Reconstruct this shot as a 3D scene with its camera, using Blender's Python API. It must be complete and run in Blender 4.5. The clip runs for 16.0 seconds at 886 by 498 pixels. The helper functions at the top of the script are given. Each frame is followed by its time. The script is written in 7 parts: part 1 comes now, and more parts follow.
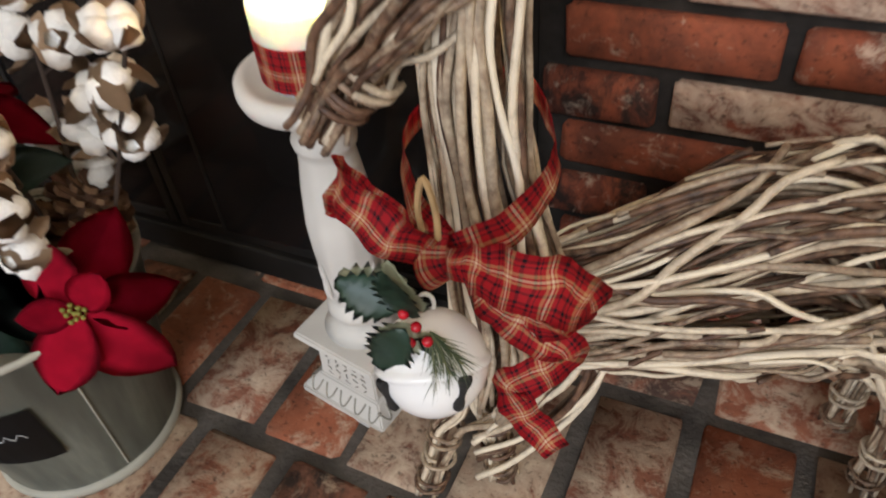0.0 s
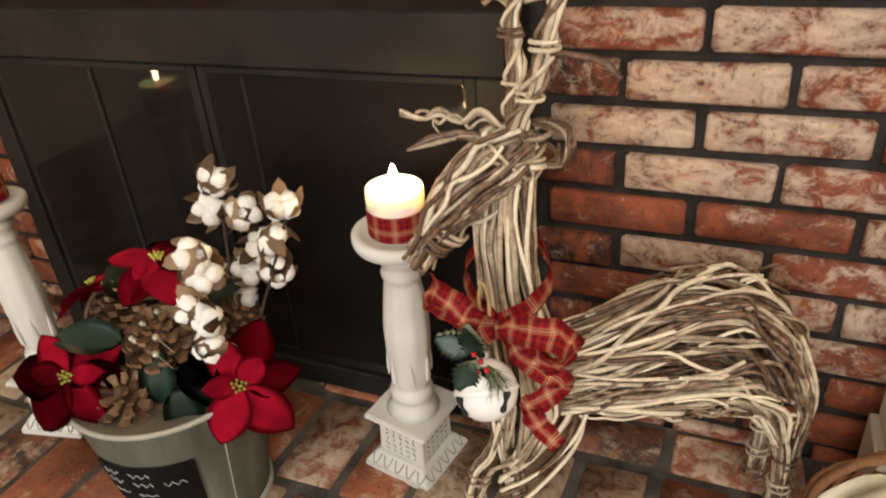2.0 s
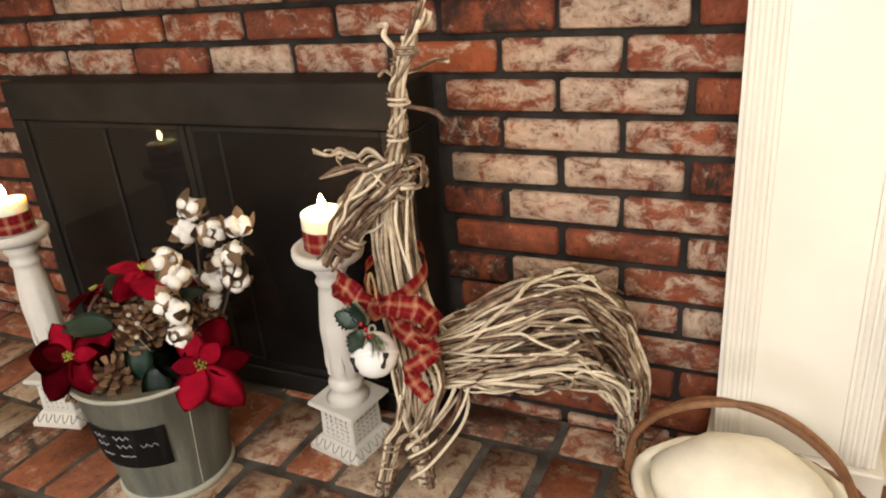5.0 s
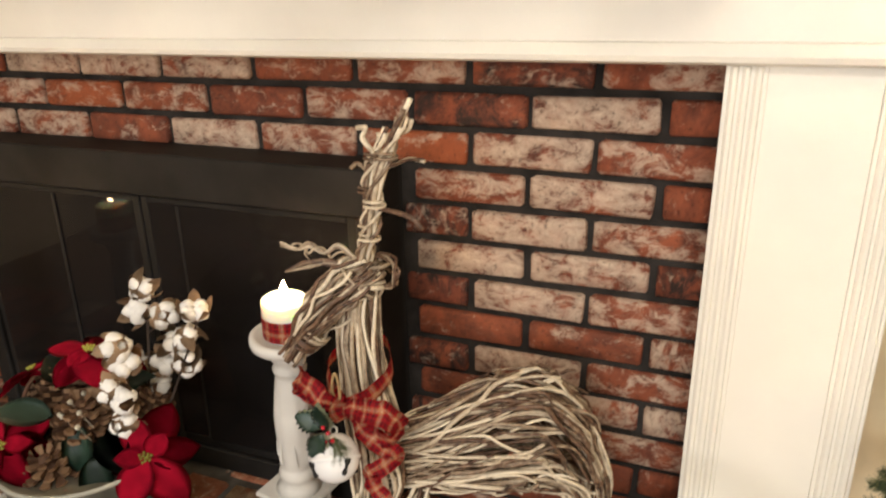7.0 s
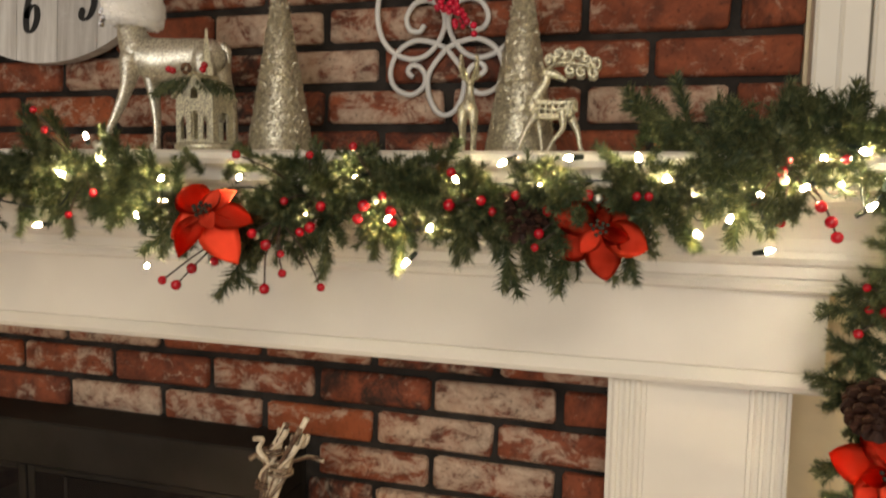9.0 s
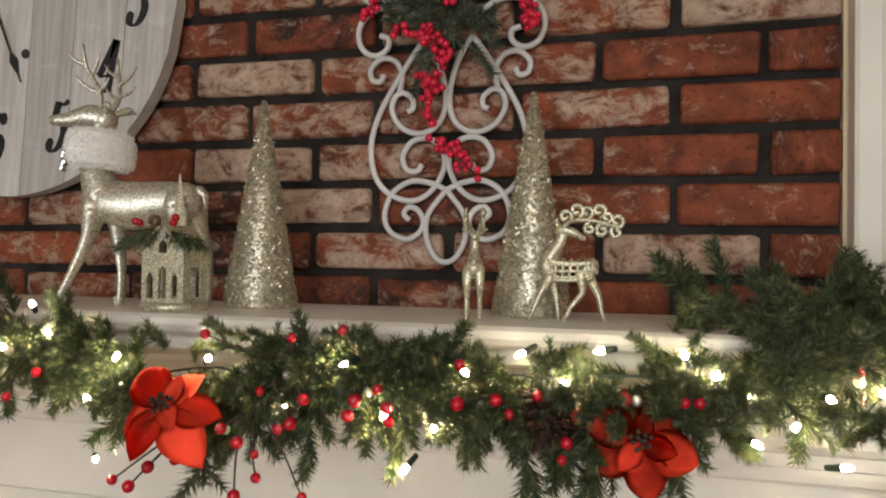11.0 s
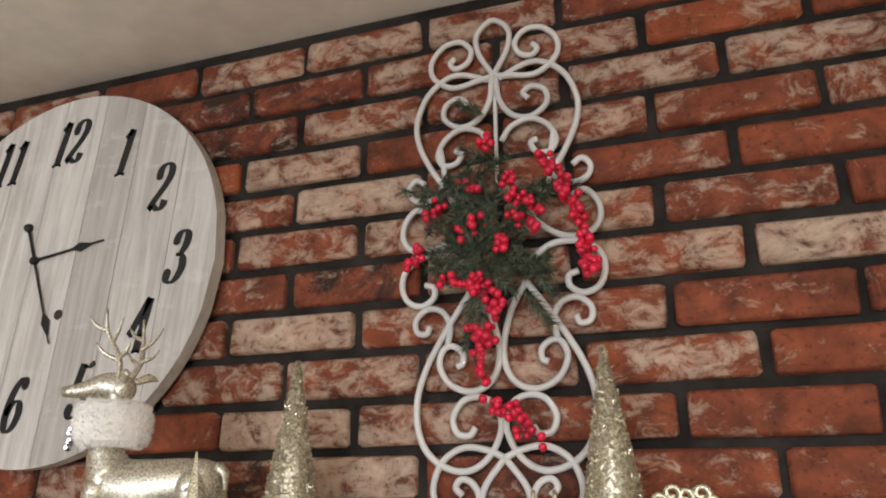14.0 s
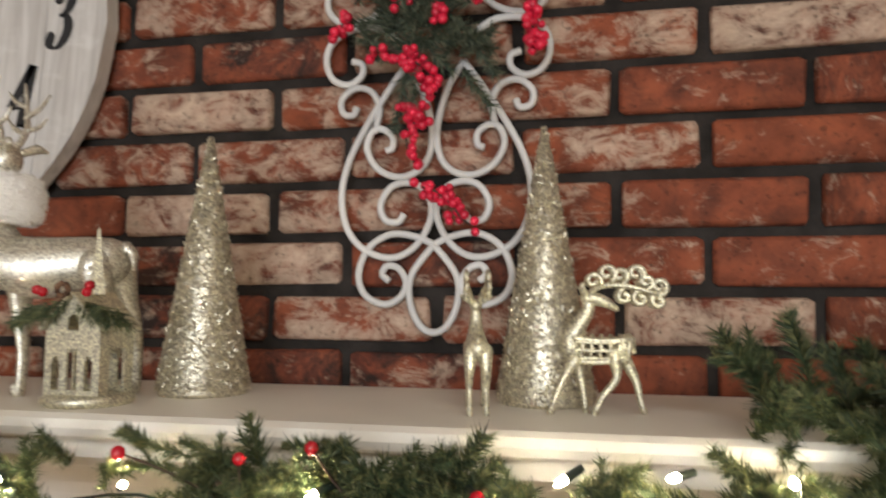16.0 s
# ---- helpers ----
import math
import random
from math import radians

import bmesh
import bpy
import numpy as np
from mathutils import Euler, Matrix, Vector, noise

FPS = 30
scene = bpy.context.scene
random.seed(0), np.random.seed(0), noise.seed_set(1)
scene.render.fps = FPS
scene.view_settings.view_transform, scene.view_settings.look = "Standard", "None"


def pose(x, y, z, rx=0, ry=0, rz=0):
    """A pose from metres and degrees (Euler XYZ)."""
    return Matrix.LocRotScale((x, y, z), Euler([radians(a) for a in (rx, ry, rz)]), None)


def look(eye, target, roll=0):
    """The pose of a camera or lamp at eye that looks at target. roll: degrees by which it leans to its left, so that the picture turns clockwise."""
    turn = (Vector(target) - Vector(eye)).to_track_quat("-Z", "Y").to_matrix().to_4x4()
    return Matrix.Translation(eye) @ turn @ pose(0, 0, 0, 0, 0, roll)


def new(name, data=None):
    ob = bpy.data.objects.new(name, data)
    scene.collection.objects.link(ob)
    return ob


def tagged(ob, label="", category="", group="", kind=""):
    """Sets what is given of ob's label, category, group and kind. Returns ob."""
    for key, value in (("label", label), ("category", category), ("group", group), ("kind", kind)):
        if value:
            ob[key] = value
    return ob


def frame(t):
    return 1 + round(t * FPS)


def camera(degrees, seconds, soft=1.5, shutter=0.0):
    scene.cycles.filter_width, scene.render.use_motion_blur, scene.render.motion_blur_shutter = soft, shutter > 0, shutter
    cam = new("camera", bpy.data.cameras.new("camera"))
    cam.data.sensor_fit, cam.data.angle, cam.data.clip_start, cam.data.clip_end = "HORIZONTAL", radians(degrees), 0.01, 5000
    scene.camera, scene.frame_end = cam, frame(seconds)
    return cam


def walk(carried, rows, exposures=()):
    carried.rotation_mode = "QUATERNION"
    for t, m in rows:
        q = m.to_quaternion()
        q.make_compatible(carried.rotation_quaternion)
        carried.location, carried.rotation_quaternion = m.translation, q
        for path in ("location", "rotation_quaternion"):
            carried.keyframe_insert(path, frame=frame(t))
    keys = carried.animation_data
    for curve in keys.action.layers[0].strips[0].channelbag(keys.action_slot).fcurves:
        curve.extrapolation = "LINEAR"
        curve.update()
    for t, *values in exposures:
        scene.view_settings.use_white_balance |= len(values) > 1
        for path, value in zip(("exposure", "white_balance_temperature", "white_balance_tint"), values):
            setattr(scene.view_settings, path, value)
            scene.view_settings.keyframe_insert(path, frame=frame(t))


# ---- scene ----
cam = camera(63.5, 16.0, soft=2.0, shutter=0.4)
PATH = [
    (0, (0.083, -0.658, 0.792), (-0.629, 0.647, -0.546), -6.1),
    (0.5, (0.108, -0.743, 0.877), (-0.609, 0.625, -0.394), -6.1),
    (1, (0.139, -0.833, 0.925), (-0.595, 0.592, -0.271), -6.1),
    (1.5, (0.154, -0.895, 0.948), (-0.6, 0.609, -0.133), -5.4),
    (2, (0.165, -0.981, 0.963), (-0.584, 0.596, -0.013), -4.9),
    (2.5, (0.166, -1.05, 1.0), (-0.496, 0.615, 0.11), -3.1),
    (3, (0.229, -1.095, 1.012), (-0.416, 0.61, 0.188), -3.1),
    (3.5, (0.363, -1.143, 1.015), (-0.375, 0.541, 0.228), -4.9),
    (3.7, (0.395, -1.157, 1.009), (-0.36, 0.522, 0.227), -5.5),
    (5.8, (0.453, -1.185, 0.988), (-0.409, 0.44, 0.203), -4.0),
    (6, (0.442, -1.174, 1.002), (-0.424, 0.451, 0.222), -3.8),
    (6.5, (0.425, -1.157, 1.043), (-0.376, 0.525, 0.316), -2.9),
    (7, (0.398, -1.153, 1.062), (-0.294, 0.596, 0.383), -1.1),
    (7.5, (0.393, -1.142, 1.136), (-0.246, 0.651, 0.523), -0.2),
    (8, (0.408, -1.133, 1.188), (-0.207, 0.708, 0.705), 0.4),
    (8.5, (0.426, -1.137, 1.222), (-0.138, 0.751, 0.88), 1.0),
    (9, (0.434, -1.136, 1.236), (-0.105, 0.781, 1.043), 0.9),
    (9.5, (0.43, -1.116, 1.252), (-0.078, 0.818, 1.199), 1.0),
    (9.7, (0.428, -1.104, 1.261), (-0.079, 0.83, 1.245), 1.3),
    (11.8, (0.346, -0.923, 1.363), (-0.155, 1.011, 1.46), -0.5),
    (12, (0.342, -0.897, 1.364), (-0.157, 1.033, 1.516), -0.9),
    (12.5, (0.351, -0.886, 1.39), (-0.193, 1.018, 1.675), -1.7),
    (13, (0.355, -0.904, 1.406), (-0.212, 0.97, 1.815), -1.8),
    (13.5, (0.351, -0.915, 1.408), (-0.241, 0.913, 1.962), -1.0),
    (14, (0.34, -0.912, 1.4), (-0.261, 0.881, 2.052), -0.2),
    (14.5, (0.348, -0.885, 1.397), (-0.282, 0.945, 1.902), 0.1),
    (15, (0.346, -0.874, 1.397), (-0.297, 0.975, 1.808), 0.2),
    (15.5, (0.321, -0.865, 1.392), (-0.275, 1.03, 1.626), 0.9),
    (16, (0.302, -0.851, 1.37), (-0.099, 1.102, 1.53), 0.3),
]
EXPOSURES = [(0.0, -0.36, 5600, 10), (1.0, -0.22, 5750, 10), (2.0, -0.18, 6300, 10), (3.5, -0.06, 6300, 10), (6.0, -0.22, 6350, 10), (7.5, -0.4, 6450, 10), (9.0, -1.05, 6780, 10), (9.7, -1.08, 6600, 10), (12.0, -0.74, 5780, 10), (14.0, -0.46, 5900, 10), (16.0, -0.50, 5950, 10)]
walk(cam, [(t, look(eye, target, roll)) for t, eye, target, roll in PATH], EXPOSURES)

# ---- world and light ----
world = bpy.data.worlds.new("room_world")
scene.world = world
world.use_nodes = True
world.node_tree.nodes["Background"].inputs[0].default_value = (0.9, 0.95, 1.0, 1)
world.node_tree.nodes["Background"].inputs[1].default_value = 0.2


def area_lamp(name, m, sx, sy, power, colour):
    d = bpy.data.lights.new(name, "AREA")
    d.shape, d.size, d.size_y, d.energy, d.color = "RECTANGLE", sx, sy, power, colour
    ob = new(name, d)
    ob.matrix_world = m
    return ob


# Two unseen fill lamps, added: one under the ceiling, one behind the camera.
area_lamp("ceiling_fixture_light", look((0.9, -2.0, 2.06), (0.9, -2.0, 0)), 0.6, 0.6, 46, (1.0, 0.93, 0.82))
area_lamp("window_light", look((0.1, -4.2, 1.25), (-0.2, 0, 1.0)), 2.2, 1.5, 108, (1.0, 1.0, 1.0))


# ---- materials ----
def nodes_of(name):
    m = bpy.data.materials.new(name)
    m.use_nodes = True
    nt = m.node_tree
    return m, nt, nt.nodes["Principled BSDF"]


def add(nt, kind, **values):
    n = nt.nodes.new(kind)
    for k, v in values.items():
        if k in n.inputs:
            n.inputs[k].default_value = v
    return n


def mix(nt, fac, a, b, mode="MIX"):
    n = nt.nodes.new("ShaderNodeMix")
    n.data_type, n.blend_type = "RGBA", mode
    for sock, v in ((n.inputs[0], fac), (n.inputs[6], a), (n.inputs[7], b)):
        if isinstance(v, (int, float)):
            sock.default_value = v
        elif isinstance(v, tuple):
            sock.default_value = (*v, 1) if len(v) == 3 else v
        else:
            nt.links.new(v, sock)
    return n.outputs[2]


def calc(nt, op, a, b=0.0, clamp=False):
    n = nt.nodes.new("ShaderNodeMath")
    n.operation, n.use_clamp = op, clamp
    for sock, v in zip(n.inputs, (a, b)):
        if isinstance(v, (int, float)):
            sock.default_value = v
        else:
            nt.links.new(v, sock)
    return n.outputs[0]


def noise_at(nt, vec, scale, detail=4.0, rough=0.55, distort=0.0):
    n = add(nt, "ShaderNodeTexNoise", Scale=scale, Detail=detail, Roughness=rough, Distortion=distort)
    if vec is not None:
        nt.links.new(vec, n.inputs["Vector"])
    return n.outputs["Fac"]


def ramp(nt, fac, *stops):
    n = nt.nodes.new("ShaderNodeValToRGB")
    while len(n.color_ramp.elements) < len(stops):
        n.color_ramp.elements.new(0.5)
    for e, (p, c) in zip(n.color_ramp.elements, stops):
        e.position, e.color = p, (*c, 1) if isinstance(c, tuple) else (c, c, c, 1)
    nt.links.new(fac, n.inputs[0])
    return n.outputs[0]


def coords(nt, spread=40.0, stretch=(1, 1, 1)):
    """Object coordinates, shifted by the object's own random number."""
    tc = nt.nodes.new("ShaderNodeTexCoord")
    oi = nt.nodes.new("ShaderNodeObjectInfo")
    sh = calc(nt, "MULTIPLY", oi.outputs["Random"], spread)
    va = nt.nodes.new("ShaderNodeVectorMath")
    va.operation = "ADD"
    nt.links.new(tc.outputs["Object"], va.inputs[0])
    nt.links.new(sh, va.inputs[1])
    mp = nt.nodes.new("ShaderNodeMapping")
    mp.inputs["Scale"].default_value = stretch
    nt.links.new(va.outputs[0], mp.inputs[0])
    return mp.outputs[0], oi


def bump(nt, bsdf, height, strength=0.4, distance=0.002):
    b = add(nt, "ShaderNodeBump", Strength=strength, Distance=distance)
    nt.links.new(height, b.inputs["Height"])
    nt.links.new(b.outputs[0], bsdf.inputs["Normal"])


def plain(name, colour, rough=0.5, metal=0.0, grain=60.0, vary=0.12, relief=0.15, distance=0.001, spec=0.5, stretch=(1, 1, 1), sheen=0.0):
    """A surface of one colour with two scales of variation and a fine relief."""
    m, nt, b = nodes_of(name)
    v, oi = coords(nt, stretch=stretch)
    fine, broad = noise_at(nt, v, grain), noise_at(nt, v, grain / 9, 3)
    dark = tuple(c * (1 - vary * 1.6) for c in colour)
    light = tuple(min(1, c * (1 + vary)) for c in colour)
    c = mix(nt, ramp(nt, broad, (0.35, 0.0), (0.65, 1.0)), dark, light)
    c = mix(nt, calc(nt, "MULTIPLY", fine, vary * 1.5), c, tuple(c * 0.5 for c in colour))
    nt.links.new(c, b.inputs["Base Color"])
    b.inputs["Roughness"].default_value, b.inputs["Metallic"].default_value = rough, metal
    b.inputs["Specular IOR Level"].default_value = spec
    if sheen:
        b.inputs["Sheen Weight"].default_value = sheen
    bump(nt, b, fine, relief, distance)
    return m


def brick_material(name, stops, grime, wash):
    """Used brick. The object's colour holds three tones of one brick: red channel its lime wash, green its soot, blue its warmth."""
    m, nt, b = nodes_of(name)
    v, oi = coords(nt)
    sep = nt.nodes.new("ShaderNodeSeparateColor")
    nt.links.new(oi.outputs["Color"], sep.inputs[0])
    lime, soot, warm = sep.outputs[0], sep.outputs[1], sep.outputs[2]
    body = ramp(nt, noise_at(nt, v, 26, 5, 0.6), *stops)
    body = mix(nt, warm, body, mix(nt, 0.5, body, (0.46, 0.12, 0.035)))
    sootmask = ramp(nt, noise_at(nt, v, 17, 5, 0.7, 0.6), (0.42, 0.0), (0.6, 1.0))
    c = mix(nt, calc(nt, "MULTIPLY", sootmask, soot), body, grime)
    streak = nt.nodes.new("ShaderNodeMapping")
    streak.inputs["Scale"].default_value, streak.inputs["Rotation"].default_value = (1, 1, 1.5), (0, 0.5, 0)
    nt.links.new(v, streak.inputs[0])
    n1 = noise_at(nt, streak.outputs[0], 23, 8, 0.74, 0.5)
    limemask = ramp(nt, calc(nt, "ADD", n1, calc(nt, "MULTIPLY", calc(nt, "SUBTRACT", lime, 0.22), 0.20)), (0.525, 0.0), (0.63, 0.60), (0.78, 0.93))
    lime_c = mix(nt, noise_at(nt, v, 60, 4), wash, tuple(min(1, x * 1.35) for x in wash))
    c = mix(nt, limemask, c, lime_c)
    pits = ramp(nt, noise_at(nt, v, 130, 3, 0.6), (0.3, 0.0), (0.42, 1.0))
    c = mix(nt, pits, mix(nt, 0.55, c, (0.03, 0.015, 0.01)), c)
    nt.links.new(c, b.inputs["Base Color"])
    b.inputs["Roughness"].default_value = 0.82
    b.inputs["Specular IOR Level"].default_value = 0.25
    h = calc(nt, "ADD", calc(nt, "MULTIPLY", noise_at(nt, v, 90, 5, 0.7), 0.6), calc(nt, "MULTIPLY", limemask, 0.5))
    bump(nt, b, calc(nt, "ADD", h, calc(nt, "MULTIPLY", pits, 0.4)), 0.6, 0.003)
    return m


M_BRICK = brick_material("used_brick", ((0.3, (0.085, 0.026, 0.017)), (0.5, (0.20, 0.056, 0.031)), (0.7, (0.285, 0.085, 0.042))), (0.035, 0.022, 0.018), (0.50, 0.385, 0.285))
M_PAVER = brick_material("hearth_brick", ((0.3, (0.12, 0.050, 0.032)), (0.5, (0.22, 0.095, 0.058)), (0.7, (0.30, 0.15, 0.095))), (0.05, 0.035, 0.028), (0.47, 0.37, 0.26))
M_MORTAR = plain("dark_mortar", (0.036, 0.031, 0.027), 0.95, grain=140, vary=0.3, relief=0.8, distance=0.003, spec=0.1)
M_HEARTH_MORTAR = plain("hearth_mortar", (0.105, 0.092, 0.078), 0.95, grain=140, vary=0.3, relief=0.8, distance=0.003, spec=0.1)
M_WHITE = plain("cream_white_paint", (0.80, 0.76, 0.67), 0.42, grain=30, vary=0.04, relief=0.08, spec=0.4)
M_WALL = plain("pale_yellow_wall_paint", (0.78, 0.66, 0.44), 0.8, grain=120, vary=0.04, relief=0.2)
M_CEIL = plain("white_ceiling_paint", (0.78, 0.75, 0.70), 0.9, grain=150, vary=0.04, relief=0.3)
M_FLOOR = plain("brown_wood_floor", (0.22, 0.12, 0.06), 0.4, grain=14, vary=0.3, stretch=(1, 9, 1))
M_BLACK = plain("black_painted_steel", (0.0158, 0.0138, 0.012), 0.66, grain=90, vary=0.25, relief=0.2, spec=0.18)
M_SOOT = plain("sooty_firebox", (0.022, 0.019, 0.017), 0.9, grain=30, vary=0.3, relief=0.6)


def glass_material():
    m, nt, b = nodes_of("smoked_glass")
    v, oi = coords(nt)
    b.inputs["Base Color"].default_value = (0.022, 0.019, 0.018, 1)
    b.inputs["Transmission Weight"].default_value = 0.5
    b.inputs["IOR"].default_value = 1.22
    nt.links.new(ramp(nt, noise_at(nt, v, 6, 4), (0.3, 0.02), (0.7, 0.07)), b.inputs["Roughness"])
    return m


M_GLASS = glass_material()


def island_material(name, a, b, c, rough=0.75, grain=80.0, stretch=(1, 1, 1), spec=0.3, relief=0.4):
    """Each separate piece of the mesh takes its own tone between three."""
    m, nt, bs = nodes_of(name)
    v, oi = coords(nt, stretch=stretch)
    g = nt.nodes.new("ShaderNodeNewGeometry")
    tone = ramp(nt, g.outputs["Random Per Island"], (0.0, a), (0.5, b), (1.0, c))
    n1 = noise_at(nt, v, grain, 5, 0.65)
    tone = mix(nt, ramp(nt, n1, (0.35, 0.0), (0.7, 1.0)), mix(nt, 0.5, tone, tuple(x * 0.35 for x in a)), tone)
    nt.links.new(tone, bs.inputs["Base Color"])
    bs.inputs["Roughness"].default_value = rough
    bs.inputs["Specular IOR Level"].default_value = spec
    bump(nt, bs, n1, relief, 0.001)
    return m


def twig_material():
    """Weathered brown twigs; their highlights and dark gaps are put into the colour as patches."""
    m, nt, bs = nodes_of("weathered_twig")
    v, oi = coords(nt)
    g = nt.nodes.new("ShaderNodeNewGeometry")
    each = g.outputs["Random Per Island"]
    highlight = ramp(nt, each, (0.0, (0.40, 0.285, 0.175)), (0.5, (0.60, 0.485, 0.33)), (1.0, (0.78, 0.68, 0.51)))
    bark = ramp(nt, noise_at(nt, v, 90, 4), (0.35, (0.050, 0.026, 0.016)), (0.65, (0.17, 0.092, 0.052)))
    unevenness = calc(nt, "ADD", calc(nt, "MULTIPLY", noise_at(nt, v, 70, 6, 0.75), 0.7), calc(nt, "MULTIPLY", each, 0.55))
    mask = ramp(nt, unevenness, (0.48, 0.0), (0.82, 0.96))
    nt.links.new(mix(nt, mask, bark, highlight), bs.inputs["Base Color"])
    bs.inputs["Roughness"].default_value = 0.55
    bs.inputs["Specular IOR Level"].default_value = 0.4
    bump(nt, bs, unevenness, 0.6, 0.0015)
    return m


M_TWIG = twig_material()
M_BROWNTWIG = island_material("brown_twig", (0.12, 0.06, 0.035), (0.20, 0.10, 0.06), (0.26, 0.14, 0.08))
M_HOLDER = plain("antique_white_resin", (0.66, 0.63, 0.57), 0.6, grain=45, vary=0.10, relief=0.3)
M_CARVE = plain("grey_antiquing", (0.30, 0.28, 0.23), 0.8, grain=80, vary=0.2)
M_BELL = plain("white_enamel", (0.80, 0.79, 0.77), 0.16, grain=20, vary=0.03, relief=0.03)
# Near-black: shade inside the bell's slots as a colour, and the burnt wick.
M_SLOT_WICK = plain("slot_shade_wick_black", (0.012, 0.010, 0.009), 0.9)
M_VELVET = plain("red_velvet", (0.32, 0.004, 0.020), 0.9, grain=90, vary=0.3, relief=0.4, spec=0.06)
M_ORANGE_PETAL = plain("orange_red_felt", (0.86, 0.072, 0.032), 0.85, grain=110, vary=0.2, relief=0.4, spec=0.06)
M_DARKLEAF = plain("dark_green_leaf", (0.020, 0.050, 0.030), 0.42, grain=60, vary=0.35, relief=0.4)
M_LEAFEDGE = plain("pale_leaf_edge", (0.45, 0.47, 0.32), 0.6, grain=60)
M_PINE = island_material("pine_needles", (0.026, 0.046, 0.022), (0.066, 0.092, 0.038), (0.21, 0.20, 0.080), 0.55, 200, spec=0.3)
M_PINE_DARK = island_material("dusty_pine_needles", (0.036, 0.054, 0.036), (0.095, 0.120, 0.075), (0.25, 0.26, 0.17), 0.6, 200, spec=0.3)
M_STEM = plain("brown_stem", (0.055, 0.034, 0.022), 0.8, grain=100, vary=0.3)
M_WIRE = plain("dark_green_wire", (0.012, 0.022, 0.016), 0.5)
M_BERRY = plain("glossy_red_berry", (0.42, 0.006, 0.016), 0.22, grain=40, vary=0.15, relief=0.05)
M_SPRAYBERRY = plain("coral_red_berry", (0.66, 0.012, 0.050), 0.4, grain=60, vary=0.18, relief=0.2)
M_COTTON = plain("white_cotton", (0.82, 0.79, 0.73), 0.95, grain=180, vary=0.10, relief=0.9, distance=0.002, sheen=0.3, spec=0.1)
M_HUSK = plain("dry_brown_husk", (0.36, 0.235, 0.135), 0.8, grain=120, vary=0.3, relief=0.5)
M_YELLOW = plain("yellow_green_stamen", (0.42, 0.40, 0.06), 0.6, grain=90, vary=0.3)
M_CONE = island_material("pinecone_scales", (0.065, 0.030, 0.015), (0.11, 0.055, 0.028), (0.22, 0.12, 0.065), 0.75, 90)
M_CONE_TIP = island_material("pale_pinecone_tips", (0.16, 0.085, 0.042), (0.235, 0.135, 0.07), (0.31, 0.19, 0.105), 0.75, 90)
M_BUCKET = plain("grey_washed_wood", (0.120, 0.123, 0.098), 0.55, grain=55, vary=0.55, relief=0.3, stretch=(2.5, 2.5, 0.35))
M_BAND = plain("worn_pale_rim", (0.40, 0.39, 0.32), 0.6, grain=50, vary=0.2)
M_CHALK = plain("black_chalkboard", (0.020, 0.021, 0.024), 0.7, grain=12, vary=0.5)
M_CHALKMARK = plain("white_chalk", (0.35, 0.36, 0.36), 0.9)
M_WICKER = island_material("brown_wicker", (0.13, 0.055, 0.025), (0.22, 0.10, 0.045), (0.30, 0.15, 0.07), 0.5, 70)
M_LINEN = plain("cream_linen_liner", (0.76, 0.71, 0.58), 0.9, grain=160, vary=0.06, relief=0.4)
M_IRON = plain("white_painted_iron", (0.66, 0.65, 0.62), 0.5, grain=50, vary=0.10, relief=0.3)
M_BLACKPAINT = plain("black_stencil_paint", (0.016, 0.016, 0.017), 0.7, grain=70, vary=0.4)
M_FUR = plain("white_fur", (0.90, 0.88, 0.84), 0.95, grain=220, vary=0.04, relief=0.5, distance=0.002, sheen=0.4, spec=0.1)
M_JEWEL = plain("silver_jewel", (0.75, 0.76, 0.80), 0.12, 1.0, grain=30)
M_GOLDLEAF = plain("champagne_gold_foil", (0.84, 0.78, 0.64), 0.36, 0.70, grain=95, vary=0.25, relief=1.0, distance=0.006)


def glitter_material(name, base, rough):
    """Metallic flakes, each turned its own way."""
    m, nt, b = nodes_of(name)
    v, oi = coords(nt)
    vo = add(nt, "ShaderNodeTexVoronoi", Scale=700.0)
    nt.links.new(v, vo.inputs["Vector"])
    sep = nt.nodes.new("ShaderNodeSeparateColor")
    nt.links.new(vo.outputs["Color"], sep.inputs[0])
    c = ramp(nt, sep.outputs[0], (0.0, tuple(x * 0.45 for x in base)), (0.5, base), (1.0, tuple(min(1, x * 1.5) for x in base)))
    nt.links.new(c, b.inputs["Base Color"])
    b.inputs["Metallic"].default_value, b.inputs["Roughness"].default_value = 0.85, rough
    bump(nt, b, sep.outputs[1], 0.9, 0.004)
    return m


M_IVORY = glitter_material("ivory_glitter", (0.70, 0.655, 0.50), 0.48)
M_DEER = glitter_material("pale_gold_glitter_foil", (0.76, 0.71, 0.585), 0.40)
M_GLITTER = glitter_material("champagne_glitter", (0.71, 0.645, 0.505), 0.42)


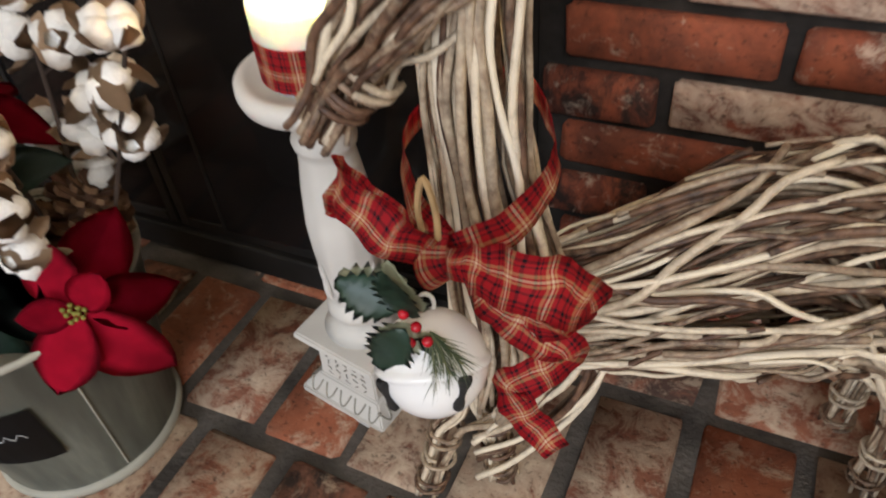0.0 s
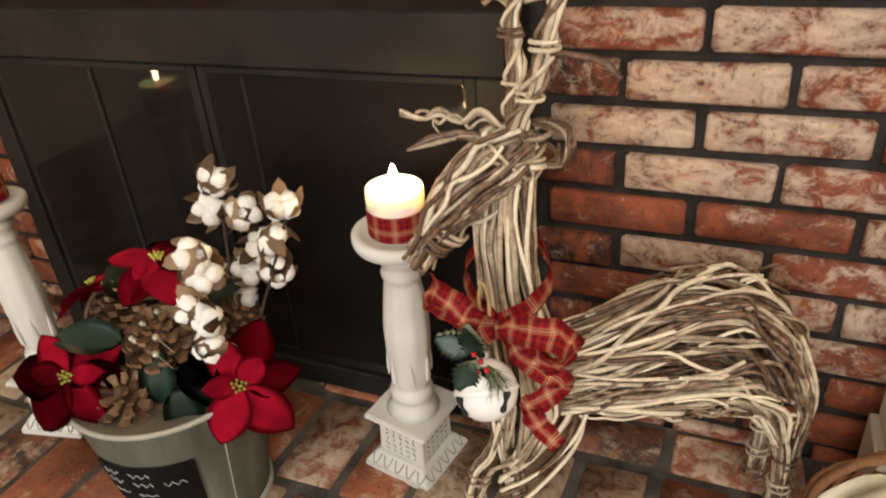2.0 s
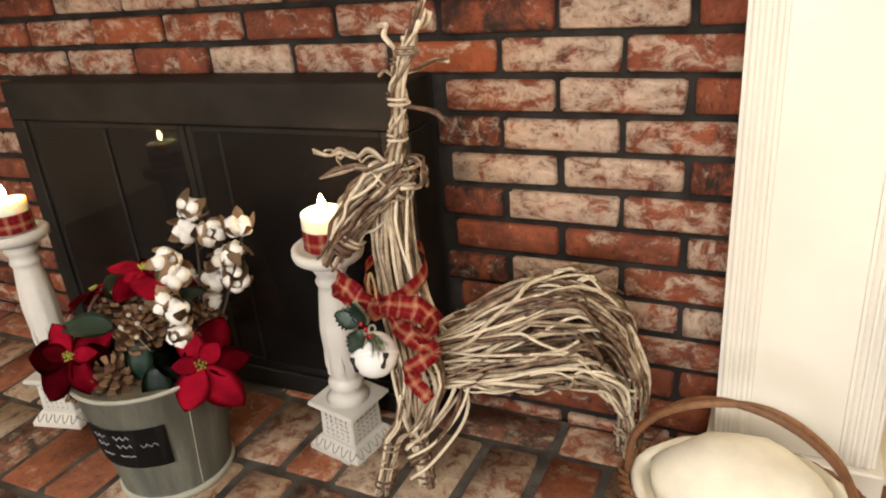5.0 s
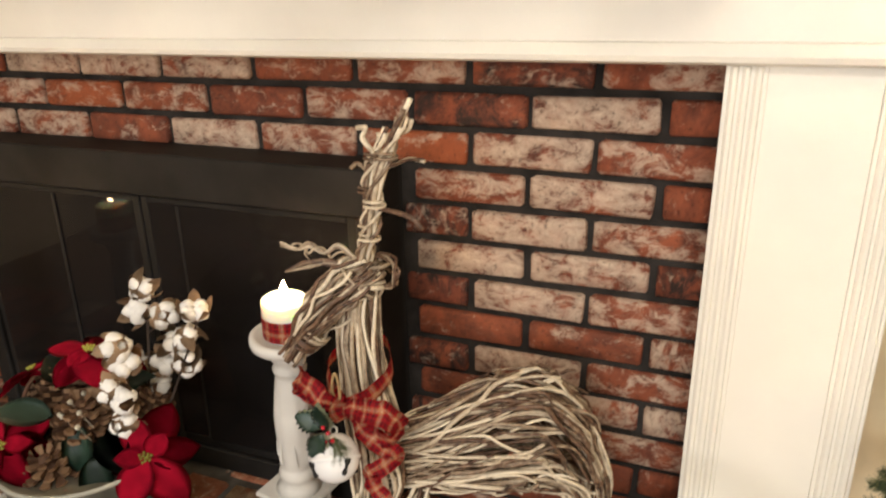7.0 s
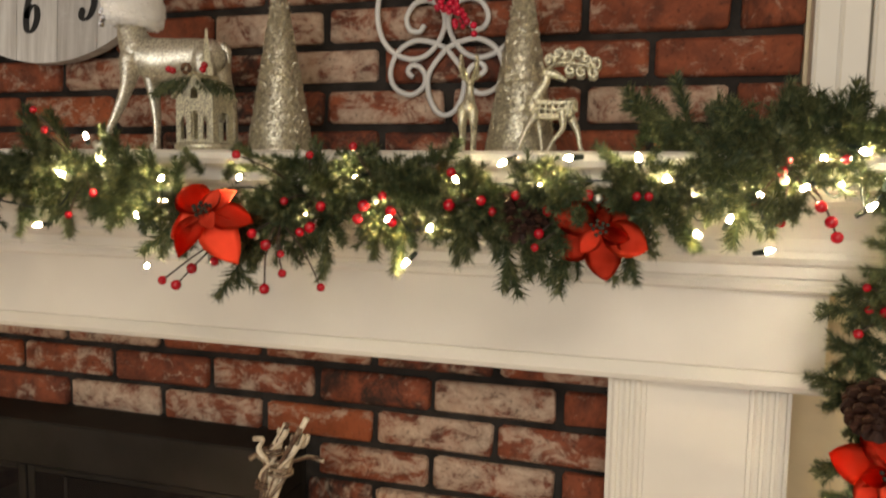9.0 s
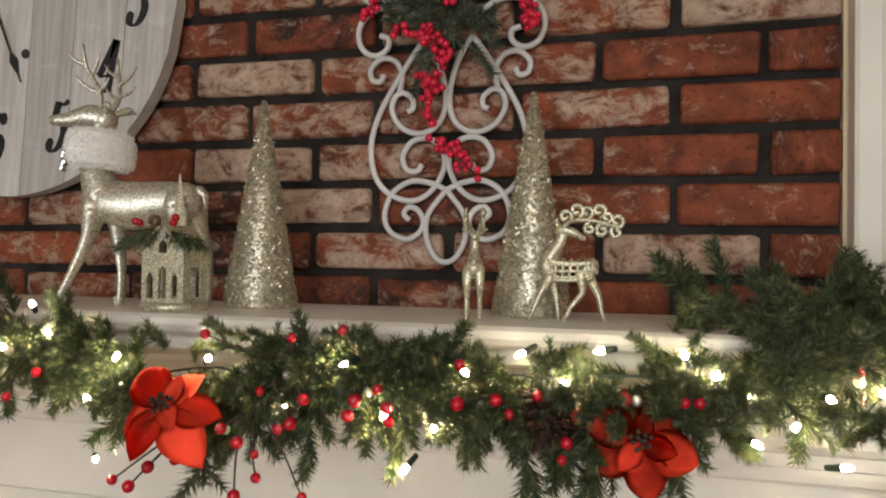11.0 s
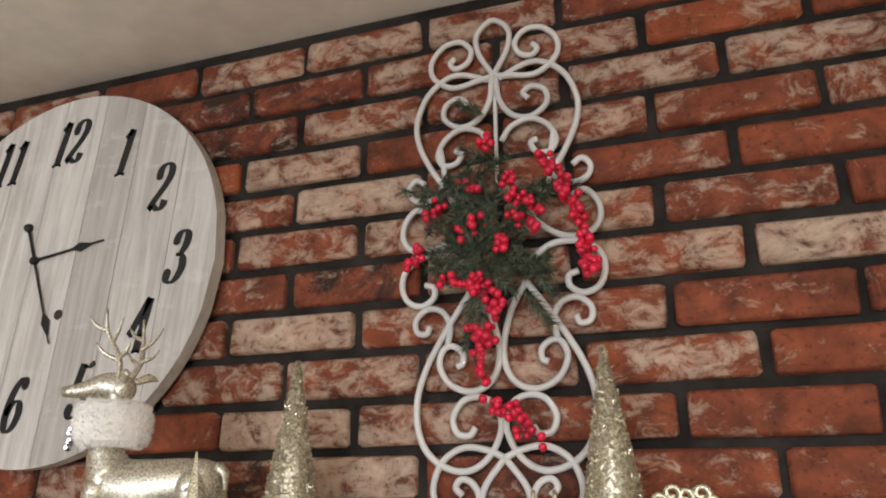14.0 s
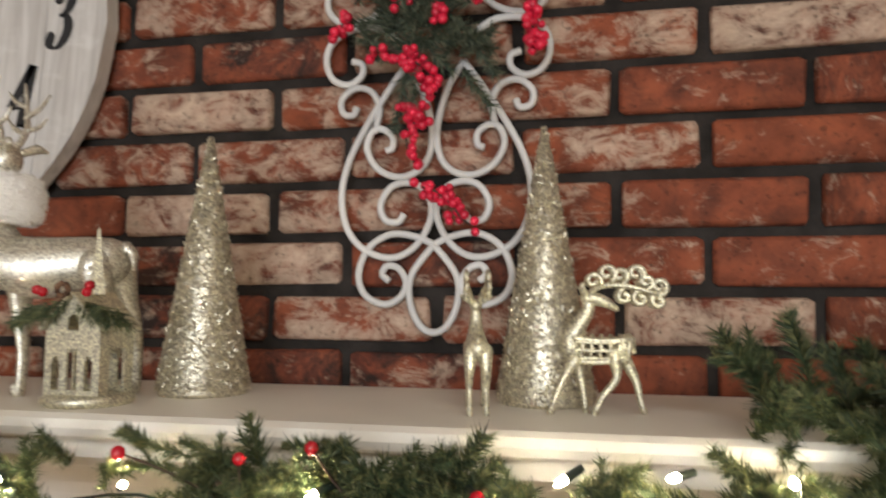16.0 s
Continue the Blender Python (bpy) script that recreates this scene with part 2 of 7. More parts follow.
def plaid_material():
    """Red tartan with black and tan bands, woven along the ribbon's own two directions."""
    m, nt, b = nodes_of("red_plaid_ribbon")
    uv = nt.nodes.new("ShaderNodeUVMap")
    sep = nt.nodes.new("ShaderNodeSeparateXYZ")
    nt.links.new(uv.outputs[0], sep.inputs[0])
    rows = []
    for axis, rep in ((0, 1.0), (1, 1.0)):
        f = calc(nt, "FRACT", calc(nt, "MULTIPLY", sep.outputs[axis], rep))
        n = nt.nodes.new("ShaderNodeValToRGB")
        n.color_ramp.interpolation = "CONSTANT"
        red, black, tan, cream = (0.44, 0.014, 0.020), (0.020, 0.012, 0.016), (0.60, 0.36, 0.16), (0.80, 0.68, 0.46)
        stops = ((0.0, red), (0.12, black), (0.19, red), (0.25, black), (0.29, red), (0.42, tan), (0.50, red), (0.54, cream), (0.60, red), (0.64, tan), (0.70, red), (0.84, black), (0.92, red))
        while len(n.color_ramp.elements) < len(stops):
            n.color_ramp.elements.new(0.5)
        for e, (p, c) in zip(n.color_ramp.elements, stops):
            e.position, e.color = p, (*c, 1)
        nt.links.new(f, n.inputs[0])
        rows.append(n.outputs[0])
    wv = add(nt, "ShaderNodeTexNoise", Scale=300.0)
    c = mix(nt, calc(nt, "ADD", 0.2, calc(nt, "MULTIPLY", wv.outputs["Fac"], 0.6)), rows[0], rows[1])
    nt.links.new(c, b.inputs["Base Color"])
    b.inputs["Roughness"].default_value = 0.55
    b.inputs["Specular IOR Level"].default_value = 0.15
    bump(nt, b, wv.outputs["Fac"], 0.3, 0.001)
    return m


M_PLAID = plaid_material()


def clock_wood():
    """White-washed planks: grain runs up the plank, each plank its own grey."""
    m, nt, b = nodes_of("whitewashed_plank")
    v, oi = coords(nt, 40, (1, 1, 0.06))
    v2, _ = coords(nt, 40, (0.35, 1, 1))
    tone = ramp(nt, oi.outputs["Random"], (0.0, (0.56, 0.54, 0.51)), (1.0, (0.80, 0.78, 0.74)))
    g = noise_at(nt, v, 55, 6, 0.7, 0.4)
    c = mix(nt, ramp(nt, g, (0.38, 0.0), (0.62, 1.0)), mix(nt, 0.45, tone, (0.22, 0.19, 0.16)), tone)
    saw = noise_at(nt, v2, 38, 4, 0.7)
    c = mix(nt, ramp(nt, saw, (0.55, 0.0), (0.72, 0.5)), c, (0.72, 0.71, 0.68))
    nt.links.new(c, b.inputs["Base Color"])
    b.inputs["Roughness"].default_value = 0.8
    bump(nt, b, g, 0.5, 0.002)
    return m


M_PLANK = clock_wood()


def wax_material():
    m, nt, b = nodes_of("ivory_candle_wax")
    v, oi = coords(nt)
    nt.links.new(ramp(nt, noise_at(nt, v, 40, 3), (0.3, (0.80, 0.74, 0.62)), (0.7, (0.86, 0.82, 0.72))), b.inputs["Base Color"])
    b.inputs["Roughness"].default_value = 0.45
    b.inputs["Subsurface Weight"].default_value = 0.9
    b.inputs["Subsurface Radius"].default_value = (0.05, 0.03, 0.018)
    b.inputs["Subsurface Scale"].default_value = 0.6
    return m


M_WAX = wax_material()


def glow_material(name, colour, strength):
    m, nt, b = nodes_of(name)
    b.inputs["Base Color"].default_value = (0.9, 0.85, 0.7, 1)
    b.inputs["Emission Color"].default_value = (*colour, 1)
    b.inputs["Emission Strength"].default_value = strength
    return m


M_FLAME = glow_material("candle_flame", (1.0, 0.66, 0.30), 280)
M_BULB = glow_material("fairy_light_glass", (1.0, 0.80, 0.48), 1000)


# ---- mesh helpers ----
def mesh_of(name, bm, material, smooth=False):
    me = bpy.data.meshes.new(name)
    bm.normal_update()
    bm.to_mesh(me)
    bm.free()
    if material is not None:
        me.materials.append(material)
    if smooth:
        me.polygons.foreach_set("use_smooth", [True] * len(me.polygons))
    return me


def part(name, bm, material, parent, label="", smooth=False):
    ob = new(name, mesh_of(name, bm, material, smooth))
    ob.parent = parent
    if label:
        ob["label"] = label
    return ob


def thing(name, place, label, category, group="", kind=""):
    ob = new(name)
    ob.empty_display_size = 0.05
    ob.matrix_world = place if isinstance(place, Matrix) else Matrix.Translation(place)
    return tagged(ob, label, category, group, kind)


def solid(name, bm, material, label, category, kind="", group="", smooth=False):
    ob = new(name, mesh_of(name, bm, material, smooth))
    return tagged(ob, label, category, group, kind)


def box(bm, x0, x1, y0, y1, z0, z1, bevel=0.0, seg=1):
    got = bmesh.ops.create_cube(bm, size=1, matrix=Matrix.LocRotScale(((x0 + x1) / 2, (y0 + y1) / 2, (z0 + z1) / 2), None, (x1 - x0, y1 - y0, z1 - z0)))
    if bevel:
        edges = list({e for v in got["verts"] for e in v.link_edges})
        bmesh.ops.bevel(bm, geom=edges, offset=bevel, segments=seg, profile=0.6, affect="EDGES")
    return bm


def lathe(bm, profile, turns=24, centre=(0, 0, 0), squash=None):
    """Turns (radius, height) pairs round z."""
    rings = []
    for r, z in profile:
        if r < 1e-5:
            rings.append([bm.verts.new((centre[0], centre[1], centre[2] + z))])
            continue
        ring = []
        for i in range(turns):
            a = 2 * math.pi * i / turns
            k = squash(a, z) if squash else 1
            ring.append(bm.verts.new((centre[0] + r * k * math.cos(a), centre[1] + r * k * math.sin(a), centre[2] + z)))
        rings.append(ring)
    for a, b in zip(rings, rings[1:]):
        for i in range(turns):
            j = (i + 1) % turns
            if len(a) == 1 and len(b) == 1:
                continue
            if len(a) == 1:
                bm.faces.new((a[0], b[j], b[i]))
            elif len(b) == 1:
                bm.faces.new((a[i], a[j], b[0]))
            else:
                bm.faces.new((a[i], a[j], b[j], b[i]))
    for ring, flip in ((rings[0], True), (rings[-1], False)):
        if len(ring) > 2:
            bm.faces.new(ring[::-1] if flip else ring)
    return bm


def tube(bm, points, radius, sides=6, flat=1.0, cap=True):
    """A round bar along points; radius a number or one for each point."""
    pts = [Vector(p) for p in points]
    n = len(pts)
    rad = [radius] * n if isinstance(radius, (int, float)) else list(radius)
    ref = Vector((0.31, 0.17, 0.93))
    rings, prev = [], None
    for i, p in enumerate(pts):
        d = (pts[min(i + 1, n - 1)] - pts[max(i - 1, 0)])
        d = d.normalized() if d.length > 1e-9 else Vector((0, 0, 1))
        u = prev if prev is not None else ref
        u = u - d * u.dot(d)
        if u.length < 1e-4:
            u = Vector((1, 0, 0)) - d * d.x
        u.normalize()
        prev = u
        w = d.cross(u)
        rings.append([bm.verts.new(p + rad[i] * (u * math.cos(2 * math.pi * k / sides) + flat * w * math.sin(2 * math.pi * k / sides))) for k in range(sides)])
    for a, b in zip(rings, rings[1:]):
        for k in range(sides):
            j = (k + 1) % sides
            bm.faces.new((a[k], a[j], b[j], b[k]))
    if cap:
        bm.faces.new(rings[0][::-1])
        bm.faces.new(rings[-1])
    return bm


def smooth_path(points, steps=6):
    """Catmull-Rom through the points."""
    p = [Vector(q) for q in points]
    p = [p[0] * 2 - p[1]] + p + [p[-1] * 2 - p[-2]]
    out = []
    for i in range(1, len(p) - 2):
        for s in range(steps):
            t = s / steps
            a, b, c, d = p[i - 1], p[i], p[i + 1], p[i + 2]
            out.append(0.5 * ((2 * b) + (c - a) * t + (2 * a - 5 * b + 4 * c - d) * t * t + (3 * b - a - 3 * c + d) * t ** 3))
    out.append(p[-2])
    return out


def profile_run(bm, profile, x0, x1):
    """A moulding: a closed outline in (y, z) run from x0 to x1."""
    a = [bm.verts.new((x0, y, z)) for y, z in profile]
    b = [bm.verts.new((x1, y, z)) for y, z in profile]
    n = len(profile)
    for i in range(n):
        j = (i + 1) % n
        bm.faces.new((a[i], a[j], b[j], b[i]))
    bm.faces.new(a[::-1])
    bm.faces.new(b)
    bmesh.ops.recalc_face_normals(bm, faces=bm.faces)
    return bm


def B():
    return bmesh.new()


# ---- the large structure ----
HZ = 0.068          # top of the hearth
FLOOR = -0.30       # floor of the room
CEIL = 2.155        # ceiling
FX0, FX1 = -1.210, -0.142   # the firebox front
FTOP = 0.778
LPIL, RPIL = -1.746, 0.394   # inner edges of the pilasters
SHELF = 1.272
MID = (LPIL + RPIL) / 2

wall_n = solid("wall_north", box(B(), -3.2, 3.2, 0.34, 0.44, FLOOR, CEIL), M_WALL, "pale yellow painted wall behind the chimney", "wall", "structure")
for x0, x1 in ((-3.2, -1.996), (0.642, 3.2)):
    bm = box(B(), x0, x1, 0.0, 0.33, FLOOR, CEIL)
    solid("wall_north", bm, M_WALL, "pale yellow painted wall beside the fireplace", "wall", "structure")
# Unseen walls and floor, added to close the room and bounce its light.
solid("wall_south", box(B(), -3.2, 3.2, -4.5, -4.4, FLOOR, CEIL), M_WALL, "unseen pale yellow wall added to close the room", "wall", "structure")
solid("wall_east", box(B(), 3.1, 3.2, -4.4, 0.0, FLOOR, CEIL), M_WALL, "unseen pale yellow wall added to close the room", "wall", "structure")
solid("wall_west", box(B(), -3.2, -3.1, -4.4, 0.0, FLOOR, CEIL), M_WALL, "unseen pale yellow wall added to close the room", "wall", "structure")
solid("floor", box(B(), -3.2, 3.2, -4.5, 0.44, FLOOR - 0.05, FLOOR), M_FLOOR, "unseen brown wooden floor added to close the room", "floor", "structure")
solid("ceiling", box(B(), -3.2, 3.2, -4.5, 0.44, CEIL, CEIL + 0.05), M_CEIL, "white painted ceiling above the brick chimney", "ceiling", "structure")

# Chimney backing: dark mortar behind the bricks, with the firebox opening in it.
bm = B()
DEEP = 0.012
box(bm, -1.995, FX0, DEEP, 0.335, FLOOR + 0.002, SHELF - 0.05)
box(bm, FX1, 0.641, DEEP, 0.335, FLOOR + 0.002, SHELF - 0.05)
box(bm, FX0, FX1, DEEP, 0.335, FTOP, SHELF - 0.05)
box(bm, -1.995, 0.641, DEEP, 0.335, SHELF - 0.05, CEIL - 0.002)
chimney = solid("chimney_wall", bm, M_MORTAR, "red and whitewashed used brick chimney wall with dark mortar", "brick wall", "structure")

bm = B()
box(bm, FX0 + 0.02, FX1 - 0.02, 0.30, 0.32, HZ - 0.03, FTOP)
box(bm, FX0 + 0.002, FX0 + 0.02, -0.02, 0.32, HZ - 0.03, FTOP - 0.002)
box(bm, FX1 - 0.02, FX1 - 0.002, -0.02, 0.32, HZ - 0.03, FTOP - 0.002)
box(bm, FX0 + 0.02, FX1 - 0.02, -0.02, 0.30, FTOP - 0.02, FTOP - 0.002)
box(bm, FX0 + 0.02, FX1 - 0.02, -0.02, 0.30, HZ - 0.03, HZ - 0.01)
solid("firebox", bm, M_SOOT, "dark sooty firebox behind smoked glass doors", "firebox", "structure")


# ---- mantelpiece ----
mantel = thing("mantelpiece", (0, 0, 0), "cream white painted wooden mantelpiece with crown moulding and fluted pilasters", "mantel", kind="structure")
MX0, MX1 = 2 * MID - 0.665, 0.665
bm = box(B(), MX0, MX1, -0.135, 0.0, 0.992, 1.098, 0.002)
part("header_board", bm, M_WHITE, mantel)
bm = profile_run(B(), [(0.0, 0.964), (-0.130, 0.964), (-0.143, 0.968), (-0.146, 0.976), (-0.141, 0.985), (-0.137, 0.992), (0.0, 0.992)], MX0 - 0.004, MX1 + 0.004)
part("lower_bead", bm, M_WHITE, mantel)
crown = [(0.0, 1.098), (-0.146, 1.098), (-0.150, 1.102), (-0.151, 1.110), (-0.147, 1.116), (-0.154, 1.119), (-0.154, 1.133), (-0.160, 1.137), (-0.164, 1.145), (-0.161, 1.152), (-0.162, 1.156)]
crown += [(-0.162 - 0.075 * (1 - math.cos(a * math.pi / 14)), 1.156 + 0.062 * math.sin(a * math.pi / 14)) for a in range(1, 8)]
crown += [(-0.243, 1.226), (-0.262, 1.231), (-0.262, 1.249), (0.0, 1.249)]
part("crown_moulding", profile_run(B(), crown, MX0 - 0.07, MX1 + 0.07), M_WHITE, mantel)
shelf = [(-0.002, 1.249), (-0.272, 1.249), (-0.281, 1.253), (-0.284, 1.2605), (-0.281, 1.268), (-0.272, SHELF), (-0.002, SHELF)]
part("shelf", profile_run(B(), shelf, MX0 - 0.10, MX1 + 0.10), M_WHITE, mantel)


def pilaster(x0, x1):
    """A flat panel between two reeded edges, on a plinth."""
    w = 0.052
    part("pilaster_panel", box(B(), x0 + w, x1 - w, -0.118, -0.002, HZ + 0.115, 0.963, 0.001), M_WHITE, mantel)
    for a in (x0, x1 - w):
        bm = box(B(), a, a + w, -0.121, -0.002, HZ + 0.115, 0.963, 0.001)
        for i in range(3):
            c = a + 0.011 + i * 0.015
            tube(bm, [(c, -0.121, HZ + 0.116), (c, -0.121, 0.962)], 0.0058, 8)
        part("reeded_edge", bm, M_WHITE, mantel)
    part("plinth", box(B(), x0 - 0.012, x1 + 0.012, -0.136, -0.002, HZ, HZ + 0.113, 0.003), M_WHITE, mantel)


pilaster(RPIL, 0.632)
pilaster(LPIL - 0.238, LPIL)

# Beaded white boards beside the upper chimney.
for side, x0 in ((1, 0.645), (-1, -1.996 - 0.435)):
    panel = thing("panelling", (0, 0, 0), "white beaded vertical boarding beside the brick chimney", "panelling", kind="structure")
    for i in range(6):
        a = x0 + i * 0.0725
        bm = box(B(), a + 0.0015, a + 0.071, -0.030, -0.002, SHELF + 0.001, CEIL - 0.001, 0.002)
        tube(bm, [(a + 0.036, -0.030, SHELF + 0.002), (a + 0.036, -0.030, CEIL - 0.002)], 0.0036, 6)
        tube(bm, [(a + 0.0045, -0.030, SHELF + 0.002), (a + 0.0045, -0.030, CEIL - 0.002)], 0.0034, 6)
        part("board", bm, M_WHITE, panel)

# ---- steel fireplace front with glass doors ----
front = thing("fireplace_doors", (0, 0, 0), "black steel fireplace front with smoked glass double doors", "fireplace doors")
FY = -0.095
part("top_band", box(B(), FX0, FX1, FY, 0.0, 0.690, FTOP - 0.001, 0.003), M_BLACK, front)
part("bottom_rail", box(B(), FX0, FX1, FY, 0.0, HZ + 0.001, HZ + 0.05, 0.003), M_BLACK, front)
part("side_stile", box(B(), FX0, FX0 + 0.045, FY, 0.0, HZ + 0.051, 0.689, 0.003), M_BLACK, front)
part("side_stile", box(B(), FX1 - 0.045, FX1, FY, 0.0, HZ + 0.051, 0.689, 0.003), M_BLACK, front)
W4 = (FX1 - FX0 - 0.09) / 2
for i in range(2):
    a = FX0 + 0.045 + i * W4
    door = part("door_leaf", box(B(), a + 0.002, a + 0.020, FY + 0.008, FY + 0.028, HZ + 0.053, 0.687, 0.002), M_BLACK, front)
    part("leaf_stile", box(B(), a + W4 - 0.020, a + W4 - 0.002, FY + 0.008, FY + 0.028, HZ + 0.053, 0.687, 0.002), M_BLACK, door)
    part("leaf_rail", box(B(), a + 0.0205, a + W4 - 0.0205, FY + 0.008, FY + 0.028, 0.675, 0.687, 0.002), M_BLACK, door)
    part("leaf_rail", box(B(), a + 0.0205, a + W4 - 0.0205, FY + 0.008, FY + 0.028, HZ + 0.053, HZ + 0.073, 0.002), M_BLACK, door)
    c = a + W4 * (0.52 if i == 0 else 0.19)
    # Each folding pane stands a little off the plane of the frame.
    for p0, p1, turn in ((a + 0.0195, c + 0.003, 1.5), (c + 0.004, a + W4 - 0.0195, 2.0)):
        mid = (p0 + p1) / 2
        pane = part("pane", box(B(), p0 - mid, p1 - mid, 0.0, 0.004, HZ + 0.072, 0.676), M_GLASS, door, "smoked glass pane")
        pane.matrix_local = pose(mid, FY + 0.0095, 0, 0, 0, turn)
    part("seam_bar", box(B(), c, c + 0.007, FY + 0.001, FY + 0.0035, HZ + 0.0735, 0.6745, 0.001), M_BLACK, door)


# ---- hearth ----
bm = box(B(), -2.4, 1.1, -0.768, -0.001, FLOOR + 0.002, HZ - 0.006)
hearth = solid("hearth", bm, M_HEARTH_MORTAR, "raised hearth paved with worn reddish used bricks", "hearth", "structure")


# ---- things on the hearth ----
R = random.Random(11)


def strand(bm, stations, theta, depth, rad, drift=0.5, side=None, jitter=0.006, start=0.0, end=1.0, sides=5):
    """One twig along stations (centre, lateral, up): it keeps near the angle theta on the bundle's skin."""
    pts = []
    n = len(stations)
    twist = R.uniform(-drift, drift)
    wave, ph0 = R.uniform(0.03, 0.15), R.uniform(0, 6.28)
    f0, f1 = start * (n - 1), end * (n - 1)
    count = max(5, int((f1 - f0) * 3))
    for i in range(count + 1):
        f = f0 + (f1 - f0) * i / count
        k = min(int(f), n - 2)
        u = f - k
        u = u * u * (3 - 2 * u) * 0.5 + u * 0.5
        c, a, b = (stations[k][j].lerp(stations[k + 1][j], u) for j in range(3))
        th = theta + twist * (f / (n - 1) - 0.4)
        th += wave * math.sin(f * 2.6 + ph0)
        pts.append(c + (depth + 0.05 * math.sin(f * 3.7 + ph0)) * (math.cos(th) * a + math.sin(th) * b) + Vector((R.uniform(-1, 1), R.uniform(-1, 1), R.uniform(-1, 1))) * jitter * 0.5)
    pts = smooth_path(pts[::2] if len(pts) > 8 else pts, 3)
    m = len(pts)
    rad *= 0.90
    tube(bm, pts, [rad * (0.72 + 0.28 * math.sin(math.pi * (0.12 + 0.8 * i / m))) for i in range(m)], sides)


def wrap_round(bm, centre, axis, r1, r2, turns, pitch, rad):
    """A twig wound round a bundle."""
    axis = Vector(axis).normalized()
    u = axis.orthogonal().normalized()
    w = axis.cross(u)
    ph = R.uniform(0, 6.28)
    n = int(turns * 12)
    pts = [Vector(centre) + axis * (pitch * (i / 12 - turns / 2)) + (u * math.cos(ph + i * math.tau / 12) * r1 + w * math.sin(ph + i * math.tau / 12) * r2) * R.uniform(0.94, 1.08) for i in range(n + 1)]
    tube(bm, smooth_path(pts, 2), rad, 5)


V = Vector


def reindeer_figure():
    bm = B()
    axis = V((0.91, 0.42, 0)).normalized()
    lat = V((-axis.y, axis.x, 0))
    up = V((0, 0, 1))

    def st(c, a, b, tilt=0.0, shift=0.0):
        u = (up * math.cos(tilt) + axis * math.sin(tilt))
        return (V(c) + lat * shift, lat * a, u * b)

    for side in (1, -1):
        hind = [st((-0.060, -0.264, 0.345), 0.040, 0.048), st((0.015, -0.234, 0.360), 0.056, 0.072), st((0.095, -0.197, 0.378), 0.068, 0.098),
                st((0.160, -0.165, 0.380), 0.070, 0.106, 0.15), st((0.197, -0.147, 0.352), 0.060, 0.084, 0.75, 0.006 * side),
                st((0.238, -0.128, 0.290), 0.024, 0.045, 1.35, 0.026 * side), st((0.252, -0.118, 0.215), 0.014, 0.017, 1.57, 0.034 * side),
                st((0.252, -0.117, 0.135), 0.012, 0.013, 1.57, 0.036 * side), st((0.252, -0.114, HZ + 0.004), 0.015, 0.014, 1.57, 0.038 * side)]
        for i in range(54):
            th = R.uniform(-1.65, 1.65) if side > 0 else R.uniform(math.pi - 1.65, math.pi + 1.65)
            full = i % 3 == 0
            strand(bm, hind, th, R.uniform(0.74, 1.03), R.uniform(0.0021, 0.0044), 1.7, start=R.uniform(0, 0.06), end=1.0 if full else R.uniform(0.5, 0.72))
        for i in range(8):
            strand(bm, hind, R.uniform(0, 6.28), R.uniform(0.3, 0.8), R.uniform(0.003, 0.0045), 0.6, end=0.6)
        for i in range(36):
            s = R.uniform(0.0, 0.45)
            th = R.uniform(-1.6, 1.6) + (0 if side > 0 else math.pi)
            strand(bm, hind, th, R.uniform(1.0, 1.09), R.uniform(0.0020, 0.0046), 3.6, start=s, end=s + R.uniform(0.15, 0.32))
        for z in (0.19, 0.14, 0.10):
            wrap_round(bm, V((0.252, -0.116, z)) + lat * 0.036 * side, (0, 0, 1), 0.0165, 0.0165, 1.6, 0.012, 0.0022)
    for k in range(3):
        wrap_round(bm, (0.242, -0.124, 0.262 + 0.02 * k), (0.25, 0.1, 1), 0.036, 0.042, 1.2, 0.01, 0.0026)

    nax, nl = V((-0.93, -0.36, 0)).normalized(), V((0.36, -0.93, 0)).normalized()

    def ns(c, a, b):
        return (V(c), nl * a, nax * b)

    feet = ((V((-0.152, -0.318, HZ + 0.004)), V((-0.125, -0.305, 0.19))), (V((-0.083, -0.272, HZ + 0.004)), V((-0.088, -0.276, 0.19))))
    for j, (foot, knee) in enumerate(feet):
        neck = [ns((-0.072, -0.290, 0.675), 0.028, 0.030), ns((-0.082, -0.292, 0.60), 0.032, 0.034), ns((-0.080, -0.290, 0.51), 0.035, 0.038),
                ns((-0.068, -0.286, 0.42), 0.044, 0.045), ns((-0.058, -0.282, 0.33), 0.052, 0.052), ns(V((-0.07, -0.285, 0.25)).lerp(knee, 0.3), 0.030, 0.030),
                ns(knee, 0.014, 0.014), ns(knee.lerp(foot, 0.5), 0.011, 0.011), ns(foot, 0.014, 0.014)]
        for i in range(21):
            strand(bm, neck, R.uniform(0, 6.28), R.uniform(0.66, 1.04), R.uniform(0.0023, 0.0044), 0.9, end=1.0 if i % 3 == 0 else R.uniform(0.55, 0.68))
        for i in range(4):
            strand(bm, neck, R.uniform(0, 6.28), R.uniform(0.2, 0.7), R.uniform(0.003, 0.0045), 0.5, end=0.6)
        for i in range(9):
            strand(bm, neck, R.uniform(0, 6.28), R.uniform(0.6, 1.0), R.uniform(0.0028, 0.004), 0.3, start=0.55, end=1.0)
        for f in (0.1, 0.45, 0.8):
            wrap_round(bm, knee.lerp(foot, f), foot - knee, 0.016, 0.016, 1.7, 0.013, 0.0023)
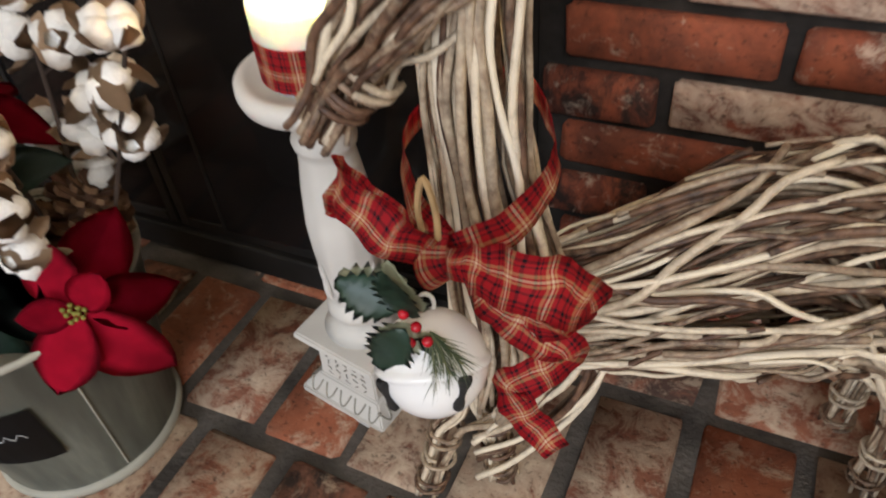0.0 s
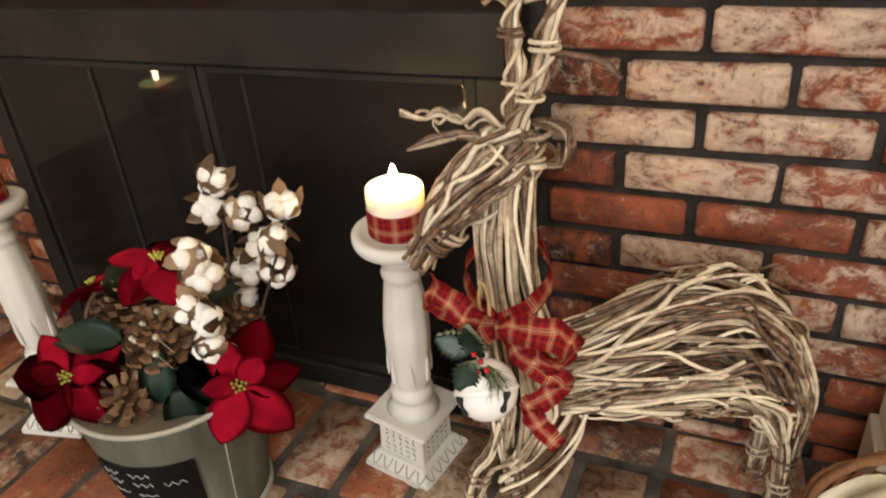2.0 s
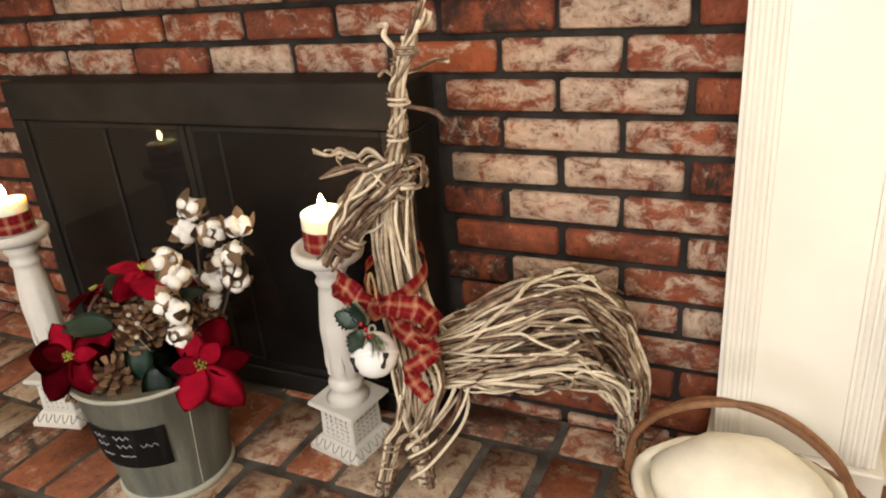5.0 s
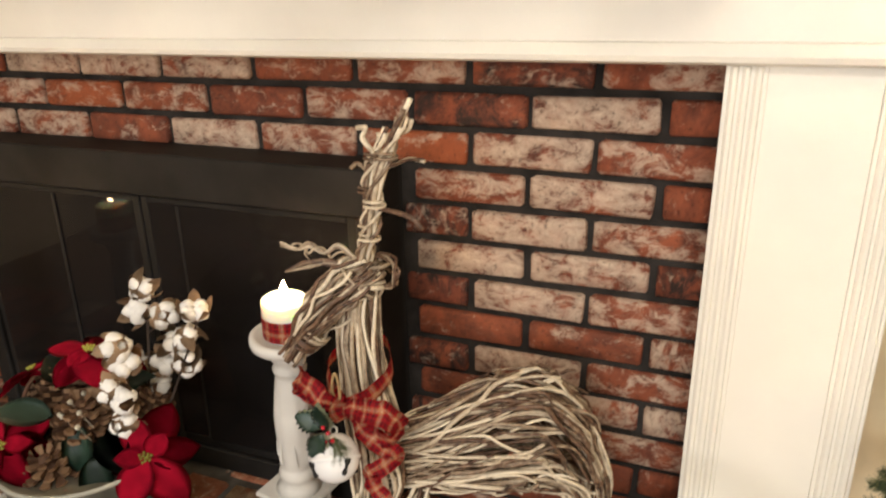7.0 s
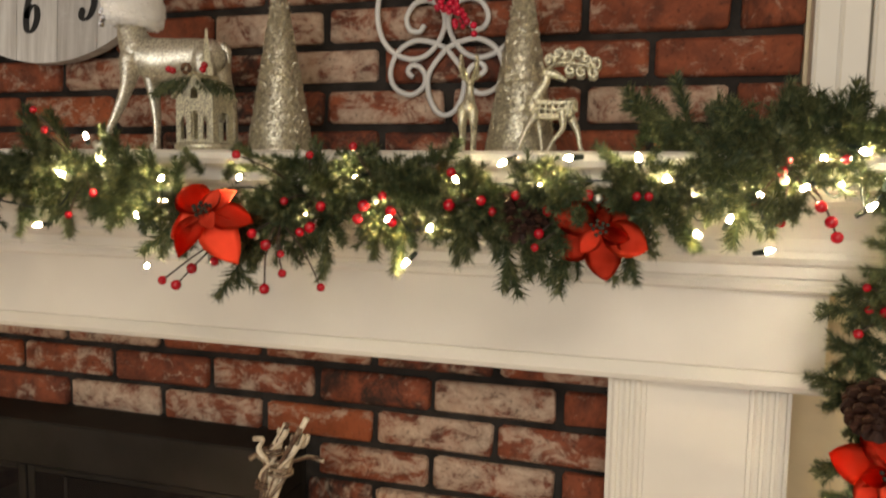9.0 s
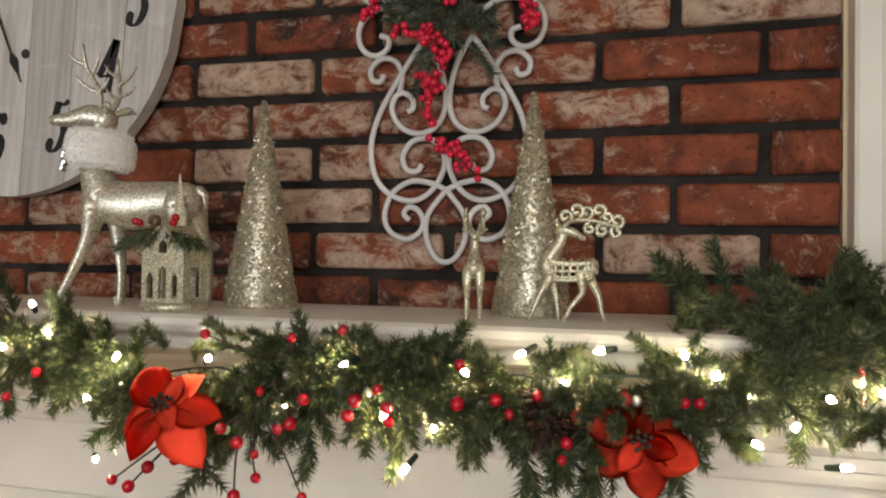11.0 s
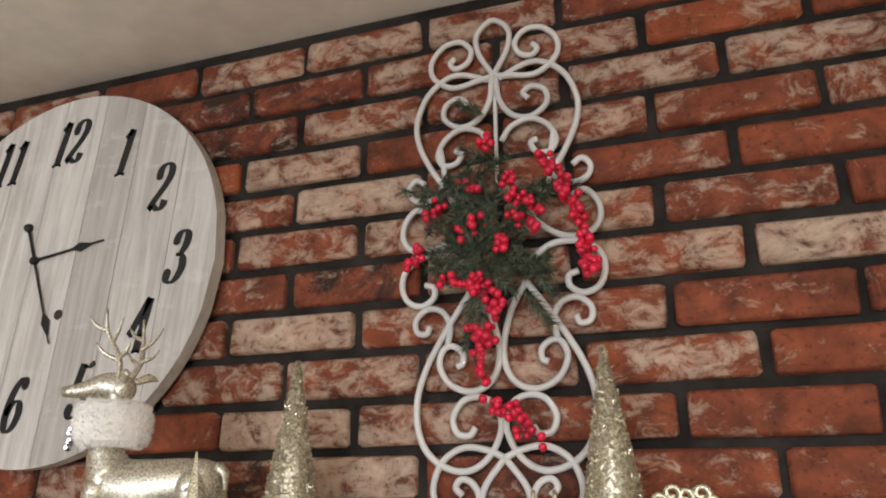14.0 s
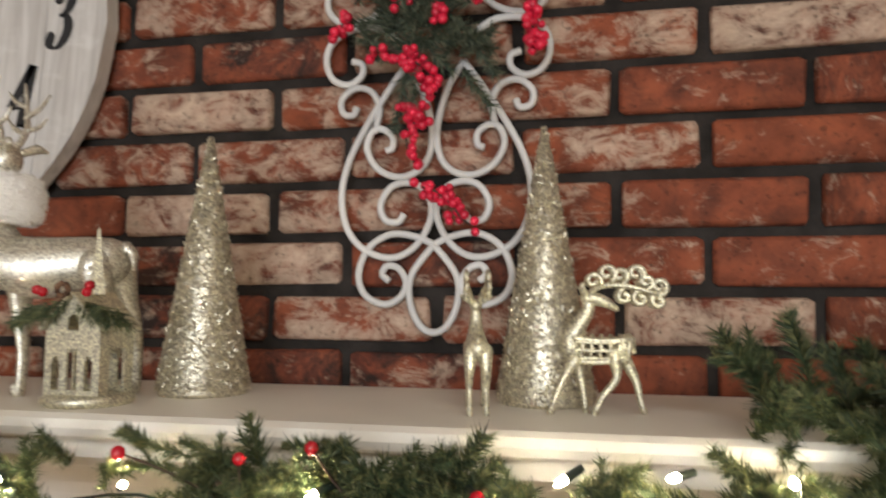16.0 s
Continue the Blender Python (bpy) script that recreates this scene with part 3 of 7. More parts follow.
    # Long bows from the breast round to the fore legs.
    for i in range(7):
        a, b = R.uniform(-0.01, 0.012), R.uniform(0.30, 0.40)
        pts = [(-0.058 + a, -0.280 + R.uniform(-0.02, 0.02), b + 0.06), (0.004 + a, -0.262, b), (-0.004 + a, -0.268 + R.uniform(-0.02, 0.02), b - 0.08), (-0.06 + a, -0.285, b - 0.165), (-0.10, -0.297 + R.uniform(-0.01, 0.01), b - 0.20)]
        tube(bm, smooth_path(pts, 5), R.uniform(0.0024, 0.004), 5)
    # Head: muzzle towards the candle.
    h0, h1 = V((-0.046, -0.296, 0.690)), V((-0.176, -0.340, 0.545))
    hd = (h1 - h0).normalized()
    hs = hd.cross(up).normalized()
    hu = hs.cross(hd)
    sizes = (0.022, 0.036, 0.038, 0.034, 0.026, 0.017, 0.022)
    head = [(h0.lerp(h1, i / 6) + hu * 0.012 * math.sin(i / 6 * math.pi), hs * r, hu * r) for i, r in enumerate(sizes)]
    for i in range(40):
        strand(bm, head, R.uniform(0, 6.28), R.uniform(0.8, 1.03), R.uniform(0.0026, 0.0044), 0.55, start=R.uniform(0, 0.1), end=R.uniform(0.8, 1.04))
    for i in range(12):
        strand(bm, head, R.uniform(0, 6.28), R.uniform(0.2, 0.7), 0.004, 0.5)
    for f, r in ((0.70, 0.024), (0.74, 0.022), (0.79, 0.020), (0.83, 0.019)):
        wrap_round(bm, h0.lerp(h1, f), hd, r, r, 1.3, 0.008, 0.0028)
    for i in range(5):
        f = R.uniform(0.1, 0.4)
        c = h0.lerp(h1, f) + hu * 0.008
        r = 0.036 - 0.012 * f
        wrap_round(bm, c, hd + V((R.uniform(-0.8, 0.8), R.uniform(-0.8, 0.8), R.uniform(-0.8, 0.8))), r, r, R.uniform(0.35, 0.8), 0.012, R.uniform(0.002, 0.0034))
    for i in range(8):
        c = V((-0.060, -0.294, 0.685)) + V((R.uniform(-0.014, 0.014), R.uniform(-0.014, 0.014), R.uniform(-0.03, 0.022)))
        wrap_round(bm, c, (R.uniform(-0.6, 0.6), R.uniform(-0.5, 0.5), 1), R.uniform(0.020, 0.033), R.uniform(0.020, 0.032), R.uniform(0.6, 1.2), 0.012, R.uniform(0.0024, 0.0036))
    # Ears: a split one forward, a bent loop behind.
    for i in range(3):
        tube(bm, smooth_path([(-0.085, -0.295, 0.680 + i * 0.003), (-0.118, -0.306, 0.690 + R.uniform(-0.005, 0.005)), (-0.150, -0.315, 0.688 + R.uniform(-0.005, 0.005)), (-0.180, -0.325, 0.681 + R.uniform(-0.006, 0.006))], 4), [0.0034] * 8 + [0.0030, 0.0026, 0.0022, 0.0016, 0.0012], 5)
    tube(bm, [(-0.142, -0.312, 0.690), (-0.150, -0.316, 0.705), (-0.148, -0.316, 0.716)], 0.0012, 4)
    for i in range(2):
        pts = [(-0.075, -0.295, 0.694), (-0.100, -0.302, 0.716 + 0.004 * i), (-0.120, -0.308, 0.707), (-0.142, -0.314, 0.722 - 0.006 * i), (-0.160, -0.319, 0.712), (-0.184, -0.325, 0.717 + 0.005 * i)]
        tube(bm, smooth_path(pts, 4), [0.0030] * 14 + [0.0026] * 4 + [0.0022] * 3, 5)
    coil = [V((-0.09, -0.30, 0.702)).lerp(V((-0.165, -0.320, 0.716)), i / 30) + V((0, math.cos(i * 0.5), math.sin(i * 0.5))) * 0.0058 for i in range(31)]
    tube(bm, coil, 0.0019, 5)
    loop = [(-0.065, -0.282, 0.685), (-0.045, -0.285, 0.705), (-0.008, -0.318, 0.712), (0.006, -0.334, 0.700), (-0.006, -0.326, 0.676), (-0.042, -0.290, 0.658), (-0.066, -0.286, 0.650)]
    for i in range(3):
        tube(bm, smooth_path([V(p) + V((R.uniform(-1, 1), R.uniform(-1, 1), R.uniform(-1, 1))) * 0.004 for p in loop], 4), 0.0023, 5)
    tube(bm, [(0.005, -0.333, 0.702), (-0.004, -0.327, 0.680)], 0.004, 5)
    # Antlers: two wound bundles that lean back and spread, with bent tines.
    for base, tip, mid in ((V((-0.075, -0.272, 0.695)), V((-0.052, -0.220, 0.885)), V((-0.094, -0.212, 0.790))),
                           (V((-0.066, -0.298, 0.695)), V((0.045, -0.356, 0.940)), V((-0.014, -0.346, 0.812)))):
        path = smooth_path([base, base.lerp(mid, 0.5) + V((0.004, 0, 0)), mid, mid.lerp(tip, 0.5) + V((-0.004, 0, 0.004)), tip], 5)
        for i in range(9):
            off = V((R.uniform(-1, 1), R.uniform(-1, 1), 0)) * 0.0085
            cut = R.randint(13, 20)
            tube(bm, [p + off * (1 - 0.55 * k / 20) + V((R.uniform(-1, 1), R.uniform(-1, 1), 0)) * 0.0012 for k, p in enumerate(path[:cut + 1])], R.uniform(0.0026, 0.004), 5)
        for ph in (0.0, 2.2):
            tube(bm, [p + V((math.cos(ph + k * 0.75), math.sin(ph + k * 0.75), 0)) * (0.0135 - 0.0003 * k) for k, p in enumerate(path[:19])], 0.0026, 5)
        for k in (4, 9, 14):
            wrap_round(bm, path[k], (0.1, 0.1, 1), 0.0135, 0.0135, 1.5, 0.007, 0.0024)
    tines = ([(-0.030, -0.338, 0.786), (-0.004, -0.342, 0.792), (0.036, -0.346, 0.788), (0.050, -0.347, 0.772)],
             [(-0.078, -0.214, 0.815), (-0.050, -0.220, 0.820), (-0.020, -0.226, 0.834), (0.006, -0.228, 0.834)],
             [(-0.020, -0.335, 0.868), (-0.036, -0.335, 0.884), (-0.030, -0.335, 0.898), (-0.044, -0.335, 0.896)],
             [(0.005, -0.336, 0.890), (0.028, -0.338, 0.898), (0.036, -0.338, 0.912)],
             [(-0.088, -0.205, 0.80), (-0.115, -0.20, 0.815), (-0.132, -0.195, 0.808)])
    for t in tines:
        for i in range(2):
            tube(bm, smooth_path([V(p) + V((R.uniform(-1, 1), R.uniform(-1, 1), R.uniform(-1, 1))) * 0.002 for p in t], 4), 0.0031 - 0.0006 * i, 5)
    # A short tail of twig ends.
    for i in range(5):
        p = V((0.185 + R.uniform(-0.02, 0.015), -0.155 + R.uniform(-0.02, 0.02), 0.476))
        tube(bm, [p, p + V((0.012, 0.004, 0.006)), p + V((0.022, 0.008, 0.004 + R.uniform(-0.003, 0.006)))], 0.0024, 5)
    return solid("reindeer_figure", bm, M_TWIG, "standing reindeer figure woven from weathered grey-brown twigs", "reindeer figure", smooth=True)


reindeer_figure()


def sheet_strip(bm, centre, across, width, uv_len=0.05, thick=0.0006):
    """A ribbon: a strip along centre points, width along the across vectors, with a woven map."""
    uv = bm.loops.layers.uv.verify()
    pts = [V(p) for p in centre]
    acc = [V(a).normalized() for a in across]
    n = 4
    rows, run = [], [0.0]
    for a, b in zip(pts, pts[1:]):
        run.append(run[-1] + (b - a).length)
    wide = [width] * len(pts) if isinstance(width, (int, float)) else list(width)
    for p, a, w in zip(pts, acc, wide):
        rows.append([bm.verts.new(p + a * w * (j / n - 0.5)) for j in range(n + 1)])
    for i in range(len(rows) - 1):
        for j in range(n):
            f = bm.faces.new((rows[i][j], rows[i][j + 1], rows[i + 1][j + 1], rows[i + 1][j]))
            for lp, (ii, jj) in zip(f.loops, ((i, j), (i, j + 1), (i + 1, j + 1), (i + 1, j))):
                lp[uv].uv = (run[ii] / uv_len, jj / n * max(wide) / uv_len)
    bmesh.ops.solidify(bm, geom=bm.faces[:], thickness=thick)
    return bm


def lerp_list(vals, n):
    out = []
    for i in range(n):
        f = i / (n - 1) * (len(vals) - 1)
        k = min(int(f), len(vals) - 2)
        out.append(V(vals[k]).lerp(V(vals[k + 1]), f - k))
    return out


BOW = V((-0.069, -0.378, 0.500))
bow = thing("plaid_bow", BOW, "red, black and tan plaid ribbon bow tied round the twig neck", "bow")


def flat_ribbon(name, pts, faces, width, uv_len=0.030, crease=0.004, pinch=0.0):
    """A ribbon whose face looks along the given directions on its way."""
    c = smooth_path([V(p) - BOW for p in pts], 6)
    n = lerp_list(faces, len(c))
    acr = []
    for i in range(len(c)):
        t = (c[min(i + 1, len(c) - 1)] - c[max(i - 1, 0)]).normalized()
        acr.append(t.cross(n[i]))
    for i in range(1, len(acr)):
        if acr[i].dot(acr[i - 1]) < 0:
            acr[i] = -acr[i]
    last = len(c) - 1
    widths = [width * (1 - pinch * max(0.0, 1 - 5.0 * min(k, last - k) / last)) for k in range(last + 1)]
    bm = sheet_strip(B(), c, acr, widths, uv_len)
    for v in bm.verts:
        v.co += V((noise.noise(v.co * 60), noise.noise(v.co * 60 + V((7, 0, 0))), noise.noise(v.co * 60 + V((0, 5, 0))))) * crease
    return part(name, bm, M_PLAID, bow, smooth=True)


FRONT = (0.30, -0.80, 0.50)
flat_ribbon("loop", [(-0.066, -0.382, 0.502), (-0.092, -0.398, 0.524), (-0.120, -0.394, 0.540), (-0.142, -0.376, 0.536), (-0.152, -0.358, 0.514), (-0.134, -0.352, 0.496), (-0.102, -0.358, 0.490), (-0.068, -0.366, 0.496)],
            [FRONT, (0.1, -0.9, 0.4), (-0.2, -0.85, 0.4), (-0.8, -0.5, 0.3), (-0.9, 0.3, 0.1), (-0.2, 0.9, -0.2), (0.0, 0.9, -0.3), (0.2, 0.8, -0.4)], 0.034, 0.024, 0.006, 0.6)
flat_ribbon("loop", [(-0.070, -0.382, 0.502), (-0.040, -0.398, 0.514), (-0.008, -0.408, 0.524), (0.018, -0.396, 0.512), (0.020, -0.384, 0.486), (-0.004, -0.380, 0.464), (-0.036, -0.374, 0.468), (-0.062, -0.370, 0.490)],
            [FRONT, (0.15, -0.80, 0.60), (0.35, -0.75, 0.55), (0.95, -0.2, 0.2), (0.85, -0.45, -0.1), (0.25, -0.92, -0.1), (0.1, -0.9, 0.2), FRONT], 0.034, 0.024, 0.006, 0.6)
flat_ribbon("neck_band", [(-0.066, -0.376, 0.502), (-0.034, -0.358, 0.516), (-0.020, -0.324, 0.532), (-0.030, -0.290, 0.540), (-0.072, -0.238, 0.542), (-0.118, -0.268, 0.536), (-0.124, -0.318, 0.530), (-0.098, -0.356, 0.516), (-0.072, -0.372, 0.502)],
            [FRONT, (0.6, -0.7, 0.3), (0.95, -0.2, 0.2), (0.9, 0.4, 0.1), (0, 1, 0.1), (-0.9, 0.3, 0.1), (-0.9, -0.4, 0.2), (-0.5, -0.8, 0.3), FRONT], 0.022, 0.030, 0.002)
flat_ribbon("tail", [(-0.052, -0.374, 0.482), (-0.034, -0.378, 0.462), (-0.006, -0.376, 0.448), (0.012, -0.371, 0.430), (-0.008, -0.380, 0.416), (-0.026, -0.388, 0.402), (-0.012, -0.394, 0.386), (0.012, -0.402, 0.366)],
            [FRONT, (0.1, -0.9, 0.3), (0.4, -0.7, 0.6), (0.8, -0.6, -0.2), (0.1, -0.8, 0.6), (-0.2, -0.9, 0.2), (0.3, -0.8, 0.5), FRONT], 0.026, 0.024, 0.006, 0.4)
flat_ribbon("knot", [(-0.078, -0.374, 0.518), (-0.072, -0.392, 0.508), (-0.066, -0.393, 0.494), (-0.062, -0.376, 0.482)], [(0.2, -0.5, 0.8), FRONT, (0.4, -0.85, 0.2), (0.3, -0.6, -0.6)], 0.022, 0.030, 0.002)
cord = thing("jute_cord", (-0.078, -0.378, 0.500), "tan jute cord loop that holds the bell", "cord")
part("strand", tube(B(), smooth_path([(0.0, -0.002, 0.0), (-0.006, 0.0, 0.03), (-0.002, 0.004, 0.052), (0.006, 0.0, 0.03), (0.006, -0.004, -0.004)], 5), 0.0022, 6), plain("jute", (0.36, 0.23, 0.10), 0.9, grain=200, vary=0.3, relief=0.6), cord)

# The bell leans on the twigs, its underside turned to the room.
swing = V((0, 0, -1)).rotation_difference(V((0.29, -0.50, -0.82)).normalized()).to_matrix().to_4x4()
bell = thing("jingle_bell", Matrix.Translation((-0.068, -0.410, 0.436)) @ swing, "round white enamelled jingle bell with black slots", "bell")
BR = 0.0352
prof = [(0.0, -BR)] + [(BR * math.sin(a * math.pi / 24), -BR * math.cos(a * math.pi / 24)) for a in range(2, 12)]
prof += [(BR + 0.0006, -0.003), (BR + 0.0022, -0.0012), (BR + 0.0022, 0.0012), (BR + 0.0006, 0.003)] + [(BR * math.sin(a * math.pi / 24), -BR * math.cos(a * math.pi / 24)) for a in range(13, 23)] + [(0.0, BR)]
bbody = part("shell", lathe(B(), prof, 40), M_BELL, bell, smooth=True)
# Slots are dark bars laid on the shell, coloured like the shade inside.
for az in (-33, 57, 147, -123):
    d = V((math.sin(radians(az)), -math.cos(radians(az)), 0))
    s = V((d.y, -d.x, 0))
    bm = B()
    pts = []
    for i in range(9):
        el = radians(-3 - 36 * i / 8)
        pts.append(d * math.cos(el) * (BR + 0.0012) + V((0, 0, math.sin(el))) * (BR + 0.0012) + s * 0.004 * (i / 8 - 0.5))
    tube(bm, pts, [0.0042, 0.0046, 0.0038, 0.0025, 0.0020, 0.0021, 0.0033, 0.0038, 0.0028], 10)
    part("slot", bm, M_SLOT_WICK, bell, "dark bar that stands for the shade inside a slot")
part("hanging_eye", tube(B(), [V((0.006 * math.cos(a), 0, BR + 0.003 + 0.006 * math.sin(a))) for a in np.linspace(0, 6.28, 14)], 0.0015, 6), M_IRON, bell)


def leaf_mesh(length, width, lobes=0, curl=0.15, fold=0.12, seed=0, wide_at=0.45, spike=0.25):
    """A leaf or petal along +x with its face to +z; spiny where lobes are given."""
    r = random.Random(seed)
    bm = B()
    n = 14 if lobes else 9
    rows = []
    for i in range(n + 1):
        t = i / n
        w = math.sin(math.pi * min(1, t ** (math.log(0.5) / math.log(wide_at)))) ** 0.8 * width / 2
        if lobes:
            w *= 1 - spike + spike * (2 if (i % 2) else 0.35)
        z = -curl * length * t * t + 0.02 * length * math.sin(t * 7 + seed)
        row = []
        for j in (-1, -0.5, 0, 0.5, 1):
            row.append(bm.verts.new((length * t + (0.03 * length if lobes and i % 2 and abs(j) == 1 else 0), w * j, z + fold * abs(j) * w + r.uniform(-1, 1) * 0.012 * length)))
        rows.append(row)
    for a, b in zip(rows, rows[1:]):
        for j in range(4):
            bm.faces.new((a[j], b[j], b[j + 1], a[j + 1]))
    bmesh.ops.solidify(bm, geom=bm.faces[:], thickness=-0.0006)
    return bm


def leaf_part(name, parent, place, direction, normal, mesh, label=""):
    d = V(direction).normalized()
    nz = V(normal)
    nz = (nz - d * nz.dot(d)).normalized()
    y = nz.cross(d)
    ob = new(name, mesh)
    ob.parent = parent
    ob.matrix_local = Matrix((d, y, nz)).transposed().to_4x4()
    ob.matrix_local = Matrix.Translation(place) @ Matrix((d, y, nz)).transposed().to_4x4()
    if label:
        ob["label"] = label
    return ob


def needles(bm, a, b, count, length, rad=0.0006, spread=0.9, rr=R, droop=0.0):
    """Needles round a twig from a to b."""
    a, b = V(a), V(b)
    ax = (b - a).normalized()
    u = ax.orthogonal().normalized()
    w = ax.cross(u)
    for i in range(count):
        f = (i + rr.random()) / count
        p = a.lerp(b, f)
        th = rr.uniform(0, math.tau)
        d = (ax * rr.uniform(0.45, 1.0) + (u * math.cos(th) + w * math.sin(th)) * spread * rr.uniform(0.6, 1.1)).normalized()
        ln = length * rr.uniform(0.7, 1.15) * (1 - 0.35 * f)
        s = d.orthogonal().normalized() * rad
        t = d.cross(s)
        q = p + d * ln + V((0, 0, -droop * ln))
        v = [bm.verts.new(p + s), bm.verts.new(p - s * 0.5 + t * 0.87), bm.verts.new(p - s * 0.5 - t * 0.87), bm.verts.new(q)]
        for tri in ((0, 1, 3), (1, 2, 3), (2, 0, 3)):
            bm.faces.new([v[k] for k in tri])


def ball(bm, c, r, seg=8):
    bmesh.ops.create_uvsphere(bm, u_segments=seg + 2, v_segments=seg, radius=r, matrix=Matrix.Translation(c))


HOLLY = [mesh_of("holly_leaf", leaf_mesh(0.042, 0.027, 1, 0.1, 0.25, s), M_DARKLEAF, True) for s in (1, 2)]
HOLLY_PALE = mesh_of("holly_leaf_edge", leaf_mesh(0.044, 0.031, 1, 0.12, 0.2, 3), M_LEAFEDGE, True)
holly = thing("holly_pick", (-0.068, -0.414, 0.482), "artificial holly leaves with red berries above the bell", "holly")
for pl, d, nrm, mesh in (((-0.004, -0.014, 0.004), (-0.45, -0.25, -0.8), (0.25, -0.85, 0.45), HOLLY[0]), ((-0.012, -0.006, 0.008), (-0.75, -0.1, 0.30), (-0.3, -0.7, 0.6), HOLLY[1]),
                         ((0.0, -0.01, 0.01), (-0.25, -0.2, 0.8), (-0.2, -0.9, 0.3), HOLLY[0]), ((0.006, -0.01, -0.004), (-0.35, -0.2, -0.9), (0.1, -0.95, 0.2), HOLLY[1])):
    leaf_part("leaf", holly, pl, d, nrm, mesh)
    leaf_part("leaf_edge", holly, V(pl) + V((0.001, 0.005, -0.001)), V(d) * 1.0, nrm, HOLLY_PALE, "pale variegated edge")
for p in ((0.004, -0.018, 0.010), (0.011, -0.017, -0.004), (-0.003, -0.018, -0.010), (-0.006, -0.016, 0.018)):
    bm = B()
    ball(bm, V(p) * 0.8, 0.0034)
    part("berry", bm, M_BERRY, holly, "red berry", True)
for d in ((0.5, -0.3, -0.7), (0.25, -0.4, -0.85), (0.7, -0.2, -0.4)):
    bm = B()
    needles(bm, (0.008, -0.008, 0.0), V((0.008, -0.008, 0)) + V(d) * 0.03, 40, 0.026, 0.0005, 0.35)
    part("pine_tuft", bm, M_PINE, holly)


def candlestick(place):
    ob = thing("candlestick", place, "carved antique white candlestick with a square base", "candlestick", "candlesticks")
    def block(bm, h0, z0, h1, z1):
        lo = [bm.verts.new((sx * h0, sy * h0, z0)) for sx, sy in ((-1, -1), (1, -1), (1, 1), (-1, 1))]
        hi = [bm.verts.new((sx * h1, sy * h1, z1)) for sx, sy in ((-1, -1), (1, -1), (1, 1), (-1, 1))]
        for i in range(4):
            bm.faces.new((lo[i], lo[(i + 1) % 4], hi[(i + 1) % 4], hi[i]))
        bm.faces.new(lo[::-1])
        bm.faces.new(hi)

    for name, steps in (("base_slab", ((0.063, 0.0, 0.063, 0.012), (0.062, 0.012, 0.045, 0.033))), ("pedestal", ((0.043, 0.033, 0.041, 0.098),)), ("cap_slab", ((0.047, 0.098, 0.058, 0.110), (0.058, 0.110, 0.056, 0.117)))):
        bm = B()
        for st in steps:
            block(bm, *st)
        bmesh.ops.remove_doubles(bm, verts=bm.verts[:], dist=0.0012)
        bmesh.ops.bevel(bm, geom=bm.edges[:], offset=0.0018, segments=2, affect="EDGES")
        part(name, bm, M_HOLDER, ob)
    neck = [(0.046, 0.117), (0.036, 0.128), (0.031, 0.138), (0.035, 0.142), (0.040, 0.150), (0.040, 0.157), (0.036, 0.164), (0.031, 0.168), (0.033, 0.172), (0.036, 0.20), (0.040, 0.255), (0.0405, 0.285), (0.036, 0.33), (0.031, 0.365), (0.030, 0.372), (0.034, 0.376), (0.035, 0.382), (0.031, 0.388), (0.031, 0.396), (0.036, 0.402), (0.039, 0.409), (0.036, 0.420)]

    def ribs(a, z):
        return 1 + (0.018 * math.cos(a * 9) if 0.17 < z < 0.36 else 0.012 * math.cos(a * 22) if 0.14 < z < 0.16 else 0)

    part("shaft", lathe(B(), [(r * (0.86 if z > 0.13 else 0.94), z) for r, z in neck], 48, squash=ribs), M_HOLDER, ob, smooth=True)
    plate = [(0.036, 0.420), (0.054, 0.426), (0.0625, 0.432), (0.0645, 0.439), (0.064, 0.447), (0.059, 0.451), (0.052, 0.450), (0.048, 0.446), (0.0, 0.446)]
    part("drip_plate", lathe(B(), plate, 40), M_HOLDER, ob, smooth=True)
    for side in range(4):
        q = Matrix.Rotation(side * math.pi / 2, 4, "Z")
        bm = B()
        for i in range(5):
            c = -0.044 + 0.022 * i
            slope = [V((c + dx, -0.0545 - (0.006 - dz) * 0.0 + dz * 0.78, 0.0215 + dz)) for dx, dz in ((-0.008, 0.006), (-0.004, -0.005), (0.0, -0.008), (0.004, -0.005), (0.008, 0.006))]
            tube(bm, [q @ p for p in smooth_path(slope, 3)], 0.0014, 5)
        part("carved_arch", bm, M_CARVE, ob, "grey antiqued carving")
        bm = B()
        rr = random.Random(side)
        for i in range(5):
            for j in range(5):
                c = V((-0.026 + 0.013 * i, -0.0425, 0.042 + 0.0115 * j))
                a = rr.uniform(0, 3.14)
                tube(bm, [q @ (c + V((math.cos(a), 0, math.sin(a))) * s) for s in (-0.004, 0, 0.004)], 0.0011, 4)
        part("carved_flourish", bm, M_CARVE, ob, "grey antiqued carving")
    bm = B()
    for k in range(7):
        a = k * math.tau / 7
        for off in (-0.10, 0, 0.10):
            tube(bm, [V((math.cos(a + off * (1 - s)) * 0.0335, math.sin(a + off * (1 - s)) * 0.0335, 0.185 + 0.05 * s)) for s in np.linspace(0, 1, 6)], [0.001, 0.0022, 0.0026, 0.0022, 0.0015, 0.0006], 5)
    part("carved_leaves", bm, M_HOLDER, ob)
    return ob


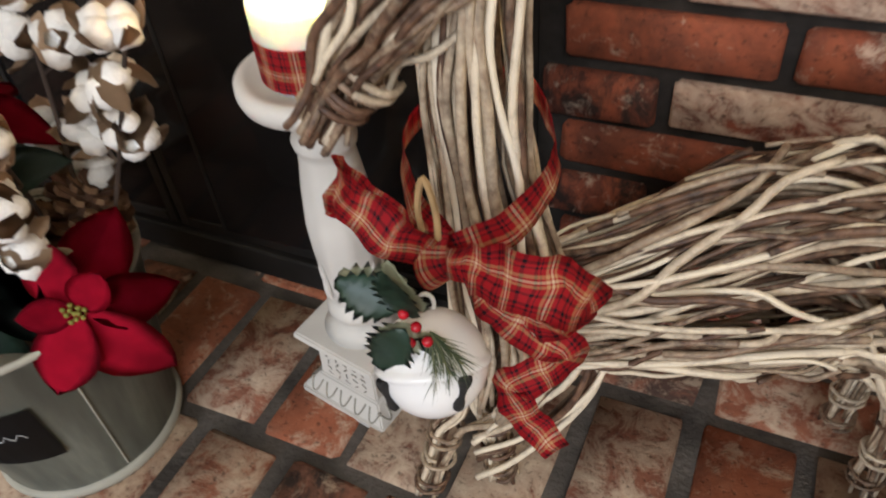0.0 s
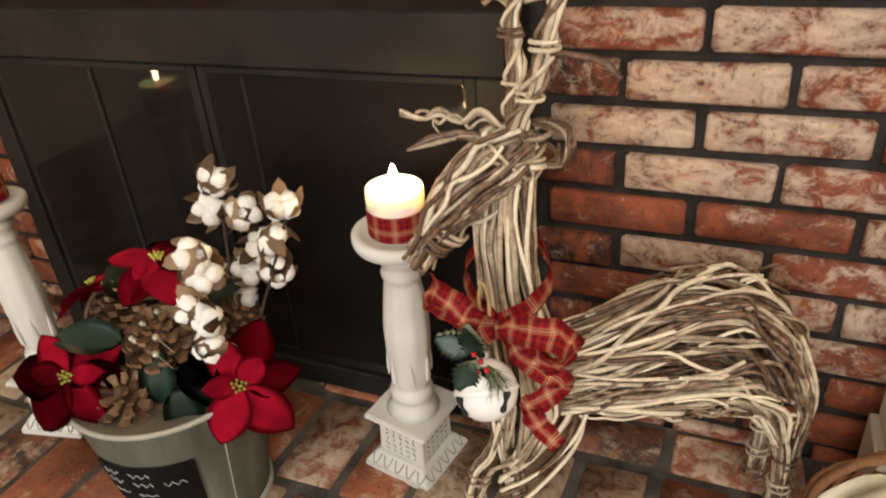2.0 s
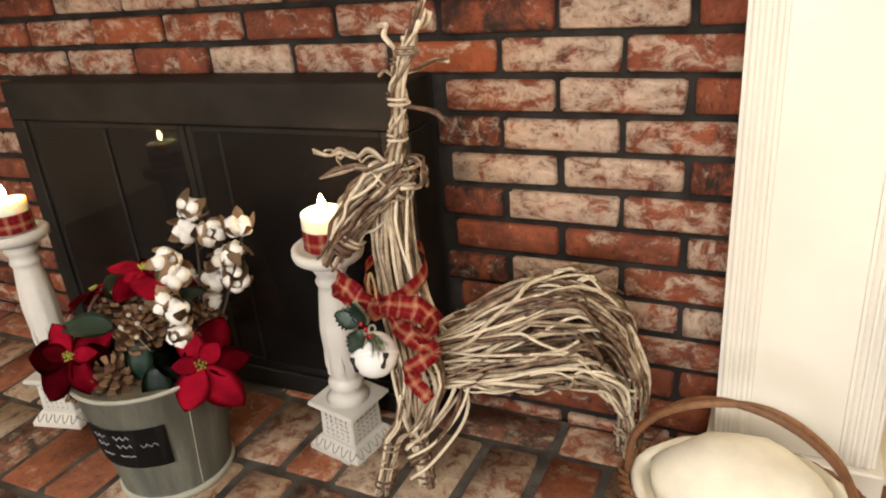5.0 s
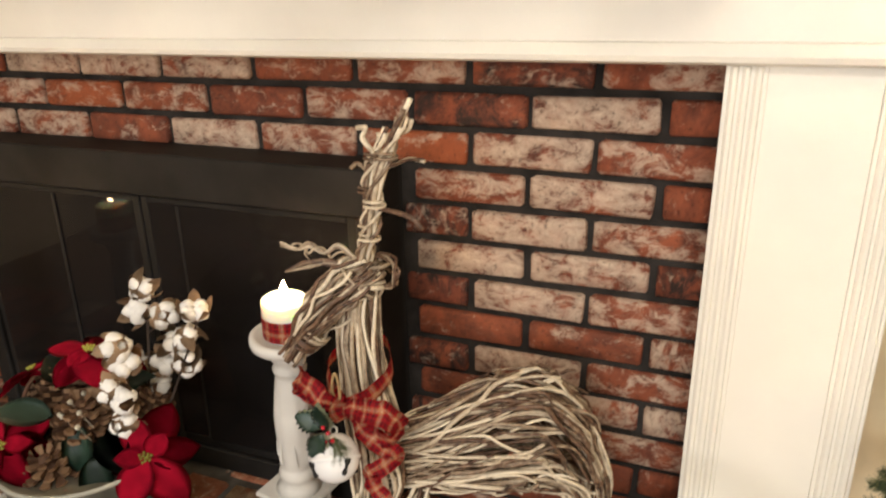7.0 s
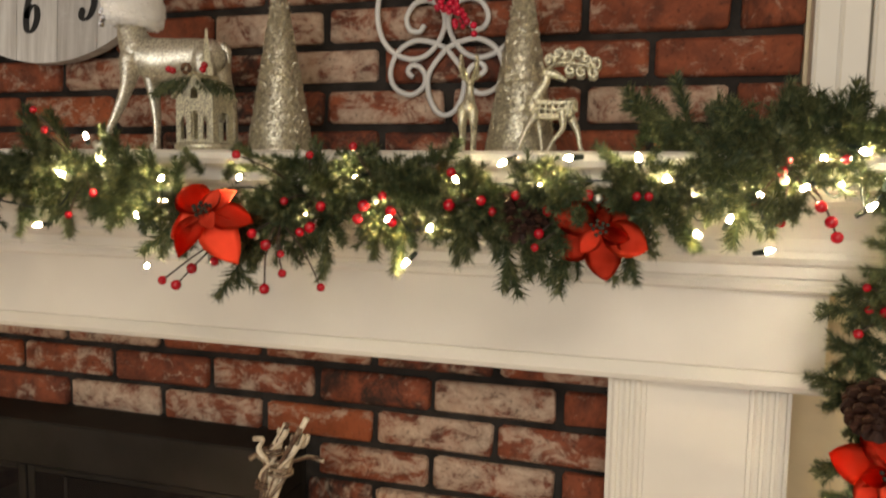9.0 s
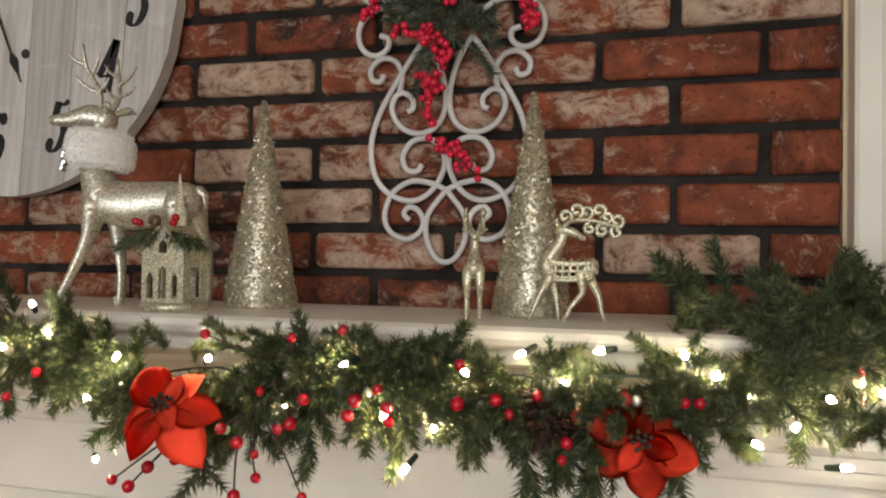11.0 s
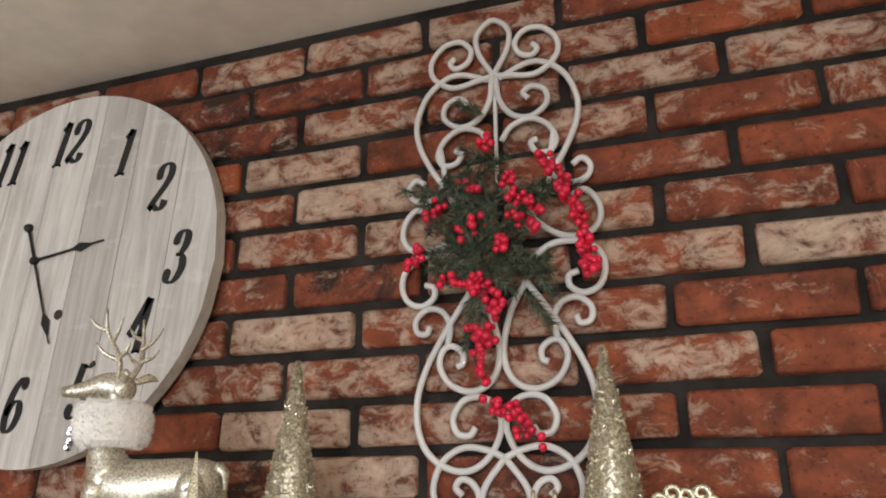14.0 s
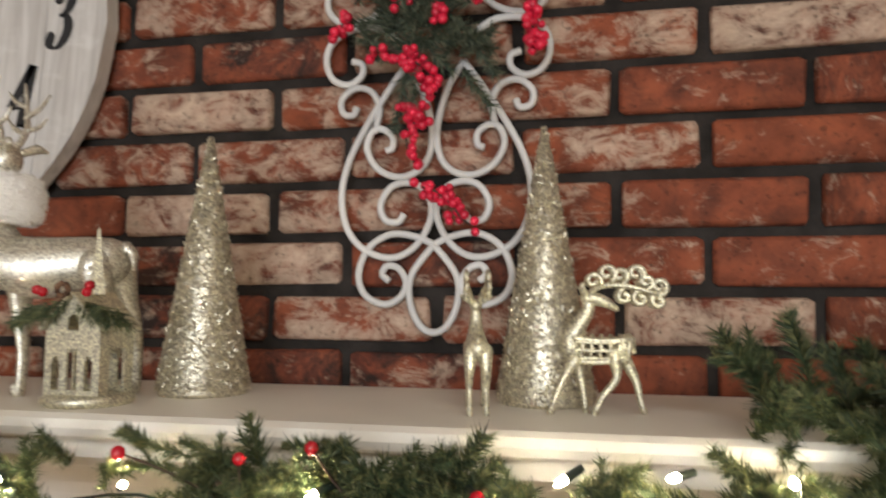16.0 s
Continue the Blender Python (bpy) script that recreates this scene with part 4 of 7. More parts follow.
def candle(place):
    ob = thing("pillar_candle", place, "lit ivory pillar candle with a red plaid ribbon band", "candle", "candles")
    prof = [(0.040, 0.0), (0.042, 0.002), (0.042, 0.068), (0.0415, 0.072), (0.039, 0.0735), (0.036, 0.071), (0.030, 0.066), (0.018, 0.064), (0.0, 0.064)]
    prof = [(r * 0.93, z * 0.94) for r, z in prof]
    part("wax", lathe(B(), prof, 40), M_WAX, ob, smooth=True)
    bm = B()
    ring = [V((0.0402 * math.cos(a), 0.0402 * math.sin(a), 0.0235)) for a in np.linspace(0, math.tau, 41)]
    sheet_strip(bm, ring, [(0, 0, 1)] * 41, 0.039, 0.028)
    part("ribbon_band", bm, M_PLAID, ob, "red plaid ribbon band", True)
    part("wick", tube(B(), [(0, 0, 0.064), (0.0005, 0, 0.076)], 0.0012, 6), M_SLOT_WICK, ob)
    flame = [(0.0, 0.070), (0.0035, 0.073), (0.0062, 0.079), (0.0066, 0.084), (0.0052, 0.090), (0.0032, 0.096), (0.0012, 0.101), (0.0, 0.103)]
    part("flame", lathe(B(), flame, 12), M_FLAME, ob, "yellow candle flame", True)
    d = bpy.data.lights.new("flame_light", "POINT")
    d.energy, d.color, d.shadow_soft_size = 0.45, (1.0, 0.62, 0.28), 0.012
    lamp = new("flame_light", d)
    lamp.parent = ob
    lamp.location = (0, 0, 0.118)
    return ob


# The first one stands a little askew on the uneven bricks.
for x, y, turn, rx, ry in ((-0.2855, -0.2015, -9.3, 2.9, 3.3), (-0.962, -0.323, 11.5, -0.8, -1.2)):
    stand = pose(x, y, HZ, rx, ry, 0) @ pose(0, 0, 0, 0, 0, turn)
    candlestick(stand)
    candle(stand @ pose(0, 0, 0.446, 0, 0, 40))


# ---- bucket arrangement ----
BC = V((-0.582, -0.390, HZ))
bucket = thing("bucket", BC, "round grey-washed bucket with a chalkboard label, full of pinecones and poinsettias", "bucket")
RIM = 0.255
outer = [(0.098, 0.0), (0.104, 0.004), (0.107, 0.012), (0.105, 0.018), (0.1045, 0.020), (0.138, RIM - 0.012), (0.1415, RIM - 0.008), (0.1425, RIM - 0.002), (0.140, RIM), (0.136, RIM - 0.003), (0.131, RIM - 0.05), (0.105, 0.06), (0.0, 0.06)]
part("body", lathe(B(), outer, 48, squash=lambda a, z: 1 + 0.003 * math.cos(14 * a)), M_BUCKET, bucket, smooth=True)
part("rim_band", lathe(B(), [(0.1405, RIM - 0.006), (0.1442, RIM - 0.004), (0.1448, RIM), (0.1435, RIM + 0.003), (0.138, RIM + 0.002), (0.137, RIM - 0.004)], 48), M_BAND, bucket, "worn pale rim", True)
part("base_band", lathe(B(), [(0.100, 0.001), (0.1075, 0.002), (0.1105, 0.008), (0.1095, 0.014), (0.106, 0.017)], 48), M_BAND, bucket, "worn pale base band", True)
bm = B()
tube(bm, [V((math.cos(-0.35) * (0.1055 + 0.0335 * s), math.sin(-0.35) * (0.1055 + 0.0335 * s), 0.02 + 0.222 * s)) for s in np.linspace(0, 1, 6)], 0.0012, 5)
part("seam", bm, M_BAND, bucket)
handle = [V((-0.118, -0.03, RIM + 0.0)), V((-0.112, -0.01, RIM + 0.09)), V((-0.06, 0.02, RIM + 0.145)), V((0.01, 0.045, RIM + 0.15)), V((0.07, 0.07, RIM + 0.09)), V((0.098, 0.082, RIM))]
part("handle", tube(B(), smooth_path(handle, 6), 0.0036, 7), M_BROWNTWIG, bucket, "bent brown twig handle", True)
# The chalkboard label curves with the side of the bucket.
bm = B()
A0, A1 = math.radians(-116), math.radians(-40)
cols = 10
grid = []
for i in range(cols + 1):
    a = A0 + (A1 - A0) * i / cols
    col = []
    for z in (0.098, 0.190):
        rad = 0.1045 + 0.0338 * (z - 0.02) / 0.223 + 0.0032
        col.append(bm.verts.new((rad * math.cos(a), rad * math.sin(a), z)))
    grid.append(col)
for a, b in zip(grid, grid[1:]):
    bm.faces.new((a[0], b[0], b[1], a[1]))
bmesh.ops.solidify(bm, geom=bm.faces[:], thickness=0.003)
label = part("chalkboard_label", bm, M_CHALK, bucket, "black chalkboard label with faint chalk marks", True)
rr = random.Random(5)
for row, z in enumerate((0.172, 0.152, 0.128)):
    bm = B()
    for w in range(2 + row % 2):
        a = A0 + (A1 - A0) * (0.18 + 0.27 * w)
        pts = []
        for i in range(9):
            aa = a + (A1 - A0) * 0.022 * i
            rad = 0.1045 + 0.0338 * (z - 0.02) / 0.223 + 0.0042
            pts.append(V((rad * math.cos(aa), rad * math.sin(aa), z + 0.004 * math.sin(i * 1.9 + w) * (0.4 if row == 2 else 1))))
        tube(bm, pts, 0.0008, 4)
    part("chalk_mark", bm, M_CHALKMARK, label, "faint chalk mark")


def pinecone_mesh(length, radius, seed, tips=M_CONE_TIP, body=M_CONE):
    """Scales in a spiral, each a curved wedge with a blunt pale tip."""
    r = random.Random(seed)
    bm = B()
    n = 70
    for i in range(n):
        t = i / n
        a = i * 2.39996 + r.uniform(-0.08, 0.08)
        rad = radius * (math.sin(math.pi * (0.14 + 0.80 * t)) ** 0.75)
        z = length * (0.06 + 0.88 * t)
        d, s = V((math.cos(a), math.sin(a), 0)), V((-math.sin(a), math.cos(a), 0))
        w = radius * 0.30 * (1.1 - 0.55 * t)
        tip = d * rad + V((0, 0, z + radius * 0.16))
        base = d * rad * 0.35 + V((0, 0, z - radius * 0.05))
        th = V((0, 0, radius * 0.075))
        q = [base - s * w * 0.4, base + s * w * 0.4, tip + s * w * 0.8, tip + d * w * 0.35, tip - s * w * 0.8]
        lo = [bm.verts.new(p - th * (0.6 if k < 2 else 1.2)) for k, p in enumerate(q)]
        hi = [bm.verts.new(p + th * (0.4 if k < 2 else 1.0)) for k, p in enumerate(q)]
        f = bm.faces.new(hi)
        bm.faces.new(lo[::-1])
        for k in range(5):
            g = bm.faces.new((lo[k], lo[(k + 1) % 5], hi[(k + 1) % 5], hi[k]))
            if k in (2, 3):
                g.material_index = 1
        f.material_index = 1 if r.random() < 0.3 else 0
    me = mesh_of("scales", bm, body)
    me.materials.append(tips)
    core = lathe(B(), [(0.0, 0.0), (radius * 0.5, length * 0.1), (radius * 0.55, length * 0.5), (radius * 0.2, length * 0.9), (0.0, length * 0.95)], 10)
    return mesh_of("core", core, body, True), me


PINECONES = [pinecone_mesh(0.105, 0.046, s) for s in (1, 2, 3)]
# Reddish-brown cones, darkened: the shade behind the needles is in their colour.
M_CONE_SHADED = island_material("shaded_pinecone", (0.03, 0.013, 0.009), (0.05, 0.021, 0.013), (0.085, 0.036, 0.02), 0.75, 90)
SHADED_CONES = [pinecone_mesh(0.105, 0.046, s, M_CONE_SHADED, M_CONE_SHADED) for s in (4, 5)]


def pinecone(place, direction, scale=1.0, label="open brown pinecone with pale scale tips in the bucket", group="pinecones in the bucket", kinds=PINECONES):
    d = V(direction).normalized()
    q = V((0, 0, 1)).rotation_difference(d).to_matrix().to_4x4()
    ob = thing("pinecone", Matrix.Translation(place) @ q @ Matrix.Rotation(R.uniform(0, 6), 4, "Z") @ Matrix.Scale(scale, 4), label, "pinecone", group)
    core, scales = kinds[R.randrange(len(kinds))]
    c = new("core", core)
    c.parent = ob
    c = new("scale_spiral", scales)
    c.parent, c["kind"] = ob, "stuff"
    return ob


for p, d, s in (((-0.665, -0.435, 0.325), (-0.3, -0.35, 0.75), 1.0), ((-0.585, -0.468, 0.300), (0.15, -0.45, 0.9), 1.0), ((-0.560, -0.400, 0.345), (0.2, -0.2, 0.95), 1.05),
                ((-0.618, -0.372, 0.365), (-0.1, 0.1, 1), 1.05), ((-0.672, -0.350, 0.335), (-0.6, 0.2, 0.75), 0.95), ((-0.520, -0.340, 0.330), (0.4, 0.3, 0.8), 0.95), ((-0.66, -0.47, 0.30), (-0.8, -0.5, 0.35), 0.8)):
    pinecone(V(p) + (V((0.0, 0.028, -0.022)) if p[1] < -0.42 else V((0, 0, -0.006))), d, s)

PETALS = [mesh_of("petal", leaf_mesh(0.096, 0.068, 0, 0.16 + 0.14 * s, 0.10 + 0.06 * (s % 2), s, 0.52), M_VELVET, True) for s in range(4)]
PETALS2 = [mesh_of("petal", leaf_mesh(0.060, 0.043, 0, 0.05 + 0.12 * s, 0.12 + 0.08 * (s % 2), s, 0.50), M_ORANGE_PETAL, True) for s in range(4)]
M_BLACKSTAMEN = plain("dark_stamen", (0.03, 0.024, 0.012), 0.6, grain=90, vary=0.4)


def poinsettia(place, facing, size, petals, centre_mat, label, group, count=6, spin=0.0, small=True):
    n = V(facing).normalized()
    u = n.orthogonal().normalized()
    w = n.cross(u)
    ob = thing("poinsettia", place, label, "flower", group)
    rings = ((count, 1.0, 0.06, 0.0), (count - 3, 0.66, 0.38, 0.4)) if small else ((count, 1.0, 0.15, 0.0),)
    for cnt, sc, lift, ph in rings:
        for i in range(cnt):
            a = spin + (i + ph + R.uniform(-0.26, 0.26)) * math.tau / cnt
            d = u * math.cos(a) + w * math.sin(a) + n * (lift + R.uniform(-0.45, 0.30))
            p = leaf_part("petal", ob, n * (0.002 + 0.004 * (1 - sc)), d, n, petals[R.randrange(4)])
            p.scale = (size * sc * R.uniform(0.78, 1.15),) * 3
    bm = B()
    for i in range(11):
        a, r0 = i * 2.4, 0.0026 * math.sqrt(i)
        c = (u * math.cos(a) + w * math.sin(a)) * r0 * size * 1.15
        tube(bm, [c, c * 1.2 + n * 0.012 * size], 0.0008, 4)
        ball(bm, c * 1.2 + n * 0.014 * size, 0.0026 * size, 5)
    part("stamens", bm, centre_mat, ob, "cluster of small stamens")["kind"] = "stuff"
    return ob


RED = "dark red velvet poinsettia with yellow-green centre in the bucket"
poinsettia((-0.428, -0.408, 0.350), (0.50, -0.78, 0.38), 0.90, PETALS, M_YELLOW, RED, "poinsettias in the bucket", 6, 0.5)
poinsettia((-0.630, -0.500, 0.384), (0.25, -0.82, 0.50), 0.86, PETALS, M_YELLOW, RED, "poinsettias in the bucket", 6, 0.1)
poinsettia((-0.580, -0.350, 0.485), (0.2, -0.1, 0.95), 0.88, PETALS, M_YELLOW, "dark red velvet poinsettia at the back of the bucket", "poinsettias in the bucket", 6, 0.9)
poinsettia((-0.695, -0.375, 0.440), (-0.3, -0.15, 0.9), 0.72, PETALS, M_YELLOW, "dark red velvet poinsettia at the back of the bucket", "poinsettias in the bucket", 6, 0.3)

LEAVES = [mesh_of("leaf", leaf_mesh(0.095, 0.055, 0, 0.25, 0.2, s + 20, 0.45), M_DARKLEAF, True) for s in range(3)]
foliage = thing("leaf_spray", (-0.56, -0.42, 0.39), "dark green artificial leaves among the pinecones", "leaves")
for p, d, n in (((0.03, -0.02, 0.02), (0.15, -0.35, -0.9), (0.3, -0.85, 0.3)), ((-0.01, -0.03, 0.03), (-0.5, -0.3, 0.2), (0.1, -0.4, 0.9)), ((-0.02, 0.03, 0.06), (-0.7, 0.1, 0.3), (0.1, -0.6, 0.8)),
                ((0.05, 0.0, 0.0), (0.8, -0.3, -0.5), (0.3, -0.6, 0.7)), ((0.02, 0.04, 0.04), (0.6, 0.3, 0.3), (0.0, -0.5, 0.9)), ((0.06, -0.03, -0.03), (0.3, -0.3, -0.8), (0.5, -0.8, 0.2))):
    leaf_part("leaf", foliage, p, d, n, LEAVES[R.randrange(3)])
for i in range(9):
    p = V((R.uniform(-0.02, 0.06), R.uniform(-0.05, 0.03), R.uniform(0.03, 0.06)))
    bm = B()
    ball(bm, p, 0.0045, 6)
    tube(bm, [p, p + V((0.0, 0.02, -0.04))], 0.0008, 4)
    part("gold_berry", bm, M_GOLDLEAF, foliage, "small gold berry")


def boll_meshes(seed):
    r = random.Random(seed)
    bm = B()
    for i in range(4):
        a = i * math.tau / 4 + r.uniform(-0.2, 0.2)
        c = V((math.cos(a) * 0.0105, math.sin(a) * 0.0105, r.uniform(-0.002, 0.003)))
        g = bmesh.ops.create_icosphere(bm, subdivisions=2, radius=0.0118, matrix=Matrix.Translation(c) @ Matrix.Diagonal((1, 1, 1.15, 1)))
        for v in g["verts"]:
            v.co += (v.co - c) * r.uniform(-0.10, 0.16)
    cotton = mesh_of("cotton", bm, M_COTTON, True)
    bm = B()
    for i in range(5):
        a = i * math.tau / 5 + 0.4
        d, s = V((math.cos(a), math.sin(a), 0)), V((-math.sin(a), math.cos(a), 0))
        rows = []
        for k in range(5):
            t = k / 4
            p = d * (0.004 + 0.0215 * math.sin(t * 1.75)) + V((0, 0, -0.016 + 0.036 * t))
            w = 0.0100 * math.sin(math.pi * (0.12 + 0.83 * t))
            rows.append([bm.verts.new(p - s * w), bm.verts.new(p + d * 0.0025), bm.verts.new(p + s * w)])
        for x, y in zip(rows, rows[1:]):
            for j in range(2):
                bm.faces.new((x[j], x[j + 1], y[j + 1], y[j]))
    bmesh.ops.solidify(bm, geom=bm.faces[:], thickness=0.0008)
    return cotton, mesh_of("husk", bm, M_HUSK, True)


BOLLS = [boll_meshes(s) for s in range(3)]
stems = thing("cotton_stems", (-0.50, -0.32, 0.33), "dried cotton stems with white bolls in brown husks", "cotton stems")
so = V((-0.50, -0.32, 0.33))
BOLL_AT = ((-0.506, -0.285, 0.588), (-0.522, -0.285, 0.545), (-0.464, -0.285, 0.545), (-0.397, -0.285, 0.563), (-0.498, -0.370, 0.517), (-0.492, -0.368, 0.492), (-0.526, -0.370, 0.432), (-0.500, -0.372, 0.424),
           (-0.424, -0.285, 0.512), (-0.478, -0.285, 0.452), (-0.428, -0.285, 0.456), (-0.498, -0.290, 0.405), (-0.513, -0.372, 0.376), (-0.540, -0.290, 0.440), (-0.448, -0.285, 0.492))
BOLL_AT = [(x + 0.042, y - 0.032, z + 0.024) if y < -0.35 else (x, y, z) for x, y, z in BOLL_AT]
for i, p in enumerate(BOLL_AT):
    face = V((0.3, -0.6, 0.45)) * (1 if i % 2 else -0.6) + V((R.uniform(-0.6, 0.6), R.uniform(-0.5, 0.4), R.uniform(-0.4, 0.6)))
    q = V((0, 0, 1)).rotation_difference(face.normalized()).to_matrix().to_4x4()
    cot, husk = BOLLS[i % 3]
    m = Matrix.Translation(V(p) - so) @ q @ Matrix.Rotation(R.uniform(0, 6), 4, "Z") @ Matrix.Scale(1.14, 4)
    b = new("boll", cot)
    b.parent, b.matrix_local, b["label"] = stems, m, "white cotton boll"
    h = new("husk", husk)
    h.parent, h["label"] = b, "dry brown husk"
for k, (ids, root) in enumerate((((0, 1, 2, 9, 13), (-0.50, -0.33, 0.33)), ((3, 8, 10, 14, 11), (-0.48, -0.33, 0.32)), ((4, 5, 6, 7, 12), (-0.53, -0.34, 0.33)))):
    bm = B()
    top = V(BOLL_AT[ids[0]])
    mid = V(root).lerp(top, 0.55) + V((0.004, 0.006, 0))
    main = smooth_path([V(root) - so, mid - so, top - so - V((0, -0.008, 0.015))], 6)
    tube(bm, main, 0.0022, 6)
    for j in ids[1:]:
        e = V(BOLL_AT[j]) - so
        st0 = min(main, key=lambda m: (m - (e - V((0, 0, 0.03)))).length)
        tube(bm, smooth_path([st0, st0.lerp(e, 0.5) + V((0, 0.004, -0.006)), e + V((0, 0.008, -0.006))], 4), 0.0015, 5)
    part("stem", bm, M_STEM, stems)

# ---- lined basket beside the reindeer ----
basket = thing("basket", (0.445, -0.285, HZ), "oval brown wicker basket with a hoop handle and cream liner", "basket")
bm = B()
NW = 40
for row in range(15):
    z = 0.004 + row * 0.0095
    k = 0.80 + 0.2 * row / 14
    pts = [V((0.165 * k * math.cos(i * math.tau / NW), 0.115 * k * math.sin(i * math.tau / NW), z)) + V((math.cos(i * math.tau / NW), math.sin(i * math.tau / NW), 0)) * 0.003 * (1 if (i + row) % 2 else -1) for i in range(NW + 1)]
    tube(bm, pts, 0.0044, 5)
part("woven_side", bm, M_WICKER, basket, smooth=True)
bm = B()
for i in range(20):
    a = i * math.tau / 20
    tube(bm, [V((0.165 * k * math.cos(a), 0.115 * k * math.sin(a), z)) for k, z in ((0.79, 0.0), (0.9, 0.07), (1.0, 0.145))], 0.003, 5)
part("stakes", bm, M_WICKER, basket)
bm = B()
for ph in (0, 2.1, 4.2):
    tube(bm, [V((0.167 * math.cos(a), 0.117 * math.sin(a), 0.148)) + V((0.006 * math.cos(a * 14 + ph) * math.cos(a), 0.006 * math.cos(a * 14 + ph) * math.sin(a), 0.006 * math.sin(a * 14 + ph))) for a in np.linspace(0, math.tau, 120)], 0.004, 5)
part("braided_rim", bm, M_WICKER, basket)
bm = B()
for off in (-0.006, 0.006):
    tube(bm, smooth_path([(-0.162, off, 0.13), (-0.150, off + 0.01, 0.22), (-0.07, -off, 0.295), (0.03, off, 0.298), (0.115, off - 0.006, 0.240), (0.160, off, 0.13)], 8), 0.0058, 7)
part("hoop_handle", bm, M_WICKER, basket, "twisted bentwood hoop handle", True)
bm = B()
lathe(bm, [(0.10, 0.03), (0.125, 0.10), (0.138, 0.150), (0.150, 0.162), (0.158, 0.150), (0.150, 0.140), (0.132, 0.135)], 40, squash=lambda a, z: (0.86 + 0.14 * math.cos(2 * a)) * (1 + 0.02 * math.sin(9 * a)))
part("liner", bm, M_LINEN, basket, "cream cloth liner", True)
cush = B()
g = bmesh.ops.create_icosphere(cush, subdivisions=3, radius=1, matrix=Matrix.Translation((-0.005, 0.005, 0.150)) @ Matrix.Diagonal((0.125, 0.085, 0.075, 1)))
for v in cush.verts:
    v.co += V((noise.noise(v.co * 18), noise.noise(v.co * 18 + V((5, 0, 0))), noise.noise(v.co * 18 + V((0, 9, 0))))) * 0.010
ob = solid("folded_cloth", cush, M_LINEN, "cream cloth bundled inside the wicker basket", "cloth", smooth=True)
ob.location = (0.445, -0.285, HZ)


# ---- things on the mantel shelf ----
def glitter_cone(x, y, h=0.285, r=0.051):
    ob = thing("glitter_cone_tree", (x, y, SHELF), "tall champagne gold glitter cone tree on the shelf", "cone tree", "cone trees")
    rr = random.Random(int(1000 * x))
    bm = lathe(B(), [(r * 0.92, 0.0), (r * 0.94, 0.004), (r * 0.5, h * 0.5), (0.003, h), (0.0, h)], 28)
    part("core", bm, M_GLITTER, ob, smooth=True)
    bm = B()
    for i in range(6500):
        t = 1 - math.sqrt(rr.random() * 0.97 + 0.0005)
        a = rr.uniform(0, math.tau)
        rad = (r * 0.95) * (1 - t) + 0.002
        p = V((math.cos(a) * rad, math.sin(a) * rad, h * t + 0.003))
        d = V((-math.sin(a), math.cos(a), 0)) * rr.uniform(-1, 1) + V((0, 0, rr.uniform(-1, 0.6))) + V((math.cos(a), math.sin(a), 0)) * rr.uniform(0.0, 0.22)
        d = d.normalized() * rr.uniform(0.003, 0.0065)
        s = d.orthogonal().normalized() * 0.0008
        s.rotate(Matrix.Rotation(rr.uniform(0, 3.1), 3, d))
        v = [bm.verts.new(p - s), bm.verts.new(p + s), bm.verts.new(p + d + s * 0.8), bm.verts.new(p + d - s * 0.8)]
        bm.faces.new(v)
    part("tinsel", bm, M_GLITTER, ob, "short metallic tinsel strips")["kind"] = "stuff"
    return ob


glitter_cone(-0.121, -0.114, 0.290)
glitter_cone(0.2565, -0.102, 0.288)


def limb(bm, pts, rads, sides=9, steps=4):
    c = smooth_path(pts, steps)
    r = [lerp_list([(x, 0, 0) for x in rads], len(c))[i].x for i in range(len(c))]
    tube(bm, c, r, sides)
    for p, q in ((c[0], r[0]), (c[-1], r[-1])):
        ball(bm, p, q * 0.98, 6)


def turn_deer(bm):
    """Sets the deer and its collar at a slant on the shelf, head towards the room."""
    for v in bm.verts:
        x, y = v.co.x + 0.204, v.co.y + 0.105
        v.co = V((-0.184 + 0.67 * x, -0.155 + 0.26 * x + 0.85 * y, v.co.z + 0.004))


